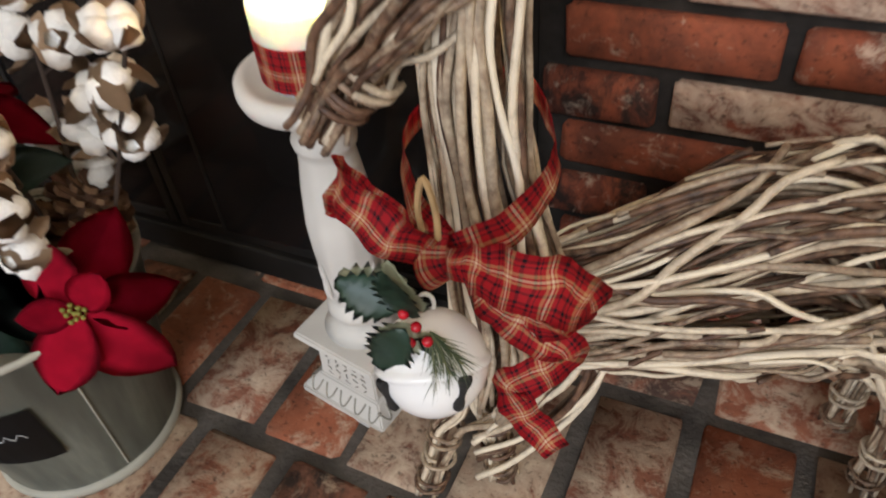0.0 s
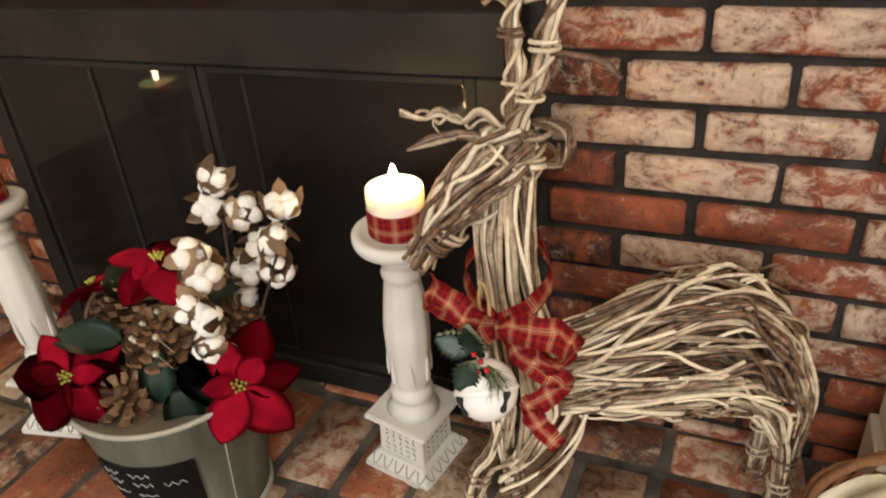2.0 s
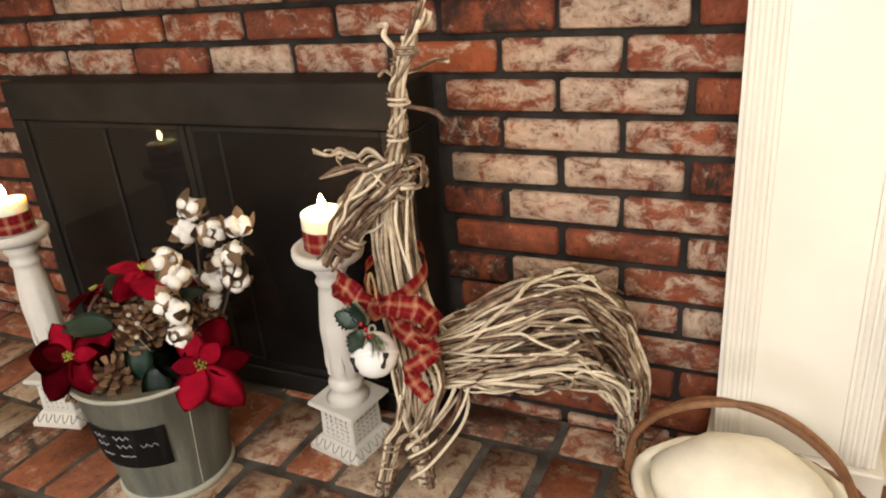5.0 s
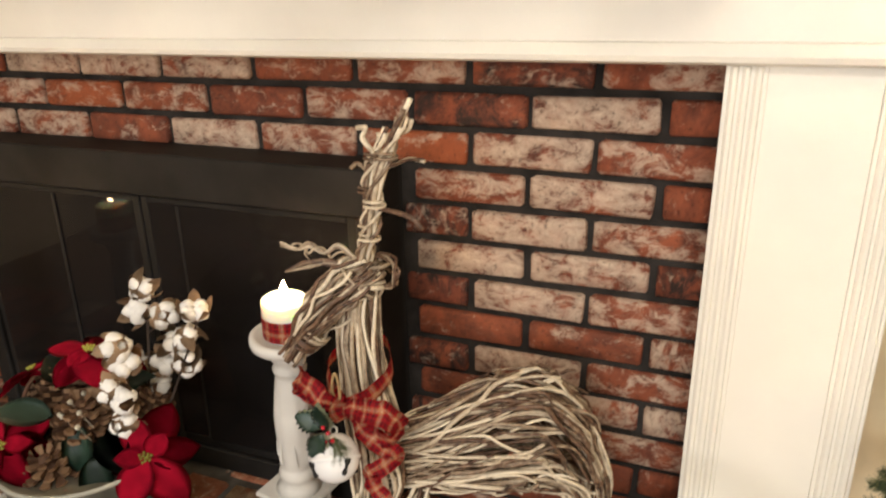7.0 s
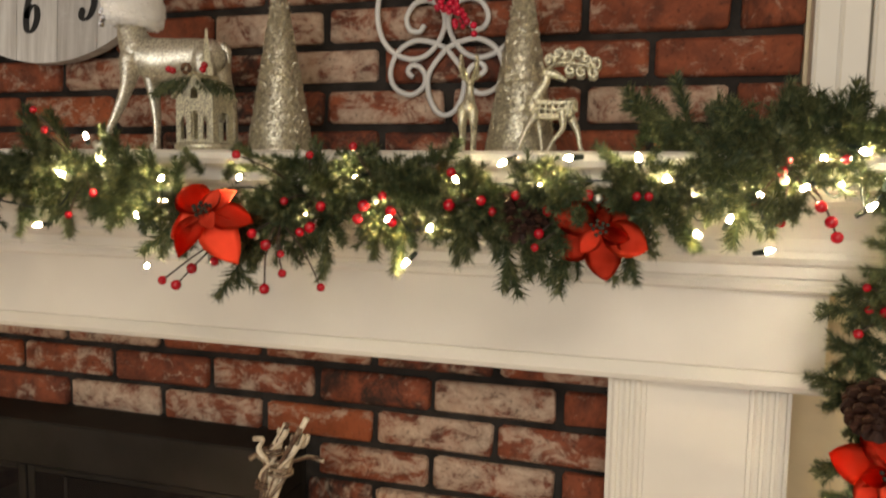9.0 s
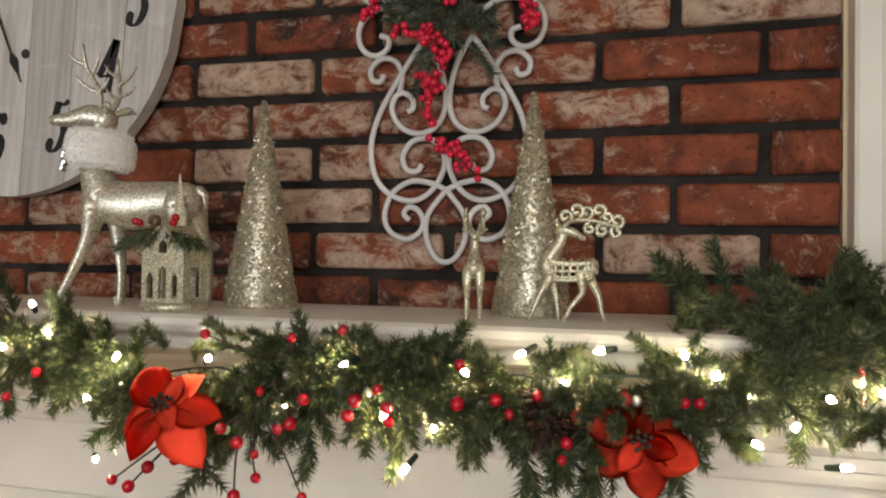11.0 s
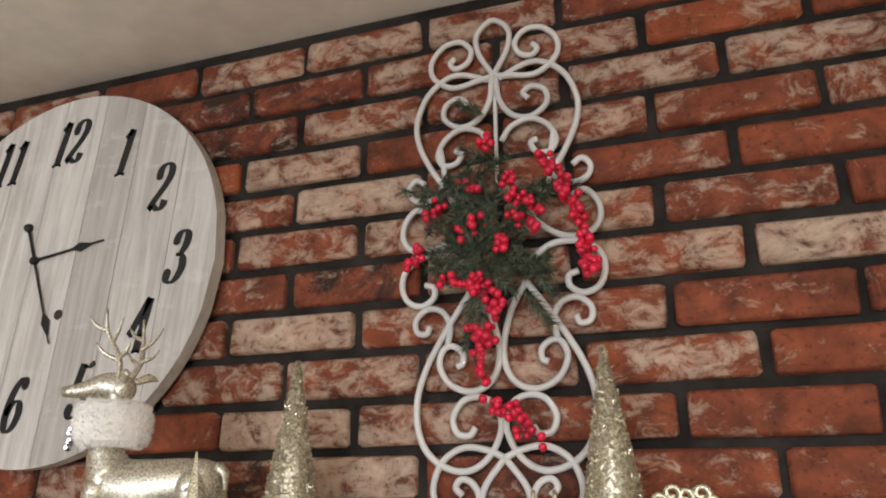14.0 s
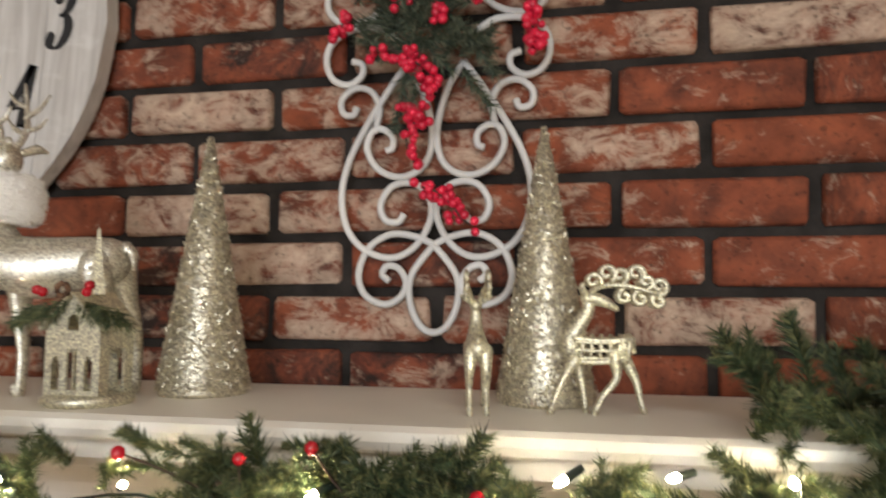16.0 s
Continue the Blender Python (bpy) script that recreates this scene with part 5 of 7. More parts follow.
def gold_deer():
    """Large foil deer facing along -x, standing on the shelf."""
    bm = B()
    limb(bm, [(-0.385, -0.105, 1.410), (-0.34, -0.105, 1.405), (-0.28, -0.105, 1.410), (-0.238, -0.105, 1.412)], [0.030, 0.034, 0.030, 0.027])
    limb(bm, [(-0.385, -0.105, 1.412), (-0.402, -0.105, 1.445), (-0.396, -0.105, 1.49), (-0.394, -0.105, 1.518)], [0.032, 0.024, 0.016, 0.015])
    limb(bm, [(-0.388, -0.105, 1.520), (-0.415, -0.107, 1.524), (-0.450, -0.11, 1.518), (-0.477, -0.112, 1.516)], [0.017, 0.0165, 0.010, 0.007])
    for y, pts in ((-0.122, [(-0.392, 1.40), (-0.402, 1.36), (-0.430, 1.312), (-0.456, 1.274), (-0.466, SHELF + 0.004)]), (-0.088, [(-0.378, 1.40), (-0.374, 1.36), (-0.368, 1.315), (-0.370, 1.272), (-0.376, SHELF + 0.004)])):
        limb(bm, [(x, y, z) for x, z in pts], [0.020, 0.011, 0.0068, 0.0058, 0.0072])
    for y, pts in ((-0.122, [(-0.244, 1.405), (-0.238, 1.370), (-0.222, 1.335), (-0.225, 1.29), (-0.232, SHELF + 0.004)]), (-0.088, [(-0.238, 1.405), (-0.224, 1.370), (-0.208, 1.335), (-0.206, 1.295), (-0.208, SHELF + 0.004)])):
        limb(bm, [(x, y, z) for x, z in pts], [0.023, 0.014, 0.007, 0.0058, 0.0072])
    limb(bm, [(-0.216, -0.105, 1.428), (-0.206, -0.105, 1.420), (-0.204, -0.105, 1.405)], [0.007, 0.006, 0.003])
    for s in (-1, 1):
        y0 = -0.105 + 0.010 * s
        limb(bm, [(-0.382, y0, 1.528), (-0.369, y0 + 0.014 * s, 1.536), (-0.359, y0 + 0.02 * s, 1.534)], [0.004, 0.006, 0.002])
        main = [(-0.390, y0, 1.530), (-0.384, y0 + 0.012 * s, 1.555), (-0.396, y0 + 0.026 * s, 1.582), (-0.402, y0 + 0.028 * s, 1.612)]
        limb(bm, main, [0.0042, 0.0036, 0.0030, 0.0018], 6)
        for a, e in (((-0.386, y0 + 0.012 * s, 1.552), (-0.419, y0 + 0.02 * s, 1.572)), ((-0.392, y0 + 0.02 * s, 1.572), (-0.369, y0 + 0.032 * s, 1.602)), ((-0.398, y0 + 0.026 * s, 1.586), (-0.426, y0 + 0.03 * s, 1.602)), ((-0.384, y0 + 0.012 * s, 1.556), (-0.362, y0 + 0.02 * s, 1.572))):
            limb(bm, [a, V(a).lerp(V(e), 0.6) + V((0, 0, -0.004)), e], [0.0030, 0.0026, 0.0012], 6)
    turn_deer(bm)
    return solid("gold_deer_figurine", bm, M_DEER, "large champagne gold foil deer figurine on the shelf", "deer figurine", smooth=True)


gold_deer()
bm = B()
rr = random.Random(3)
FUR = [(0.020, -0.024), (0.036, -0.026), (0.046, -0.020), (0.049, -0.006), (0.049, 0.008), (0.045, 0.021), (0.034, 0.026), (0.018, 0.024)]
lathe(bm, FUR, 32, centre=(-0.396, -0.106, 1.478))
for i in range(2600):
    a, k = rr.uniform(0, math.tau), rr.uniform(0, len(FUR) - 1.001)
    (r0, z0), (r1, z1) = FUR[int(k)], FUR[int(k) + 1]
    r, z = r0 + (r1 - r0) * (k % 1), z0 + (z1 - z0) * (k % 1)
    n = V((math.cos(a), math.sin(a), z * 25)).normalized()
    p = V((-0.396 + r * math.cos(a), -0.106 + r * math.sin(a), 1.478 + z))
    needles(bm, p - n * 0.002, p + n * 0.001, 1, 0.0065, 0.0012, 0.8, rr)
turn_deer(bm)
collar = thing("fur_collar", (0, 0, 0), "fluffy white fur collar round the gold deer's neck", "collar")
part("fur", bm, M_FUR, collar)
bm = B()
for p in ((-0.438, -0.134, 1.466), (-0.428, -0.142, 1.458), (-0.444, -0.126, 1.456), (-0.430, -0.141, 1.470), (-0.436, -0.137, 1.450)):
    ball(bm, p, 0.005, 5)
turn_deer(bm)
part("brooch", bm, M_JEWEL, collar, "sparkling silver brooch")


def lantern_house():
    ob = thing("house_lantern", (-0.187, -0.216, SHELF), "ivory glitter house lantern with arched windows and steeple", "lantern")
    part("base", lathe(B(), [(0.040, 0.0), (0.043, 0.004), (0.043, 0.008), (0.038, 0.011), (0.035, 0.011), (0.0, 0.011)], 32), M_IVORY, ob, smooth=True)
    W, D, H = 0.030, 0.026, 0.062
    xs = [-W, -0.0225, -0.0135, -0.0055, 0.0055, 0.0135, 0.0225, W]
    for y0, y1 in ((-D, -D + 0.003), (D - 0.003, D)):
        bm = B()
        for i in (0, 2, 4, 6):
            box(bm, xs[i], xs[i + 1], y0, y1, 0.011, 0.011 + H)
        for i in (1, 3, 5):
            top = 0.052 if i == 3 else 0.044
            box(bm, xs[i], xs[i + 1], y0, y1, 0.011, 0.016)
            box(bm, xs[i], xs[i + 1], y0, y1, top + 0.004, 0.011 + H)
            c = (xs[i] + xs[i + 1]) / 2
            for s in (-1, 1):
                box(bm, min(c + s * 0.0045, c + s * 0.0022), max(c + s * 0.0045, c + s * 0.0022), y0, y1, top, top + 0.0042)
        part("end_wall", bm, M_IVORY, ob)
    for x0 in (-W, W - 0.003):
        bm = B()
        for y0, y1 in ((-D + 0.0031, -0.012), (0.012, D - 0.0031)):
            box(bm, x0, x0 + 0.003, y0, y1, 0.011, 0.011 + H)
        box(bm, x0, x0 + 0.003, -0.012, 0.012, 0.055, 0.011 + H)
        part("side_wall", bm, M_IVORY, ob)
    for y0 in (-D, D - 0.003):
        bm = B()
        z = 0.011 + H
        q = [(-W, z), (-0.006, z), (-0.006, z + 0.012), (0, z + 0.017), (0.006, z + 0.012), (0.006, z), (W, z), (0, z + 0.034)]
        for tri in ((0, 1, 2, 7), (2, 3, 7), (3, 4, 7), (4, 5, 6, 7)):
            lo = [bm.verts.new((q[k][0], y0, q[k][1])) for k in tri]
            hi = [bm.verts.new((q[k][0], y0 + 0.003, q[k][1])) for k in tri]
            bm.faces.new(lo)
            bm.faces.new(hi[::-1])
            for k in range(len(tri)):
                bm.faces.new((lo[k], hi[k], hi[(k + 1) % len(tri)], lo[(k + 1) % len(tri)]))
        part("gable", bm, M_IVORY, ob)
    for s in (-1, 1):
        bm = box(B(), 0, 0.050, -D - 0.006, D + 0.006, -0.0015, 0.0015, 0.0008)
        r = part("roof_slope", bm, M_IVORY, ob)
        r.matrix_local = Matrix.Translation((0, 0, 0.011 + H + 0.037)) @ Matrix.Rotation(0 if s > 0 else math.pi, 4, "Z") @ Matrix.Rotation(radians(47), 4, "Y")
    part("steeple", lathe(B(), [(0.010, 0.0), (0.010, 0.012), (0.0075, 0.016), (0.0015, 0.066), (0.0, 0.068)], 4, centre=(0.004, 0.0, 0.108)), M_IVORY, ob)
    wreath = B()
    rr = random.Random(9)
    for i in range(12):
        f = i / 11 - 0.5
        c = V((f * 0.100, -0.030 + 0.004 * math.cos(i), 0.104 - 0.02 * abs(f)))
        needles(wreath, c, c + V((0.016 * (1 if f > 0 else -1), -0.004, -0.018)), 60, 0.020, 0.0007, 0.9, rr)
    part("pine_swag", wreath, M_PINE, ob, "small green pine swag")
    for c in ((-0.030, -0.040, 0.112), (-0.022, -0.042, 0.110), (0.026, -0.042, 0.110), (0.028, -0.041, 0.116)):
        bm = B()
        ball(bm, c, 0.005, 6)
        part("berry", bm, M_BERRY, ob, "red berry", True)
    bm = B()
    for i in range(10):
        a = i * 2.4
        ball(bm, (0.0 + 0.006 * math.cos(a), -0.043, 0.112 + 0.006 * math.sin(a)), 0.003, 5)
    part("tiny_cone", bm, M_CONE, ob, "tiny brown pinecone")


lantern_house()


def spiral(c, r0, a0, turns, dirn=1, n=26, y=0.0):
    return [V((c[0] + r0 * (1 - 0.80 * i / n) * math.cos(a0 + dirn * turns * math.tau * i / n), y, c[1] + r0 * (1 - 0.80 * i / n) * math.sin(a0 + dirn * turns * math.tau * i / n))) for i in range(n + 1)]


def antler_curls(bm, curls, y, rad=0.0026):
    for cx, cz, r, a0 in curls:
        tube(bm, [p + V((0, y, 0)) for p in spiral((cx, cz), r, a0, 1.15, 1, 16)], rad, 6)


def place_small_deer(bm, x, y, turn, scale, label):
    ob = solid("small_deer_figurine", bm, M_IVORY, label, "deer figurine", group="small deer", smooth=True)
    ob.matrix_world = pose(x, y, SHELF, 0, 0, turn) @ Matrix.Scale(scale, 4)
    return ob


def side_deer():
    """Small ivory stag that faces -x and looks back over its shoulder; its barrel is openwork."""
    bm = B()
    for x0, x1, z0, z1 in ((-0.033, 0.021, 0.070, 0.069), (-0.033, 0.018, 0.049, 0.051)):
        for y in (-0.007, 0.007):
            limb(bm, [(x0, y, z0), ((x0 + x1) / 2, y * 1.25, (z0 + z1) / 2 - 0.002), (x1, y, z1)], [0.0028, 0.0026, 0.0028], 6)
    for i in range(7):
        x = -0.031 + 0.0083 * i
        ring = [V((x + 0.0015 * math.sin(a), 0.0105 * math.cos(a), 0.0595 + 0.0125 * math.sin(a))) for a in np.linspace(0, math.tau, 15)]
        tube(bm, ring, 0.0021, 5)
    for k in (-0.6, 0.0, 0.6):
        for y in (-1, 1):
            tube(bm, smooth_path([(-0.033, y * 0.010 * math.cos(k), 0.0595 + 0.0125 * math.sin(k)), (-0.006, y * 0.0118 * math.cos(k), 0.0585 + 0.0125 * math.sin(k)), (0.020, y * 0.010 * math.cos(k), 0.060 + 0.0125 * math.sin(k))], 4), 0.0017, 5)
    limb(bm, [(-0.030, 0, 0.056), (-0.033, 0, 0.066), (-0.026, 0, 0.080), (-0.017, 0, 0.094), (-0.016, 0, 0.104)], [0.0105, 0.0105, 0.0085, 0.0062, 0.0060], 9)
    limb(bm, [(0.014, 0, 0.060), (0.019, 0, 0.066), (0.024, 0, 0.058)], [0.011, 0.009, 0.003], 8)
    limb(bm, [(-0.017, 0, 0.107), (-0.004, 0, 0.104), (0.009, 0, 0.097)], [0.0072, 0.0060, 0.0030], 8)
    for y in (-0.006, 0.006):
        limb(bm, [(-0.019, y, 0.110), (-0.022, y * 1.6, 0.116), (-0.021, y * 1.9, 0.120)], [0.003, 0.003, 0.001], 6)
    for y, pts in ((-0.007, [(-0.029, 0.050), (-0.038, 0.036), (-0.046, 0.018), (-0.052, 0.002)]), (0.007, [(-0.027, 0.050), (-0.024, 0.036), (-0.021, 0.018), (-0.019, 0.002)]),
                   (-0.007, [(0.006, 0.054), (0.008, 0.034), (-0.004, 0.018), (-0.012, 0.002)]), (0.007, [(0.015, 0.054), (0.027, 0.030), (0.030, 0.014), (0.034, 0.002)])):
        limb(bm, [(x, y, z) for x, z in pts], [0.0068, 0.0040, 0.0030, 0.0032], 7)
    for y in (-0.008, 0.008):
        limb(bm, [(-0.014, y * 0.4, 0.112), (-0.002, y, 0.118), (0.020, y * 1.5, 0.117), (0.044, y * 1.8, 0.110)], [0.0028, 0.0026, 0.0024, 0.0020], 6)
        antler_curls(bm, ((-0.012, 0.122, 0.008, -0.6), (0.000, 0.129, 0.009, -1.2), (0.012, 0.127, 0.008, -1.4), (0.026, 0.129, 0.009, -1.4), (0.035, 0.121, 0.007, -1.6), (0.046, 0.117, 0.009, -1.8), (0.046, 0.104, 0.008, 1.2), (0.030, 0.106, 0.008, 1.4), (0.016, 0.108, 0.007, 1.6)), y * 1.4)
    return place_small_deer(bm, 0.3165, -0.168, 4, 1.0, "small ivory glitter stag looking back beside the cone tree")


def rear_deer():
    """Small ivory stag seen end on, long upright neck, antlers curled to both sides."""
    bm = B()
    limb(bm, [(-0.030, 0, 0.066), (-0.010, 0, 0.064), (0.014, 0, 0.068), (0.026, 0, 0.074)], [0.0120, 0.0120, 0.0125, 0.0110], 9)
    limb(bm, [(0.022, 0, 0.072), (0.030, 0, 0.090), (0.030, 0, 0.108)], [0.0105, 0.0070, 0.0055], 9)
    limb(bm, [(0.028, 0, 0.110), (0.040, 0, 0.110), (0.050, 0, 0.105)], [0.0072, 0.006, 0.0032], 8)
    for y in (-0.0085, 0.0085):
        limb(bm, [(0.024, y * 0.8, 0.066), (0.030, y, 0.044), (0.026, y, 0.022), (0.030, y, 0.002)], [0.0075, 0.0044, 0.003, 0.0032], 7)
        limb(bm, [(-0.030, y * 0.8, 0.064), (-0.036, y, 0.044), (-0.028, y, 0.026), (-0.038, y, 0.002)], [0.0085, 0.0048, 0.003, 0.0032], 7)
        limb(bm, [(0.026, y * 0.7, 0.114), (0.022, y * 1.6, 0.119), (0.019, y * 2.0, 0.120)], [0.003, 0.003, 0.0012], 6)
        limb(bm, [(0.026, y * 0.4, 0.114), (0.018, y * 0.9, 0.126), (0.0, y * 1.3, 0.132), (-0.020, y * 1.5, 0.130)], [0.0028, 0.0026, 0.0024, 0.002], 6)
        antler_curls(bm, ((0.026, 0.124, 0.008, -1.2), (0.016, 0.136, 0.009, -1.2), (0.000, 0.140, 0.009, -1.2), (-0.016, 0.138, 0.009, -1.2), (-0.028, 0.128, 0.008, -1.2), (-0.008, 0.124, 0.008, -1.2)), y * 1.35)
    limb(bm, [(-0.036, 0, 0.070), (-0.043, 0, 0.077)], [0.004, 0.002], 6, 2)
    return place_small_deer(bm, 0.196, -0.172, 101, 0.90, "small ivory glitter stag turned towards the brick wall")


side_deer()
rear_deer()

# ---- wall clock ----
CX, CZ, CR = -0.6475, 1.7637, 0.324
clock = thing("wall_clock", (CX, 0, CZ), "large round whitewashed plank clock with black numerals", "clock")
edges = [-0.325, -0.232, -0.140, -0.048, 0.045, 0.133, 0.231, 0.325]
for a, b in zip(edges, edges[1:]):
    bm = B()
    n = 10
    ring = []
    for i in range(n + 1):
        x = max(-CR, a + 0.0006) + (min(CR, b - 0.0006) - max(-CR, a + 0.0006)) * i / n
        ring.append((x, math.sqrt(max(0, CR * CR - x * x))))
    outline = ring + [(x, -z) for x, z in reversed(ring)]
    clean = []
    for p in outline:
        if not clean or (abs(p[0] - clean[-1][0]) + abs(p[1] - clean[-1][1])) > 1e-5:
            clean.append(p)
    lo = [bm.verts.new((x, -0.034, z)) for x, z in clean]
    hi = [bm.verts.new((x, -0.010, z)) for x, z in clean]
    bm.faces.new(lo)
    bm.faces.new(hi[::-1])
    for i in range(len(lo)):
        j = (i + 1) % len(lo)
        bm.faces.new((lo[i], hi[i], hi[j], lo[j]))
    bmesh.ops.recalc_face_normals(bm, faces=bm.faces)
    part("plank", bm, M_PLANK, clock).rotation_euler = (0, radians(3.3), 0)
bm = box(B(), -0.24, 0.24, -0.009, -0.001, 0.13, 0.19)
part("batten", bm, M_PLANK, clock)
bm = box(B(), -0.24, 0.24, -0.009, -0.001, -0.19, -0.13)
part("batten", bm, M_PLANK, clock)


# Strokes of the serif figures in a box 0.6 wide and 1 high, and the round ends of some.
FIGURES = {
    "0": ([[(0.28, 1.0), (0.10, 0.84), (0.05, 0.5), (0.10, 0.16), (0.28, 0.0), (0.46, 0.16), (0.51, 0.5), (0.46, 0.84), (0.28, 1.0)]], []),
    "1": ([[(0.12, 0.82), (0.22, 0.90), (0.30, 1.0)], [(0.30, 1.0), (0.30, 0.5), (0.30, 0.02)], [(0.12, 0.0), (0.30, 0.03), (0.48, 0.0)]], []),
    "2": ([[(0.08, 0.74), (0.11, 0.92), (0.28, 1.0), (0.46, 0.92), (0.50, 0.74), (0.40, 0.52), (0.20, 0.28), (0.05, 0.06)], [(0.05, 0.05), (0.18, 0.12), (0.36, 0.03), (0.50, 0.08), (0.54, 0.22)]], [(0.11, 0.74)]),
    "3": ([[(0.09, 0.80), (0.16, 0.96), (0.32, 1.0), (0.46, 0.90), (0.46, 0.70), (0.36, 0.57), (0.22, 0.53)], [(0.22, 0.53), (0.42, 0.50), (0.53, 0.33), (0.47, 0.11), (0.30, 0.0), (0.12, 0.05), (0.07, 0.18)]], [(0.12, 0.80), (0.10, 0.19)]),
    "4": ([[(0.40, 1.0), (0.22, 0.66), (0.03, 0.31)], [(0.03, 0.30), (0.30, 0.31), (0.58, 0.30)], [(0.42, 1.0), (0.42, 0.5), (0.42, 0.0)], [(0.28, 0.0), (0.42, 0.02), (0.56, 0.0)]], []),
    "5": ([[(0.15, 0.98), (0.12, 0.76), (0.10, 0.55)], [(0.15, 0.96), (0.34, 0.92), (0.50, 1.0)], [(0.10, 0.55), (0.27, 0.63), (0.45, 0.54), (0.52, 0.33), (0.43, 0.10), (0.24, 0.0), (0.10, 0.06), (0.06, 0.18)]], [(0.10, 0.18)]),
    "6": ([[(0.46, 0.86), (0.38, 0.98), (0.24, 0.95), (0.10, 0.74), (0.05, 0.40), (0.12, 0.10), (0.28, 0.0), (0.45, 0.10), (0.52, 0.32), (0.44, 0.51), (0.28, 0.56), (0.13, 0.46), (0.07, 0.30)]], [(0.44, 0.85)]),
    "7": ([[(0.05, 0.80), (0.08, 0.98), (0.22, 0.92), (0.40, 0.98), (0.54, 1.0)], [(0.54, 1.0), (0.36, 0.58), (0.26, 0.0)]], []),
    "8": ([[(0.28, 0.52), (0.10, 0.68), (0.12, 0.90), (0.28, 1.0), (0.45, 0.90), (0.45, 0.68), (0.28, 0.52), (0.08, 0.34), (0.08, 0.12), (0.28, 0.0), (0.49, 0.12), (0.49, 0.34), (0.28, 0.52)]], []),
}


def figure_outline(bm, strokes, ends, dx, h):
    """Pen strokes, thick where they run down and thin where they run across, leaning a little."""
    def at(p):
        return V(((p[0] - 0.28) * 0.66 * h + dx + 0.20 * (p[1] - 0.5) * h, 0, (p[1] - 0.5) * h))

    for line in strokes:
        c = smooth_path([at(p) for p in line], 5)
        lo, hi = [], []
        for k, p in enumerate(c):
            d = (c[min(k + 1, len(c) - 1)] - c[max(k - 1, 0)]).normalized()
            w = h * (0.022 + 0.060 * abs(d.z) ** 1.6)
            n = V((-d.z, 0, d.x)) * w
            lo.append((bm.verts.new(p - n), bm.verts.new(p - n + V((0, 0.001, 0)))))
            hi.append((bm.verts.new(p + n), bm.verts.new(p + n + V((0, 0.001, 0)))))
        for k in range(len(c) - 1):
            bm.faces.new((lo[k][0], lo[k + 1][0], hi[k + 1][0], hi[k][0]))
            bm.faces.new((lo[k][1], hi[k][1], hi[k + 1][1], lo[k + 1][1]))
            bm.faces.new((lo[k][0], lo[k][1], lo[k + 1][1], lo[k + 1][0]))
            bm.faces.new((hi[k][0], hi[k + 1][0], hi[k + 1][1], hi[k][1]))
    for p in ends:
        bmesh.ops.create_circle(bm, cap_ends=True, segments=14, radius=0.085 * h, matrix=Matrix.Translation(at(p) + V((0, -0.0003, 0))) @ Matrix.Rotation(radians(90), 4, "X"))


def numeral(text, x, z, h=0.084):
    bm = B()
    for k, digit in enumerate(text):
        strokes, ends = FIGURES["6" if digit == "9" else digit]
        if digit == "9":
            strokes, ends = [[(0.56 - a, 1 - b) for a, b in line] for line in strokes], [(0.56 - a, 1 - b) for a, b in ends]
        figure_outline(bm, strokes, ends, (k - (len(text) - 1) / 2) * 0.40 * h, h)
    part("numeral", bm, M_BLACKPAINT, clock, "black stencilled numeral").location = (x, -0.0352, z)


NUMERAL_AT = {1: (0.120, 0.196), 2: (0.205, 0.118), 3: (0.254, -0.007), 4: (0.198, -0.113), 5: (0.103, -0.208), 6: (-0.024, -0.225), 7: (-0.150, -0.195), 8: (-0.235, -0.110), 9: (-0.262, 0.005), 10: (-0.232, 0.122), 11: (-0.140, 0.214), 12: (-0.008, 0.235)}
for hour, (x, z) in NUMERAL_AT.items():
    numeral(str(hour), x, z)
hub = V((-0.0365, -0.0385, 0.0155))


def clock_hand(angle, length, tail, spade):
    d = V((math.sin(radians(angle)), 0, math.cos(radians(angle))))
    s = V((d.z, 0, -d.x))
    bm = B()
    tube(bm, [hub - d * tail, hub + d * length], [0.0028, 0.0014], 6)
    ball(bm, hub - d * tail, 0.008, 6)
    f = [hub + d * (spade - 0.018), hub + d * spade + s * 0.008, hub + d * (spade + 0.028), hub + d * spade - s * 0.008]
    lo = [bm.verts.new(p + V((0, -0.001, 0))) for p in f]
    hi = [bm.verts.new(p + V((0, 0.001, 0))) for p in f]
    bm.faces.new(lo)
    bm.faces.new(hi[::-1])
    for i in range(4):
        bm.faces.new((lo[i], hi[i], hi[(i + 1) % 4], lo[(i + 1) % 4]))
    part("hand_pointer", bm, M_BLACKPAINT, clock, "black clock pointer")


clock_hand(81.5, 0.143, 0.0, 0.095)
clock_hand(156.5, 0.160, 0.068, 0.120)
part("hub", lathe(B(), [(0.007, 0), (0.007, 0.004), (0, 0.005)], 14, centre=(0, 0, 0)), M_BLACKPAINT, clock).matrix_local = Matrix.Translation(hub) @ Matrix.Rotation(radians(90), 4, "X")

part("wood_knot", lathe(B(), [(0.0085, 0), (0.008, 0.0012), (0.0, 0.0014)], 12), M_STEM, clock, "dark wood knot").matrix_local = Matrix.Translation((0.0325, -0.0346, -0.083)) @ Matrix.Rotation(radians(90), 4, "X")

# ---- white iron scroll panel ----
SX = 0.119
scroll = thing("scroll_wall_panel", (SX, -0.014, 1.70), "tall white painted iron scroll panel hung on the brick", "wall decoration")
IR = 0.0045


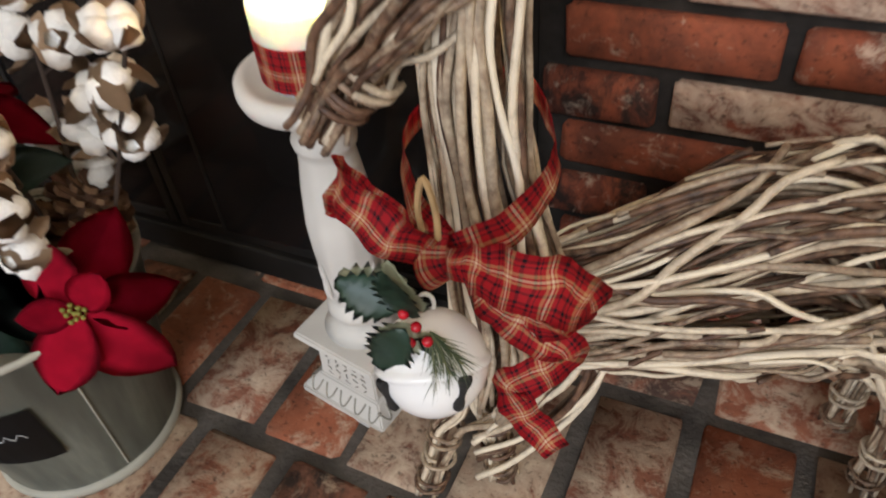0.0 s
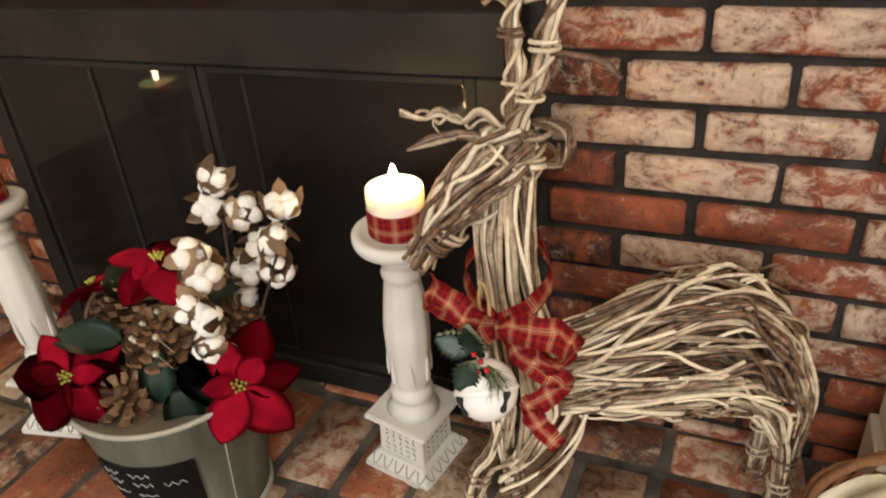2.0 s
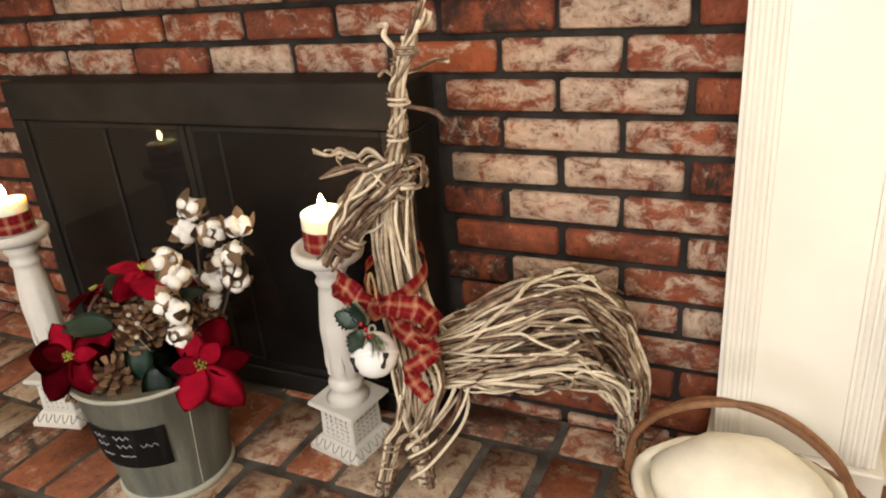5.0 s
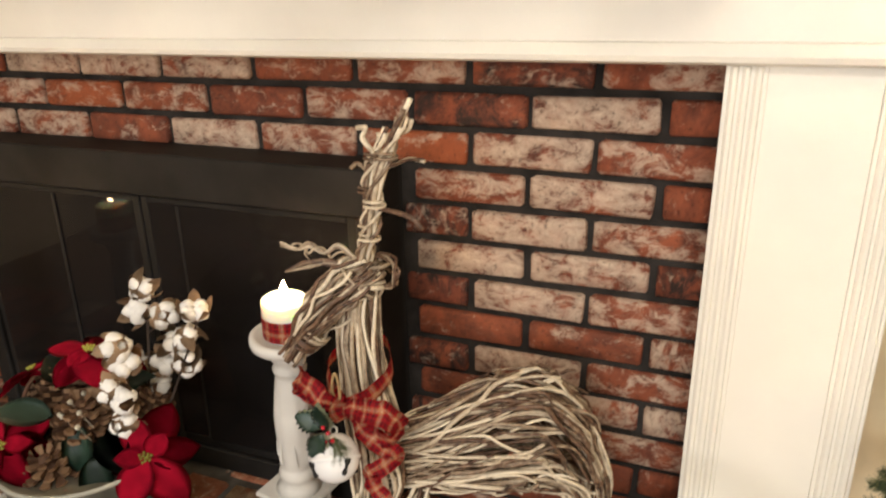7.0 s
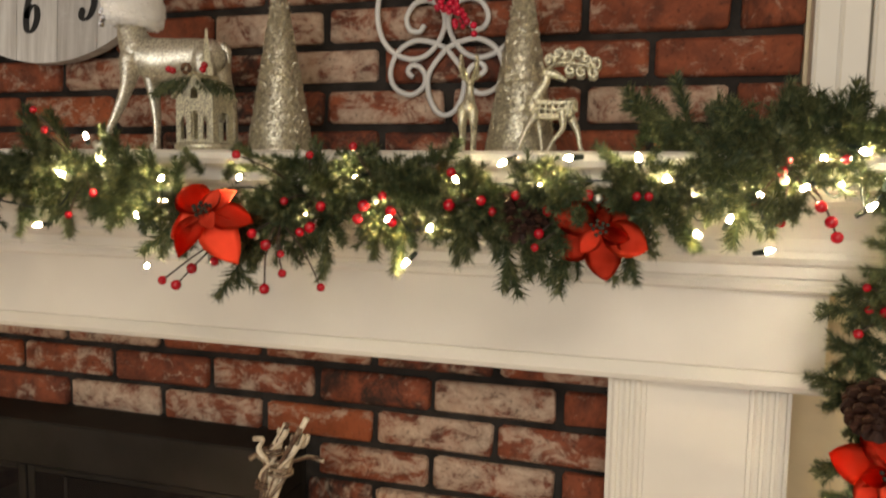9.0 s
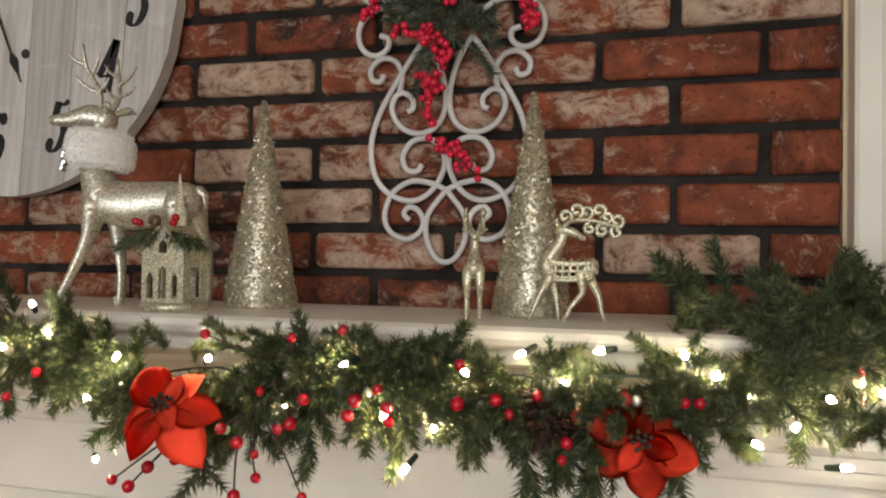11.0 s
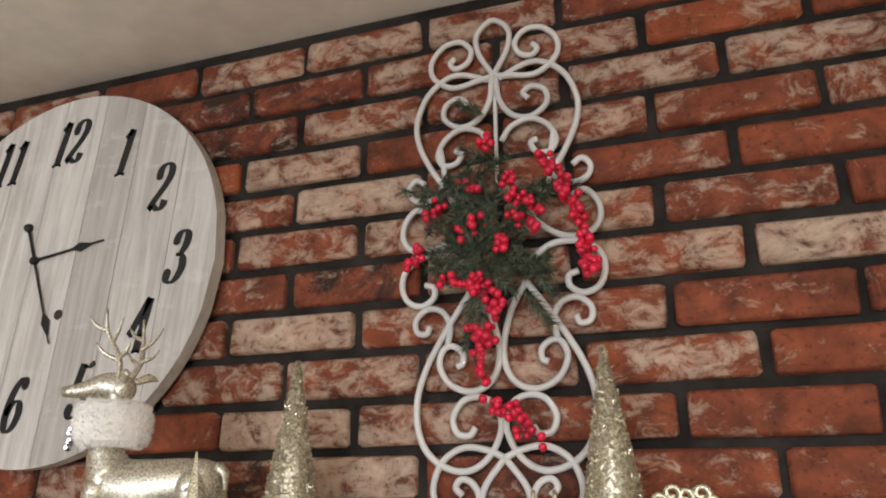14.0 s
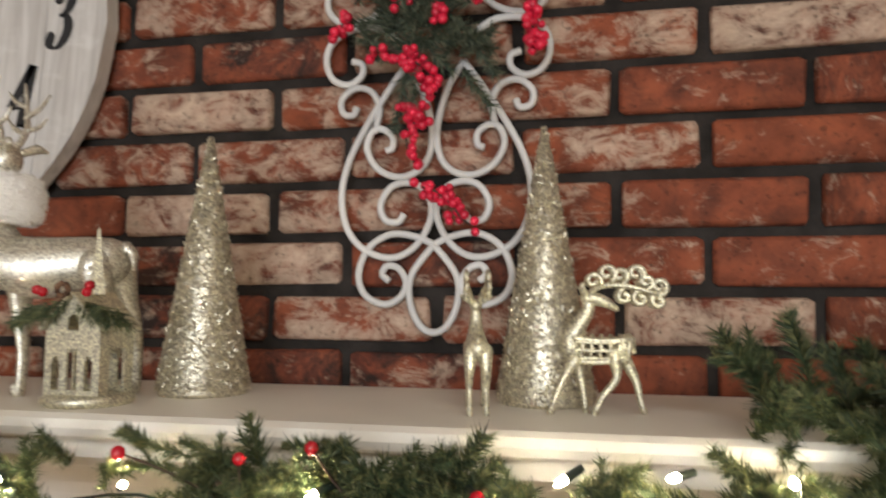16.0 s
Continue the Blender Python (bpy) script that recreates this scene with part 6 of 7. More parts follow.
def iron(pts, name="scroll_bar"):
    part(name, tube(B(), [V((p.x, p.y, p.z)) for p in pts], IR, 8), M_IRON, scroll, smooth=True)


def bar(pts, steps=7):
    return smooth_path([(x, 0, z) for x, z in pts], steps)


# The two end loops.
iron(bar([(0.0, 0.290), (-0.022, 0.332), (-0.024, 0.366), (0.0, 0.387), (0.024, 0.366), (0.022, 0.332), (0.0, 0.290)]))
iron(bar([(0.0, -0.256), (-0.027, -0.292), (-0.029, -0.325), (-0.017, -0.352), (0.0, -0.361), (0.017, -0.352), (0.029, -0.325), (0.027, -0.292), (0.0, -0.256)]))
for s in (1, -1):
    for run in (
        # upper half: crown ring, side bow, inner curl and the curls beside it
        [(0.0, 0.290), (0.026, 0.285), (0.064, 0.281), (0.094, 0.304), (0.096, 0.334), (0.076, 0.357), (0.050, 0.359), (0.034, 0.340), (0.040, 0.320), (0.058, 0.313), (0.067, 0.323), (0.060, 0.332)],
        [(0.008, 0.283), (0.046, 0.300), (0.074, 0.298), (0.104, 0.273), (0.120, 0.230), (0.116, 0.192), (0.098, 0.152), (0.078, 0.120), (0.062, 0.090)],
        [(0.003, 0.288), (0.007, 0.250), (0.024, 0.221), (0.052, 0.212), (0.076, 0.229), (0.075, 0.251), (0.056, 0.261), (0.043, 0.252), (0.051, 0.242)],
        [(0.009, 0.180), (0.024, 0.201), (0.052, 0.209), (0.076, 0.195), (0.087, 0.171), (0.078, 0.154), (0.059, 0.155), (0.051, 0.170), (0.061, 0.175)],
        [(0.084, 0.184), (0.080, 0.160), (0.077, 0.132), (0.087, 0.109), (0.107, 0.101), (0.126, 0.108), (0.131, 0.124), (0.120, 0.136), (0.107, 0.128)],
        [(0.043, 0.072), (0.051, 0.056), (0.073, 0.035), (0.098, 0.025), (0.124, 0.028), (0.139, 0.046), (0.137, 0.070), (0.121, 0.089), (0.104, 0.082), (0.108, 0.068)],
        # lower half: lobe, small curl, long side bow, the drop with its curl, and the ring of the foot
        [(0.046, -0.002), (0.060, 0.010), (0.079, 0.018), (0.112, 0.016), (0.134, 0.000), (0.140, -0.024), (0.131, -0.046), (0.111, -0.054), (0.094, -0.044), (0.093, -0.029), (0.106, -0.024)],
        [(0.074, -0.112), (0.070, -0.085), (0.081, -0.064), (0.102, -0.059), (0.119, -0.073), (0.117, -0.090), (0.104, -0.093), (0.099, -0.083)],
        [(0.036, -0.032), (0.063, -0.071), (0.090, -0.114), (0.107, -0.148), (0.116, -0.180), (0.116, -0.212), (0.107, -0.240), (0.089, -0.260), (0.062, -0.271), (0.038, -0.268), (0.017, -0.251), (0.004, -0.224), (0.005, -0.202), (0.015, -0.187), (0.033, -0.180), (0.054, -0.185), (0.067, -0.206), (0.061, -0.225), (0.045, -0.228), (0.037, -0.218)],
        [(0.036, -0.032), (0.015, -0.068), (0.003, -0.116), (0.008, -0.151), (0.026, -0.169), (0.050, -0.172), (0.073, -0.160), (0.085, -0.137), (0.080, -0.117), (0.067, -0.112), (0.053, -0.122), (0.053, -0.136), (0.061, -0.140)],
        [(0.0, -0.256), (0.023, -0.246), (0.054, -0.243), (0.082, -0.260), (0.094, -0.292), (0.085, -0.317), (0.060, -0.328), (0.040, -0.318), (0.034, -0.301), (0.043, -0.285), (0.057, -0.281), (0.064, -0.291), (0.055, -0.300)],
    ):
        iron(bar([(s * x, z) for x, z in run], 5))
part("spine_bar", tube(B(), [(0, 0.004, 0.10), (0, 0.004, 0.29)], 0.003, 6), M_IRON, scroll)

# ---- pine and berry spray tied to the panel ----
spray = thing("pine_berry_spray", (0.109, -0.035, 1.730), "dusty green pine spray with clusters of coral red berries", "berry spray")
rr = random.Random(21)
for i in range(52):
    a = rr.uniform(0, math.tau)
    c = V((rr.gauss(0.0, 0.034), rr.uniform(-0.025, 0.0), rr.gauss(0.018, 0.066)))
    e = c + V((math.cos(a) * 0.055, rr.uniform(-0.04, 0.0), math.sin(a) * 0.055 - 0.012))
    bm = B()
    tube(bm, [c, e], 0.0012, 4)
    needles(bm, c, e, 110, 0.026, 0.0009, 0.8, rr)
    part("pine_sprig", bm, M_PINE_DARK, spray)
for c, e in (((-0.05, 0, 0.07), (-0.125, 0.004, 0.085)), ((-0.02, 0, -0.08), (-0.035, 0, -0.15)), ((0.05, 0, -0.04), (0.085, -0.005, -0.06))):
    bm = B()
    tube(bm, [c, e], 0.0012, 4)
    needles(bm, c, e, 130, 0.026, 0.0009, 0.8, rr)
    part("pine_sprig", bm, M_PINE_DARK, spray)
STRINGS = ([(0.081, 0.091), (0.103, 0.060), (0.125, 0.010), (0.132, -0.040), (0.140, -0.072)], [(0.02, 0.135), (0.008, 0.115)], [(0.075, 0.02), (0.045, 0.035)], [(-0.008, 0.062), (-0.028, 0.066)],
           [(0.035, 0.065), (0.048, 0.040)], [(-0.05, 0.035), (-0.075, 0.015)], [(0.0, 0.010), (-0.028, -0.008)], [(0.045, 0.005), (0.078, -0.008)], [(-0.055, -0.060), (-0.022, -0.066), (0.005, -0.085)],
           [(0.012, -0.088), (0.022, -0.120)], [(-0.012, -0.138), (0.008, -0.142), (-0.012, -0.165), (0.002, -0.205)], [(0.008, -0.225), (0.026, -0.232), (0.042, -0.246), (0.052, -0.260), (0.064, -0.270)], [(-0.095, -0.045), (-0.085, -0.02)], [(0.022, -0.02), (0.028, -0.035)])
bm = B()
ball(bm, (0, 0, 0), 0.0054, 6)
BERRY = mesh_of("berry", bm, M_SPRAYBERRY, True)
for line in STRINGS:
    c = smooth_path([(x, -0.042 + 0.01 * rr.random(), z) for x, z in line], 8)
    part("berry_twig", tube(B(), c, 0.0012, 5), M_STEM, spray)
    ln = sum((a - b).length for a, b in zip(c, c[1:]))
    for i in range(max(10, int(ln / 0.0022))):
        p = c[min(len(c) - 1, int(rr.random() * len(c)))] + V((rr.uniform(-1, 1), rr.uniform(-1, 1), rr.uniform(-1, 1))) * 0.0095
        ob = new("berry", BERRY)
        ob.parent, ob.location = spray, p
        ob.scale = (rr.uniform(0.8, 1.15),) * 3


# ---- garland on the mantel ----
rr = random.Random(31)


def sprig_mesh(seed, length, count, needle):
    """A bent pine tip along +z with needles all round and two side tips."""
    r = random.Random(seed)
    bm = B()
    bend = V((r.uniform(-0.25, 0.25), r.uniform(-0.25, 0.25), 0)) * length
    pts = [V((0, 0, 0)), V((0, 0, length * 0.5)) + bend * 0.25, V((0, 0, length)) + bend]
    tube(bm, smooth_path(pts, 3), 0.0013, 4)
    for a, b in zip(pts, pts[1:]):
        needles(bm, a, b, count // 2, needle, 0.00105, 0.95, r)
    for k in range(2):
        a = pts[1]
        b = a + V((r.uniform(-1, 1), r.uniform(-1, 1), 0.9)).normalized() * length * 0.45
        tube(bm, [a, b], 0.001, 4)
        needles(bm, a, b, count // 4, needle * 0.85, 0.00105, 0.9, r)
    return mesh_of("pine_sprig", bm, M_PINE)


SPRIGS = [sprig_mesh(s, 0.082, 250, 0.025) for s in range(7)]


def sprig(parent, at, direction, scale=1.0):
    ob = new("pine_sprig", SPRIGS[rr.randrange(7)])
    ob.parent = parent
    q = V((0, 0, 1)).rotation_difference(V(direction).normalized()).to_matrix().to_4x4()
    ob.matrix_local = Matrix.Translation(at) @ q @ Matrix.Rotation(rr.uniform(0, 6.28), 4, "Z") @ Matrix.Scale(scale, 4)
    return ob


garland = thing("pine_garland", (0.008, 0, 0.008), "artificial green pine garland draped along the mantel edge", "garland")
line = smooth_path([(-2.30, -0.30, 1.20), (-2.0, -0.315, 1.20), (-1.6, -0.315, 1.19), (-1.2, -0.315, 1.20), (-0.8, -0.315, 1.18), (-0.52, -0.315, 1.20), (-0.38, -0.315, 1.225), (-0.27, -0.315, 1.232), (-0.19, -0.318, 1.195), (-0.08, -0.318, 1.175),
                    (0.02, -0.318, 1.195), (0.10, -0.315, 1.212), (0.18, -0.315, 1.205), (0.27, -0.318, 1.195), (0.36, -0.318, 1.185), (0.45, -0.31, 1.225), (0.54, -0.29, 1.255), (0.63, -0.27, 1.275), (0.73, -0.25, 1.262)], 8)
part("stem", tube(B(), line, 0.004, 6), M_WIRE, garland)
step = 0
for i, p in enumerate(line[:-1]):
    d = (line[i + 1] - p).normalized()
    far = p.x < -0.75
    for k in range(3 if far else 4):
        a = rr.uniform(0, math.tau)
        out = V((0, -abs(math.cos(a)) * 0.75 - 0.05, math.sin(a)))
        if out.z > 0.3:
            out.z *= 0.55
        dirn = out * rr.uniform(0.5, 1.0) + d * rr.uniform(-1.0, 1.0)
        if -0.5 < p.x < 0.42 and dirn.z > 0.4:
            dirn.z = 0.4
        sprig(garland, p + V((0, -0.004, rr.uniform(-0.015, 0.015))), dirn, rr.uniform(0.6, 0.85))
for i in range(24):
    x = rr.uniform(-0.14, 0.66)
    sprig(garland, (x, -0.325 + rr.uniform(-0.012, 0.012), 1.236 + rr.uniform(-0.012, 0.012)), (rr.uniform(-0.9, 0.9), -0.35 - 0.4 * rr.random(), rr.uniform(-0.1, 0.48)), rr.uniform(0.5, 0.75))
for i in range(18):
    sprig(garland, (rr.uniform(0.12, 0.60), -0.345, 1.205 + rr.uniform(-0.012, 0.016)), (rr.uniform(-0.8, 0.8), -0.7, rr.uniform(-0.2, 0.6)), rr.uniform(0.5, 0.72))
# Longer tips that hang below and stand above.
for at, d, s in (((-0.06, -0.33, 1.15), (-0.05, -0.2, -1), 0.95), ((0.05, -0.33, 1.18), (0.15, -0.2, -1), 0.9), ((0.27, -0.33, 1.18), (0.15, -0.25, -1), 1.0), ((0.345, -0.33, 1.18), (0.05, -0.25, -1), 0.95), ((0.405, -0.33, 1.18), (0.15, -0.2, -1), 0.75),
                 ((0.525, -0.31, 1.23), (0.1, -0.25, -1), 0.85), ((0.16, -0.33, 1.18), (-0.3, -0.25, -0.9), 0.8), ((0.22, -0.33, 1.20), (0.3, -0.3, -0.8), 0.8), ((-0.33, -0.33, 1.21), (-0.2, -0.2, -0.9), 0.8), ((-0.15, -0.33, 1.18), (-0.5, -0.25, -0.7), 0.9)):
    sprig(garland, at, d, s)
for i in range(34):
    x = 0.40 + 0.30 * rr.random() ** 0.8
    top = 1.272 + 0.012 * (x > 0.5)
    sprig(garland, (x, rr.uniform(-0.29, -0.10), top - 0.01), (rr.uniform(-0.8, 0.6), rr.uniform(-0.5, 0.2), rr.uniform(-0.1, 0.5)), rr.uniform(0.65, 0.9))
for at, d, s in (((0.455, -0.20, 1.275), (-0.6, -0.1, 0.65), 1.0), ((0.44, -0.21, 1.275), (-0.35, -0.05, 0.9), 0.95), ((0.475, -0.20, 1.28), (-0.1, 0.0, 1.0), 0.95), ((0.46, -0.19, 1.275), (-0.3, 0.0, 0.7), 0.75), ((0.57, -0.20, 1.285), (0.05, 0.05, 1), 0.8), ((0.55, -0.18, 1.28), (-0.5, 0, 0.6), 0.75), ((0.64, -0.2, 1.285), (0.25, -0.1, 0.9), 0.8), ((0.61, -0.16, 1.285), (0.1, 0, 1), 0.75), ((0.68, -0.2, 1.285), (0.3, -0.1, 0.7), 0.8), ((-0.42, -0.28, 1.25), (-0.2, 0.0, 1), 0.95), ((-0.37, -0.29, 1.26), (-0.3, 0, 0.9), 0.8)):
    sprig(garland, at, d, s)

# Garland that hangs down past the end of the mantel.
drop = thing("hanging_garland", (-0.011, 0, 0), "pine garland hanging down beside the white pilaster", "garland")
dl = smooth_path([(0.745, -0.24, 1.25), (0.735, -0.24, 1.17), (0.695, -0.22, 1.09), (0.705, -0.21, 0.98), (0.700, -0.20, 0.86), (0.71, -0.20, 0.74), (0.70, -0.19, 0.60), (0.715, -0.19, 0.46), (0.71, -0.19, 0.36)], 7)
part("stem", tube(B(), dl, 0.004, 6), M_WIRE, drop)
for p in dl:
    for k in range(3):
        sprig(drop, p, (rr.uniform(-1, 1), rr.uniform(-1, 0.15), rr.uniform(-0.9, 0.4)), rr.uniform(0.55, 0.8))

# ---- berries, gold buds, cones and poinsettias in the garland ----
bm = B()
ball(bm, (0, 0, 0), 0.0062, 7)
GBERRY = mesh_of("berry", bm, M_BERRY, True)
bm = B()
ball(bm, (0, 0, 0), 0.0052, 6)
BUD = mesh_of("bud", bm, M_GOLDLEAF, True)


def berry_pick(tips, root):
    ob = thing("berry_pick", root, "red berries on thin brown twigs in the garland", "berries", "berry picks")
    root = V(root)
    for p in tips:
        e = V(p) - root
        part("twig", tube(B(), smooth_path([(0, 0, 0), e * 0.5 + V((rr.uniform(-0.006, 0.006), -0.006, 0.006)), e], 4), 0.0011, 4), M_STEM, ob)
        b = new("berry", GBERRY)
        b.parent, b.location = ob, e
        b.scale = (rr.uniform(0.75, 1.1),) * 3
    for k in range(1):
        e = V((rr.uniform(-0.03, 0.03), -0.03, rr.uniform(-0.02, 0.03)))
        part("twig", tube(B(), [(0, 0, 0), e], 0.001, 4), M_STEM, ob)
        b = new("gold_bud", BUD)
        b.parent, b.location, b["label"] = ob, e, "small gold bud"


Y = -0.375
berry_pick([(-0.335, Y, 1.318), (-0.318, Y, 1.292), (-0.245, Y, 1.212), (-0.285, Y, 1.183)], (-0.29, -0.33, 1.23))
berry_pick([(-0.145, Y, 1.105), (-0.125, Y, 1.100), (-0.102, Y, 1.122), (-0.046, Y, 1.140), (-0.07, Y, 1.132)], (-0.055, -0.335, 1.17))
berry_pick([(-0.002, Y, 1.102), (0.022, Y, 1.122), (0.020, Y, 1.145), (0.0, Y, 1.155), (-0.018, Y, 1.168), (0.072, Y, 1.108)], (0.0, -0.335, 1.18))
berry_pick([(-0.038, Y, 1.262), (0.058, Y, 1.262), (0.025, Y, 1.208), (0.072, Y, 1.203), (0.045, Y, 1.172), (0.058, Y, 1.178)], (0.04, -0.33, 1.21))
berry_pick([(0.112, Y, 1.272), (0.125, Y, 1.205), (0.148, Y, 1.217), (0.158, Y, 1.200), (0.160, Y, 1.187), (0.118, Y, 1.190)], (0.14, -0.33, 1.21))
berry_pick([(0.228, Y, 1.244), (0.226, Y, 1.208), (0.262, Y, 1.214), (0.275, Y, 1.202), (0.300, Y, 1.220), (0.335, Y, 1.205)], (0.27, -0.33, 1.21))
berry_pick([(0.376, Y, 1.222), (0.425, Y, 1.222), (0.437, Y, 1.222), (0.322, Y, 1.165), (0.326, Y, 1.180)], (0.37, -0.33, 1.20))
berry_pick([(0.572, -0.33, 1.262), (0.566, -0.34, 1.250), (0.542, -0.35, 1.218), (0.602, -0.35, 1.215), (0.566, -0.35, 1.198), (0.624, -0.34, 1.262), (0.612, -0.35, 1.200), (0.618, -0.35, 1.185)], (0.58, -0.30, 1.25))
berry_pick([(0.672, -0.26, 1.125), (0.690, -0.27, 1.100), (0.664, -0.27, 1.075), (0.676, -0.26, 1.10)], (0.715, -0.22, 1.10))
berry_pick([(0.70, -0.25, 0.93), (0.69, -0.25, 0.78), (0.71, -0.25, 0.66), (0.70, -0.25, 0.55)], (0.725, -0.2, 0.80))
for x in (-0.6, -0.85, -1.1, -1.4, -1.7):
    berry_pick([(x + rr.uniform(-0.08, 0.08), -0.37, 1.2 + rr.uniform(-0.06, 0.07)) for k in range(6)], (x, -0.33, 1.20))

FELT = "orange-red felt poinsettia with dark centre in the garland"
poinsettia((-0.062, -0.402, 1.190), (0.05, -0.80, 0.60), 0.96, PETALS2, M_BLACKSTAMEN, FELT, "poinsettias in the garland", 6, 0.4)
poinsettia((0.388, -0.372, 1.186), (0.15, -0.95, 0.25), 0.82, PETALS2, M_BLACKSTAMEN, FELT, "poinsettias in the garland", 6, 1.0)
poinsettia((0.703, -0.285, 0.925), (-0.2, -0.95, 0.15), 1.05, PETALS2, M_BLACKSTAMEN, FELT, "poinsettias in the garland", 6, 0.2)
poinsettia((-0.72, -0.362, 1.17), (0.1, -0.95, 0.2), 1.05, PETALS2, M_BLACKSTAMEN, FELT, "poinsettias in the garland", 6, 0.6)
poinsettia((-1.30, -0.362, 1.18), (0.1, -0.95, 0.2), 1.05, PETALS2, M_BLACKSTAMEN, FELT, "poinsettias in the garland", 6, 0.9)
CONELABEL = "reddish-brown pinecone wired into the garland, darkened as in shade"
pinecone((0.300, -0.325, 1.215), (0.1, -0.75, -0.5), 0.62, CONELABEL, "pinecones in the garland", SHADED_CONES)
pinecone((0.690, -0.240, 1.01), (-0.1, -0.8, -0.4), 0.7, CONELABEL, "pinecones in the garland", SHADED_CONES)
pinecone((-0.95, -0.345, 1.20), (0.1, -0.75, -0.4), 0.66, CONELABEL, "pinecones in the garland", SHADED_CONES)

# ---- fairy lights ----
lights = thing("fairy_lights", (0, 0, 0), "string of warm white fairy lights on dark green wire", "fairy lights")
bulb_mesh = mesh_of("bulb", lathe(B(), [(0.0, 0.0), (0.0024, 0.001), (0.0030, 0.004), (0.0024, 0.008), (0.0008, 0.0115), (0.0, 0.012)], 8), M_BULB, True)
sock_mesh = mesh_of("socket", lathe(B(), [(0.0, -0.014), (0.0028, -0.013), (0.0034, 0.0), (0.0034, 0.002), (0.0, 0.002)], 8), M_WIRE, True)
SPOTS = [(-0.266, 1.286), (-0.244, 1.255), (-0.307, 1.236), (-0.154, 1.232), (-0.190, 1.185), (-0.177, 1.120), (-0.042, 1.236), (0.108, 1.236), (0.172, 1.140), (0.201, 1.182), (0.230, 1.236), (0.282, 1.255), (0.353, 1.261),
         (0.322, 1.231), (0.482, 1.222), (0.489, 1.182), (0.589, 1.233), (0.642, 1.270), (0.651, 1.216), (0.045, 1.19), (-0.150, 1.205), (0.150, 1.19), (0.520, 1.200), (0.548, 1.225), (0.622, 1.238), (0.665, 1.245), (0.560, 1.168), (0.425, 1.262), (0.605, 1.262), (0.455, 1.240)]
SPOTS += [(x + rr.uniform(-0.03, 0.03), 1.2 + rr.uniform(-0.06, 0.06)) for x in np.arange(-1.9, -0.35, 0.11)]
places = [V((x, -0.362 if x < 0.45 else -0.335, z)) for x, z in SPOTS]
places += [V((0.68 + rr.uniform(-0.02, 0.05), -0.25, z + rr.uniform(-0.03, 0.03))) for z in (0.99, 0.87, 0.76, 0.65, 0.55, 0.44)]
for p in places:
    d = V((rr.uniform(-0.7, 0.7), -0.6, rr.uniform(-0.6, 0.6))).normalized()
    q = V((0, 0, 1)).rotation_difference(d).to_matrix().to_4x4()
    s = new("socket", sock_mesh)
    s.parent, s.matrix_local = lights, Matrix.Translation(p - d * 0.006) @ q
    b = new("bulb", bulb_mesh)
    b.parent, b["label"] = s, "glowing clear bulb"
order = sorted(places[:-6], key=lambda p: p.x)
wire = []
for p in order:
    wire.append(V((p.x, p.y + 0.022, p.z * 0.5 + 1.21 * 0.5)))
part("wire", tube(B(), smooth_path(wire, 4), 0.0014, 5), M_WIRE, lights)
wire = [p + V((0.01, 0.02, 0)) for p in places[-6:]]
part("wire", tube(B(), smooth_path(wire, 5), 0.0014, 5), M_WIRE, lights)


# ---- bricks of the chimney and the hearth ----
PITCH, COURSE, BL, BH = 0.216, 0.068, 0.203, 0.055
TONES = {"r": (0.10, 0.40, 0.35), "o": (0.22, 0.2, 0.9), "m": (0.55, 0.45, 0.35), "p": (0.92, 0.55, 0.15), "d": (0.12, 0.98, 0.1)}
# Tones of the courses, brick by brick from the first one named.
LOWER = {2: (-5, "ppprmdm"), 1: (-5, "omrmdpr"), 0: (-5, "mrpmopm"), -1: (-1, "mpr"), -2: (-1, "dpm"), -3: (-1, "ppd"), -4: (-1, "dpm"),
         -5: (-1, "rrm"), -6: (-1, "dpm"), -7: (-1, "rmp"), -8: (-1, "dpm"), -9: (-1, "rrr"), -10: (-1, "mrr")}
UPPER = {19: (-2, "mmmrr"), 18: (-2, "dmmor"), 17: (-2, "dmmmm"), 16: (-2, "prmrm"), 15: (-2, "mpmrr"), 14: (-2, "mmmmr"), 13: (-2, "rdmmp"),
         12: (-2, "pmmrr"), 11: (-2, "mmmmr"), 10: (-2, "pmmrr"), 9: (-2, "dpdrr"), 8: (-2, "dmmpr"), 7: (-2, "dddrr"), 6: (-2, "rdmdr")}
rng = random.Random(7)


def worn_block(name, sx, sy, sz, seed, material, unevenness=0.0022):
    """A brick with rounded, chipped edges, centred, its face at -y."""
    r = random.Random(seed)
    bm = box(B(), -sx / 2, sx / 2, -sy / 2, sy / 2, -sz / 2, sz / 2, 0.0055, 1)
    for v in bm.verts:
        v.co += Vector((r.uniform(-unevenness, unevenness), r.uniform(-unevenness, unevenness) * 0.6, r.uniform(-unevenness, unevenness)))
    return mesh_of(name, bm, material, True)


DEPTH = 0.03
BLOCKS = [worn_block("brick", BL, DEPTH, BH, s, M_BRICK) for s in range(8)]


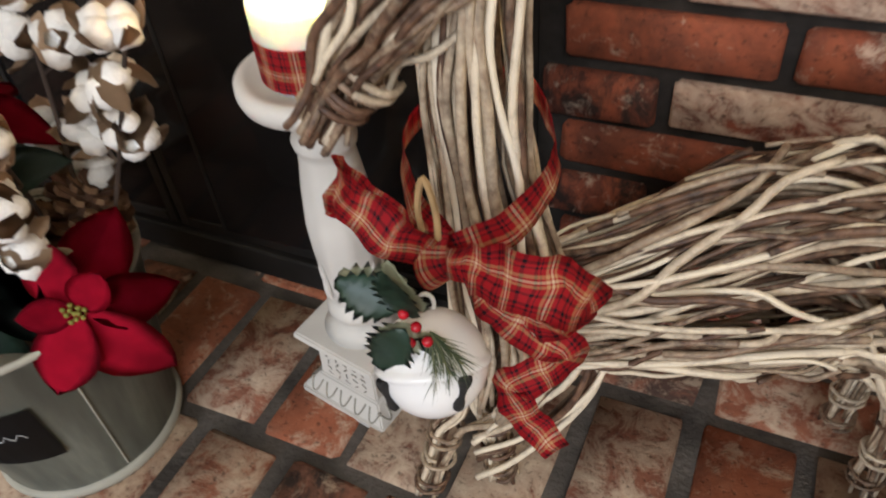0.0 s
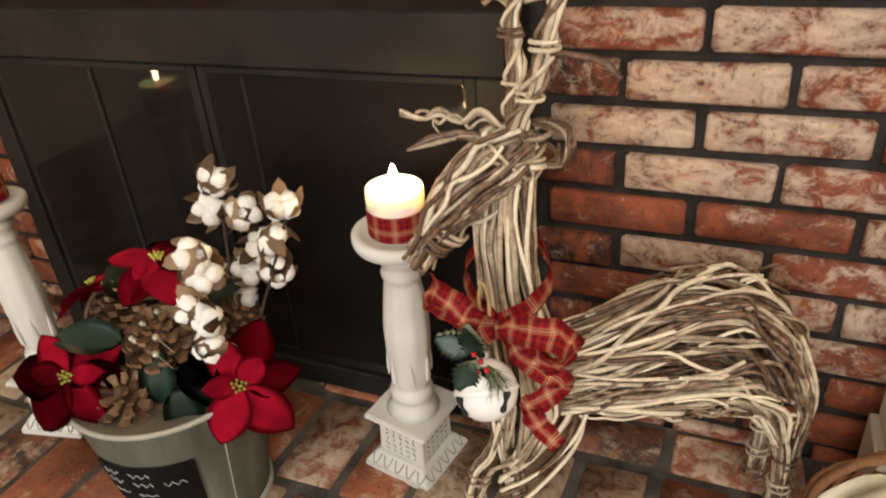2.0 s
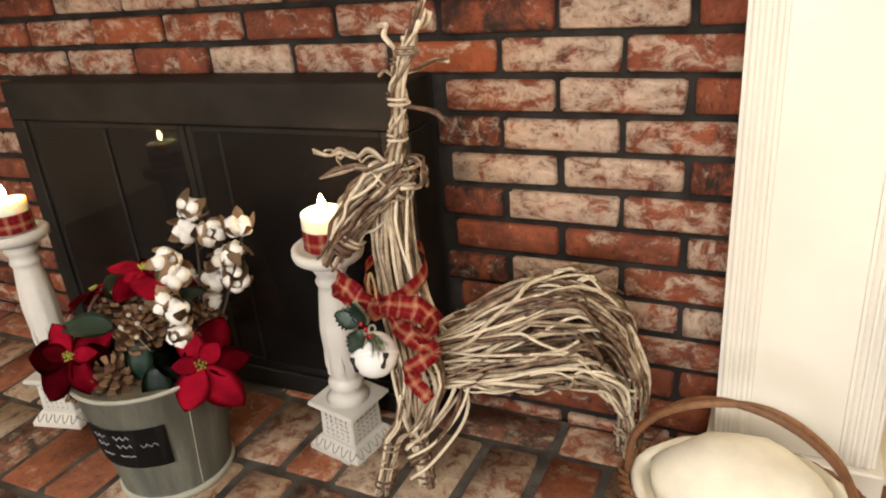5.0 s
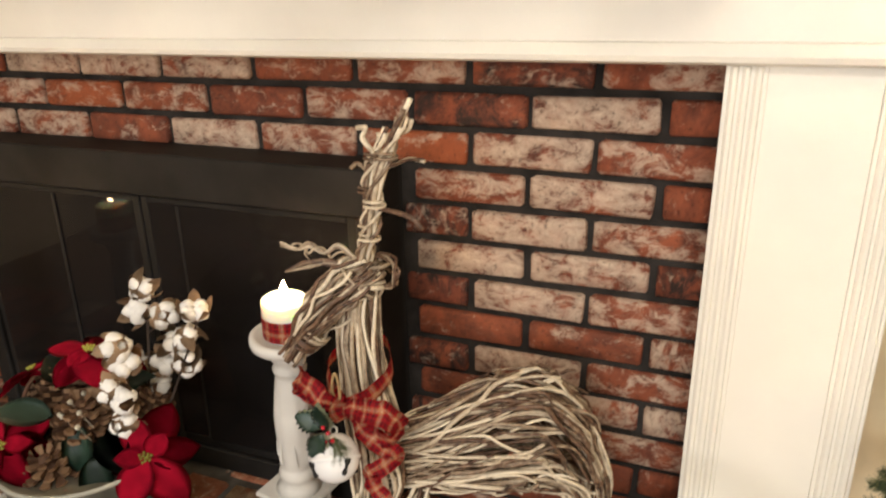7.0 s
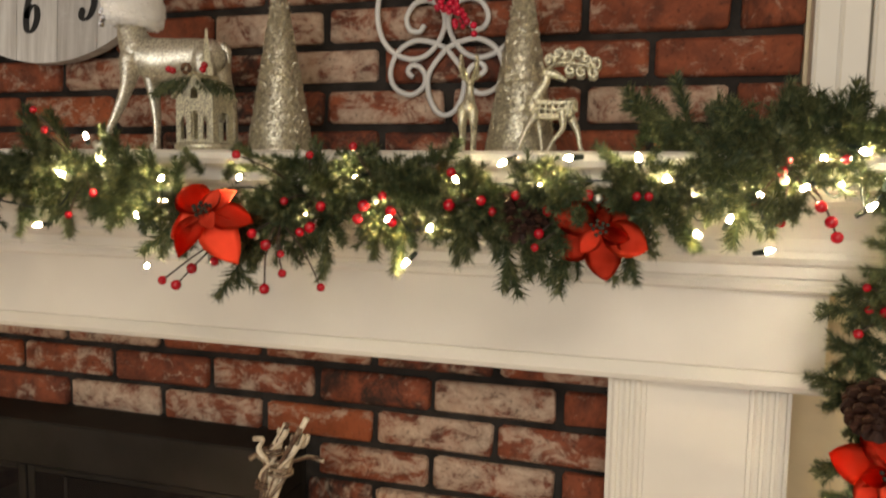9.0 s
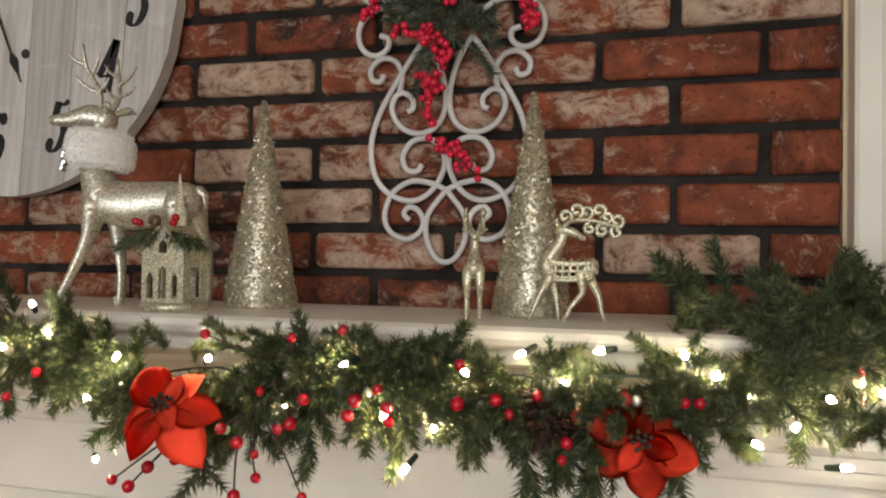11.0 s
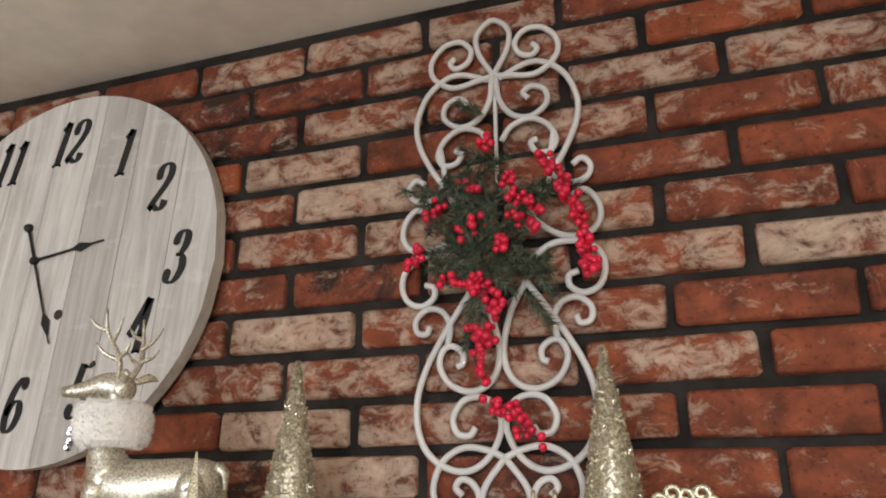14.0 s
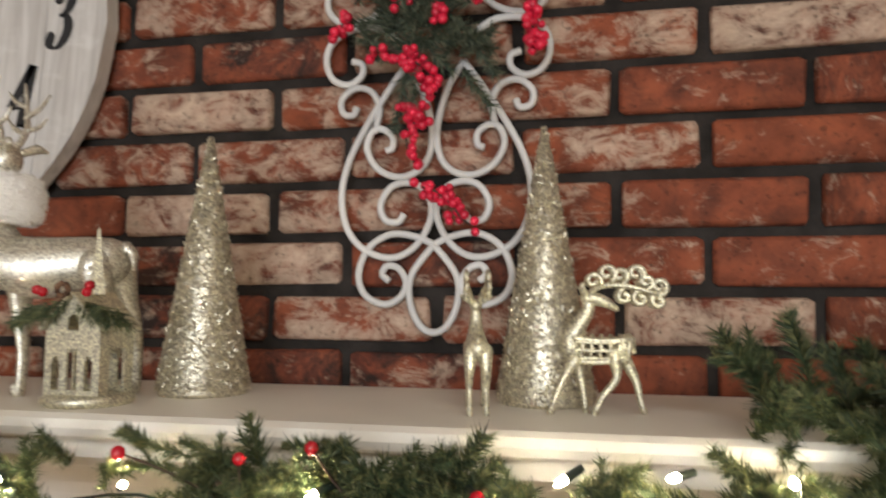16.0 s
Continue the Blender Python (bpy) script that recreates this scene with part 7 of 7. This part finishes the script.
def lay(parent, x0, x1, ztop, tone):
    """One brick on the chimney's face from x0 to x1."""
    ob = new("brick", BLOCKS[rng.randrange(8)])
    ob.parent = parent
    ob.location = ((x0 + x1) / 2 + rng.uniform(-0.0015, 0.0015), DEPTH / 2 + rng.uniform(-0.003, 0.003), ztop - BH / 2 + rng.uniform(-0.001, 0.001))
    ob.rotation_euler = (rng.uniform(-0.01, 0.01), rng.uniform(-0.006, 0.006), rng.uniform(-0.006, 0.006))
    ob.scale = ((x1 - x0) / BL, 1, 1)
    c = TONES[tone]
    ob.color = (*[min(1, max(0, v + rng.uniform(-0.12, 0.12))) for v in c], 1)


def course(k, off, spans, named):
    start, tones = named.get(k, (0, ""))
    for n in range(-12, 5):
        left = off + PITCH * n
        a, b = left, left + BL
        for s0, s1 in spans:
            x0, x1 = max(a, s0), min(b, s1)
            if x1 - x0 > 0.028:
                t = tones[n - start] if 0 <= n - start < len(tones) else rng.choice("rrrmmmpdo")
                lay(chimney, x0, x1, (0.83 if k < 7 else 0.838) + COURSE * k, t)


for k in range(-11, 3):
    spans = [(LPIL - 0.03, RPIL + 0.03)] if k >= 0 else [(LPIL - 0.03, FX0 - 0.008), (FX1 + 0.008, RPIL + 0.03)]
    course(k, 0.0 if k % 2 == 0 else 0.105, spans, LOWER)
for k in range(7, 20):
    course(k, 0.124 if k % 2 == 0 else 0.009, [(-1.99, 0.641)], UPPER)


# ---- bricks of the hearth ----
PAVERS = [worn_block("paver", 0.106, 0.203, 0.03, 40 + s, M_PAVER, 0.0042) for s in range(8)]
LONG = [worn_block("paver", 0.203, 0.098, 0.03, 60 + s, M_PAVER, 0.0042) for s in range(5)]
PTONE = {"r": (0.15, 0.25, 0.7), "m": (0.6, 0.3, 0.3), "p": (0.95, 0.3, 0.1), "d": (0.25, 0.9, 0.1)}


def pave(x, y, mesh, tone):
    ob = new("paver", mesh)
    ob.parent = hearth
    ob.location = (x, y, HZ - 0.0158 + rng.uniform(-0.002, 0.0006))
    ob.rotation_euler = (rng.uniform(-0.008, 0.008), rng.uniform(-0.01, 0.01), rng.uniform(-0.022, 0.022))
    ob.scale = (rng.uniform(0.93, 1.04), rng.uniform(0.95, 1.02), 1)
    c = PTONE[tone]
    ob.color = (*[min(1, max(0, v + rng.uniform(-0.15, 0.15))) for v in c], 1)


for n in range(-10, 5):
    pave(0.0 + 0.216 * n, -0.056, LONG[rng.randrange(5)], rng.choice("drmrd"))
for row, (y, off) in enumerate(((-0.222, -0.445), (-0.442, -0.386), (-0.662, -0.445))):
    for n in range(-15, 13):
        pave(off + 0.1205 * n, y, PAVERS[rng.randrange(8)], rng.choice("mmpprrd" if off + 0.12 * n < -0.2 else "mpppmr"))
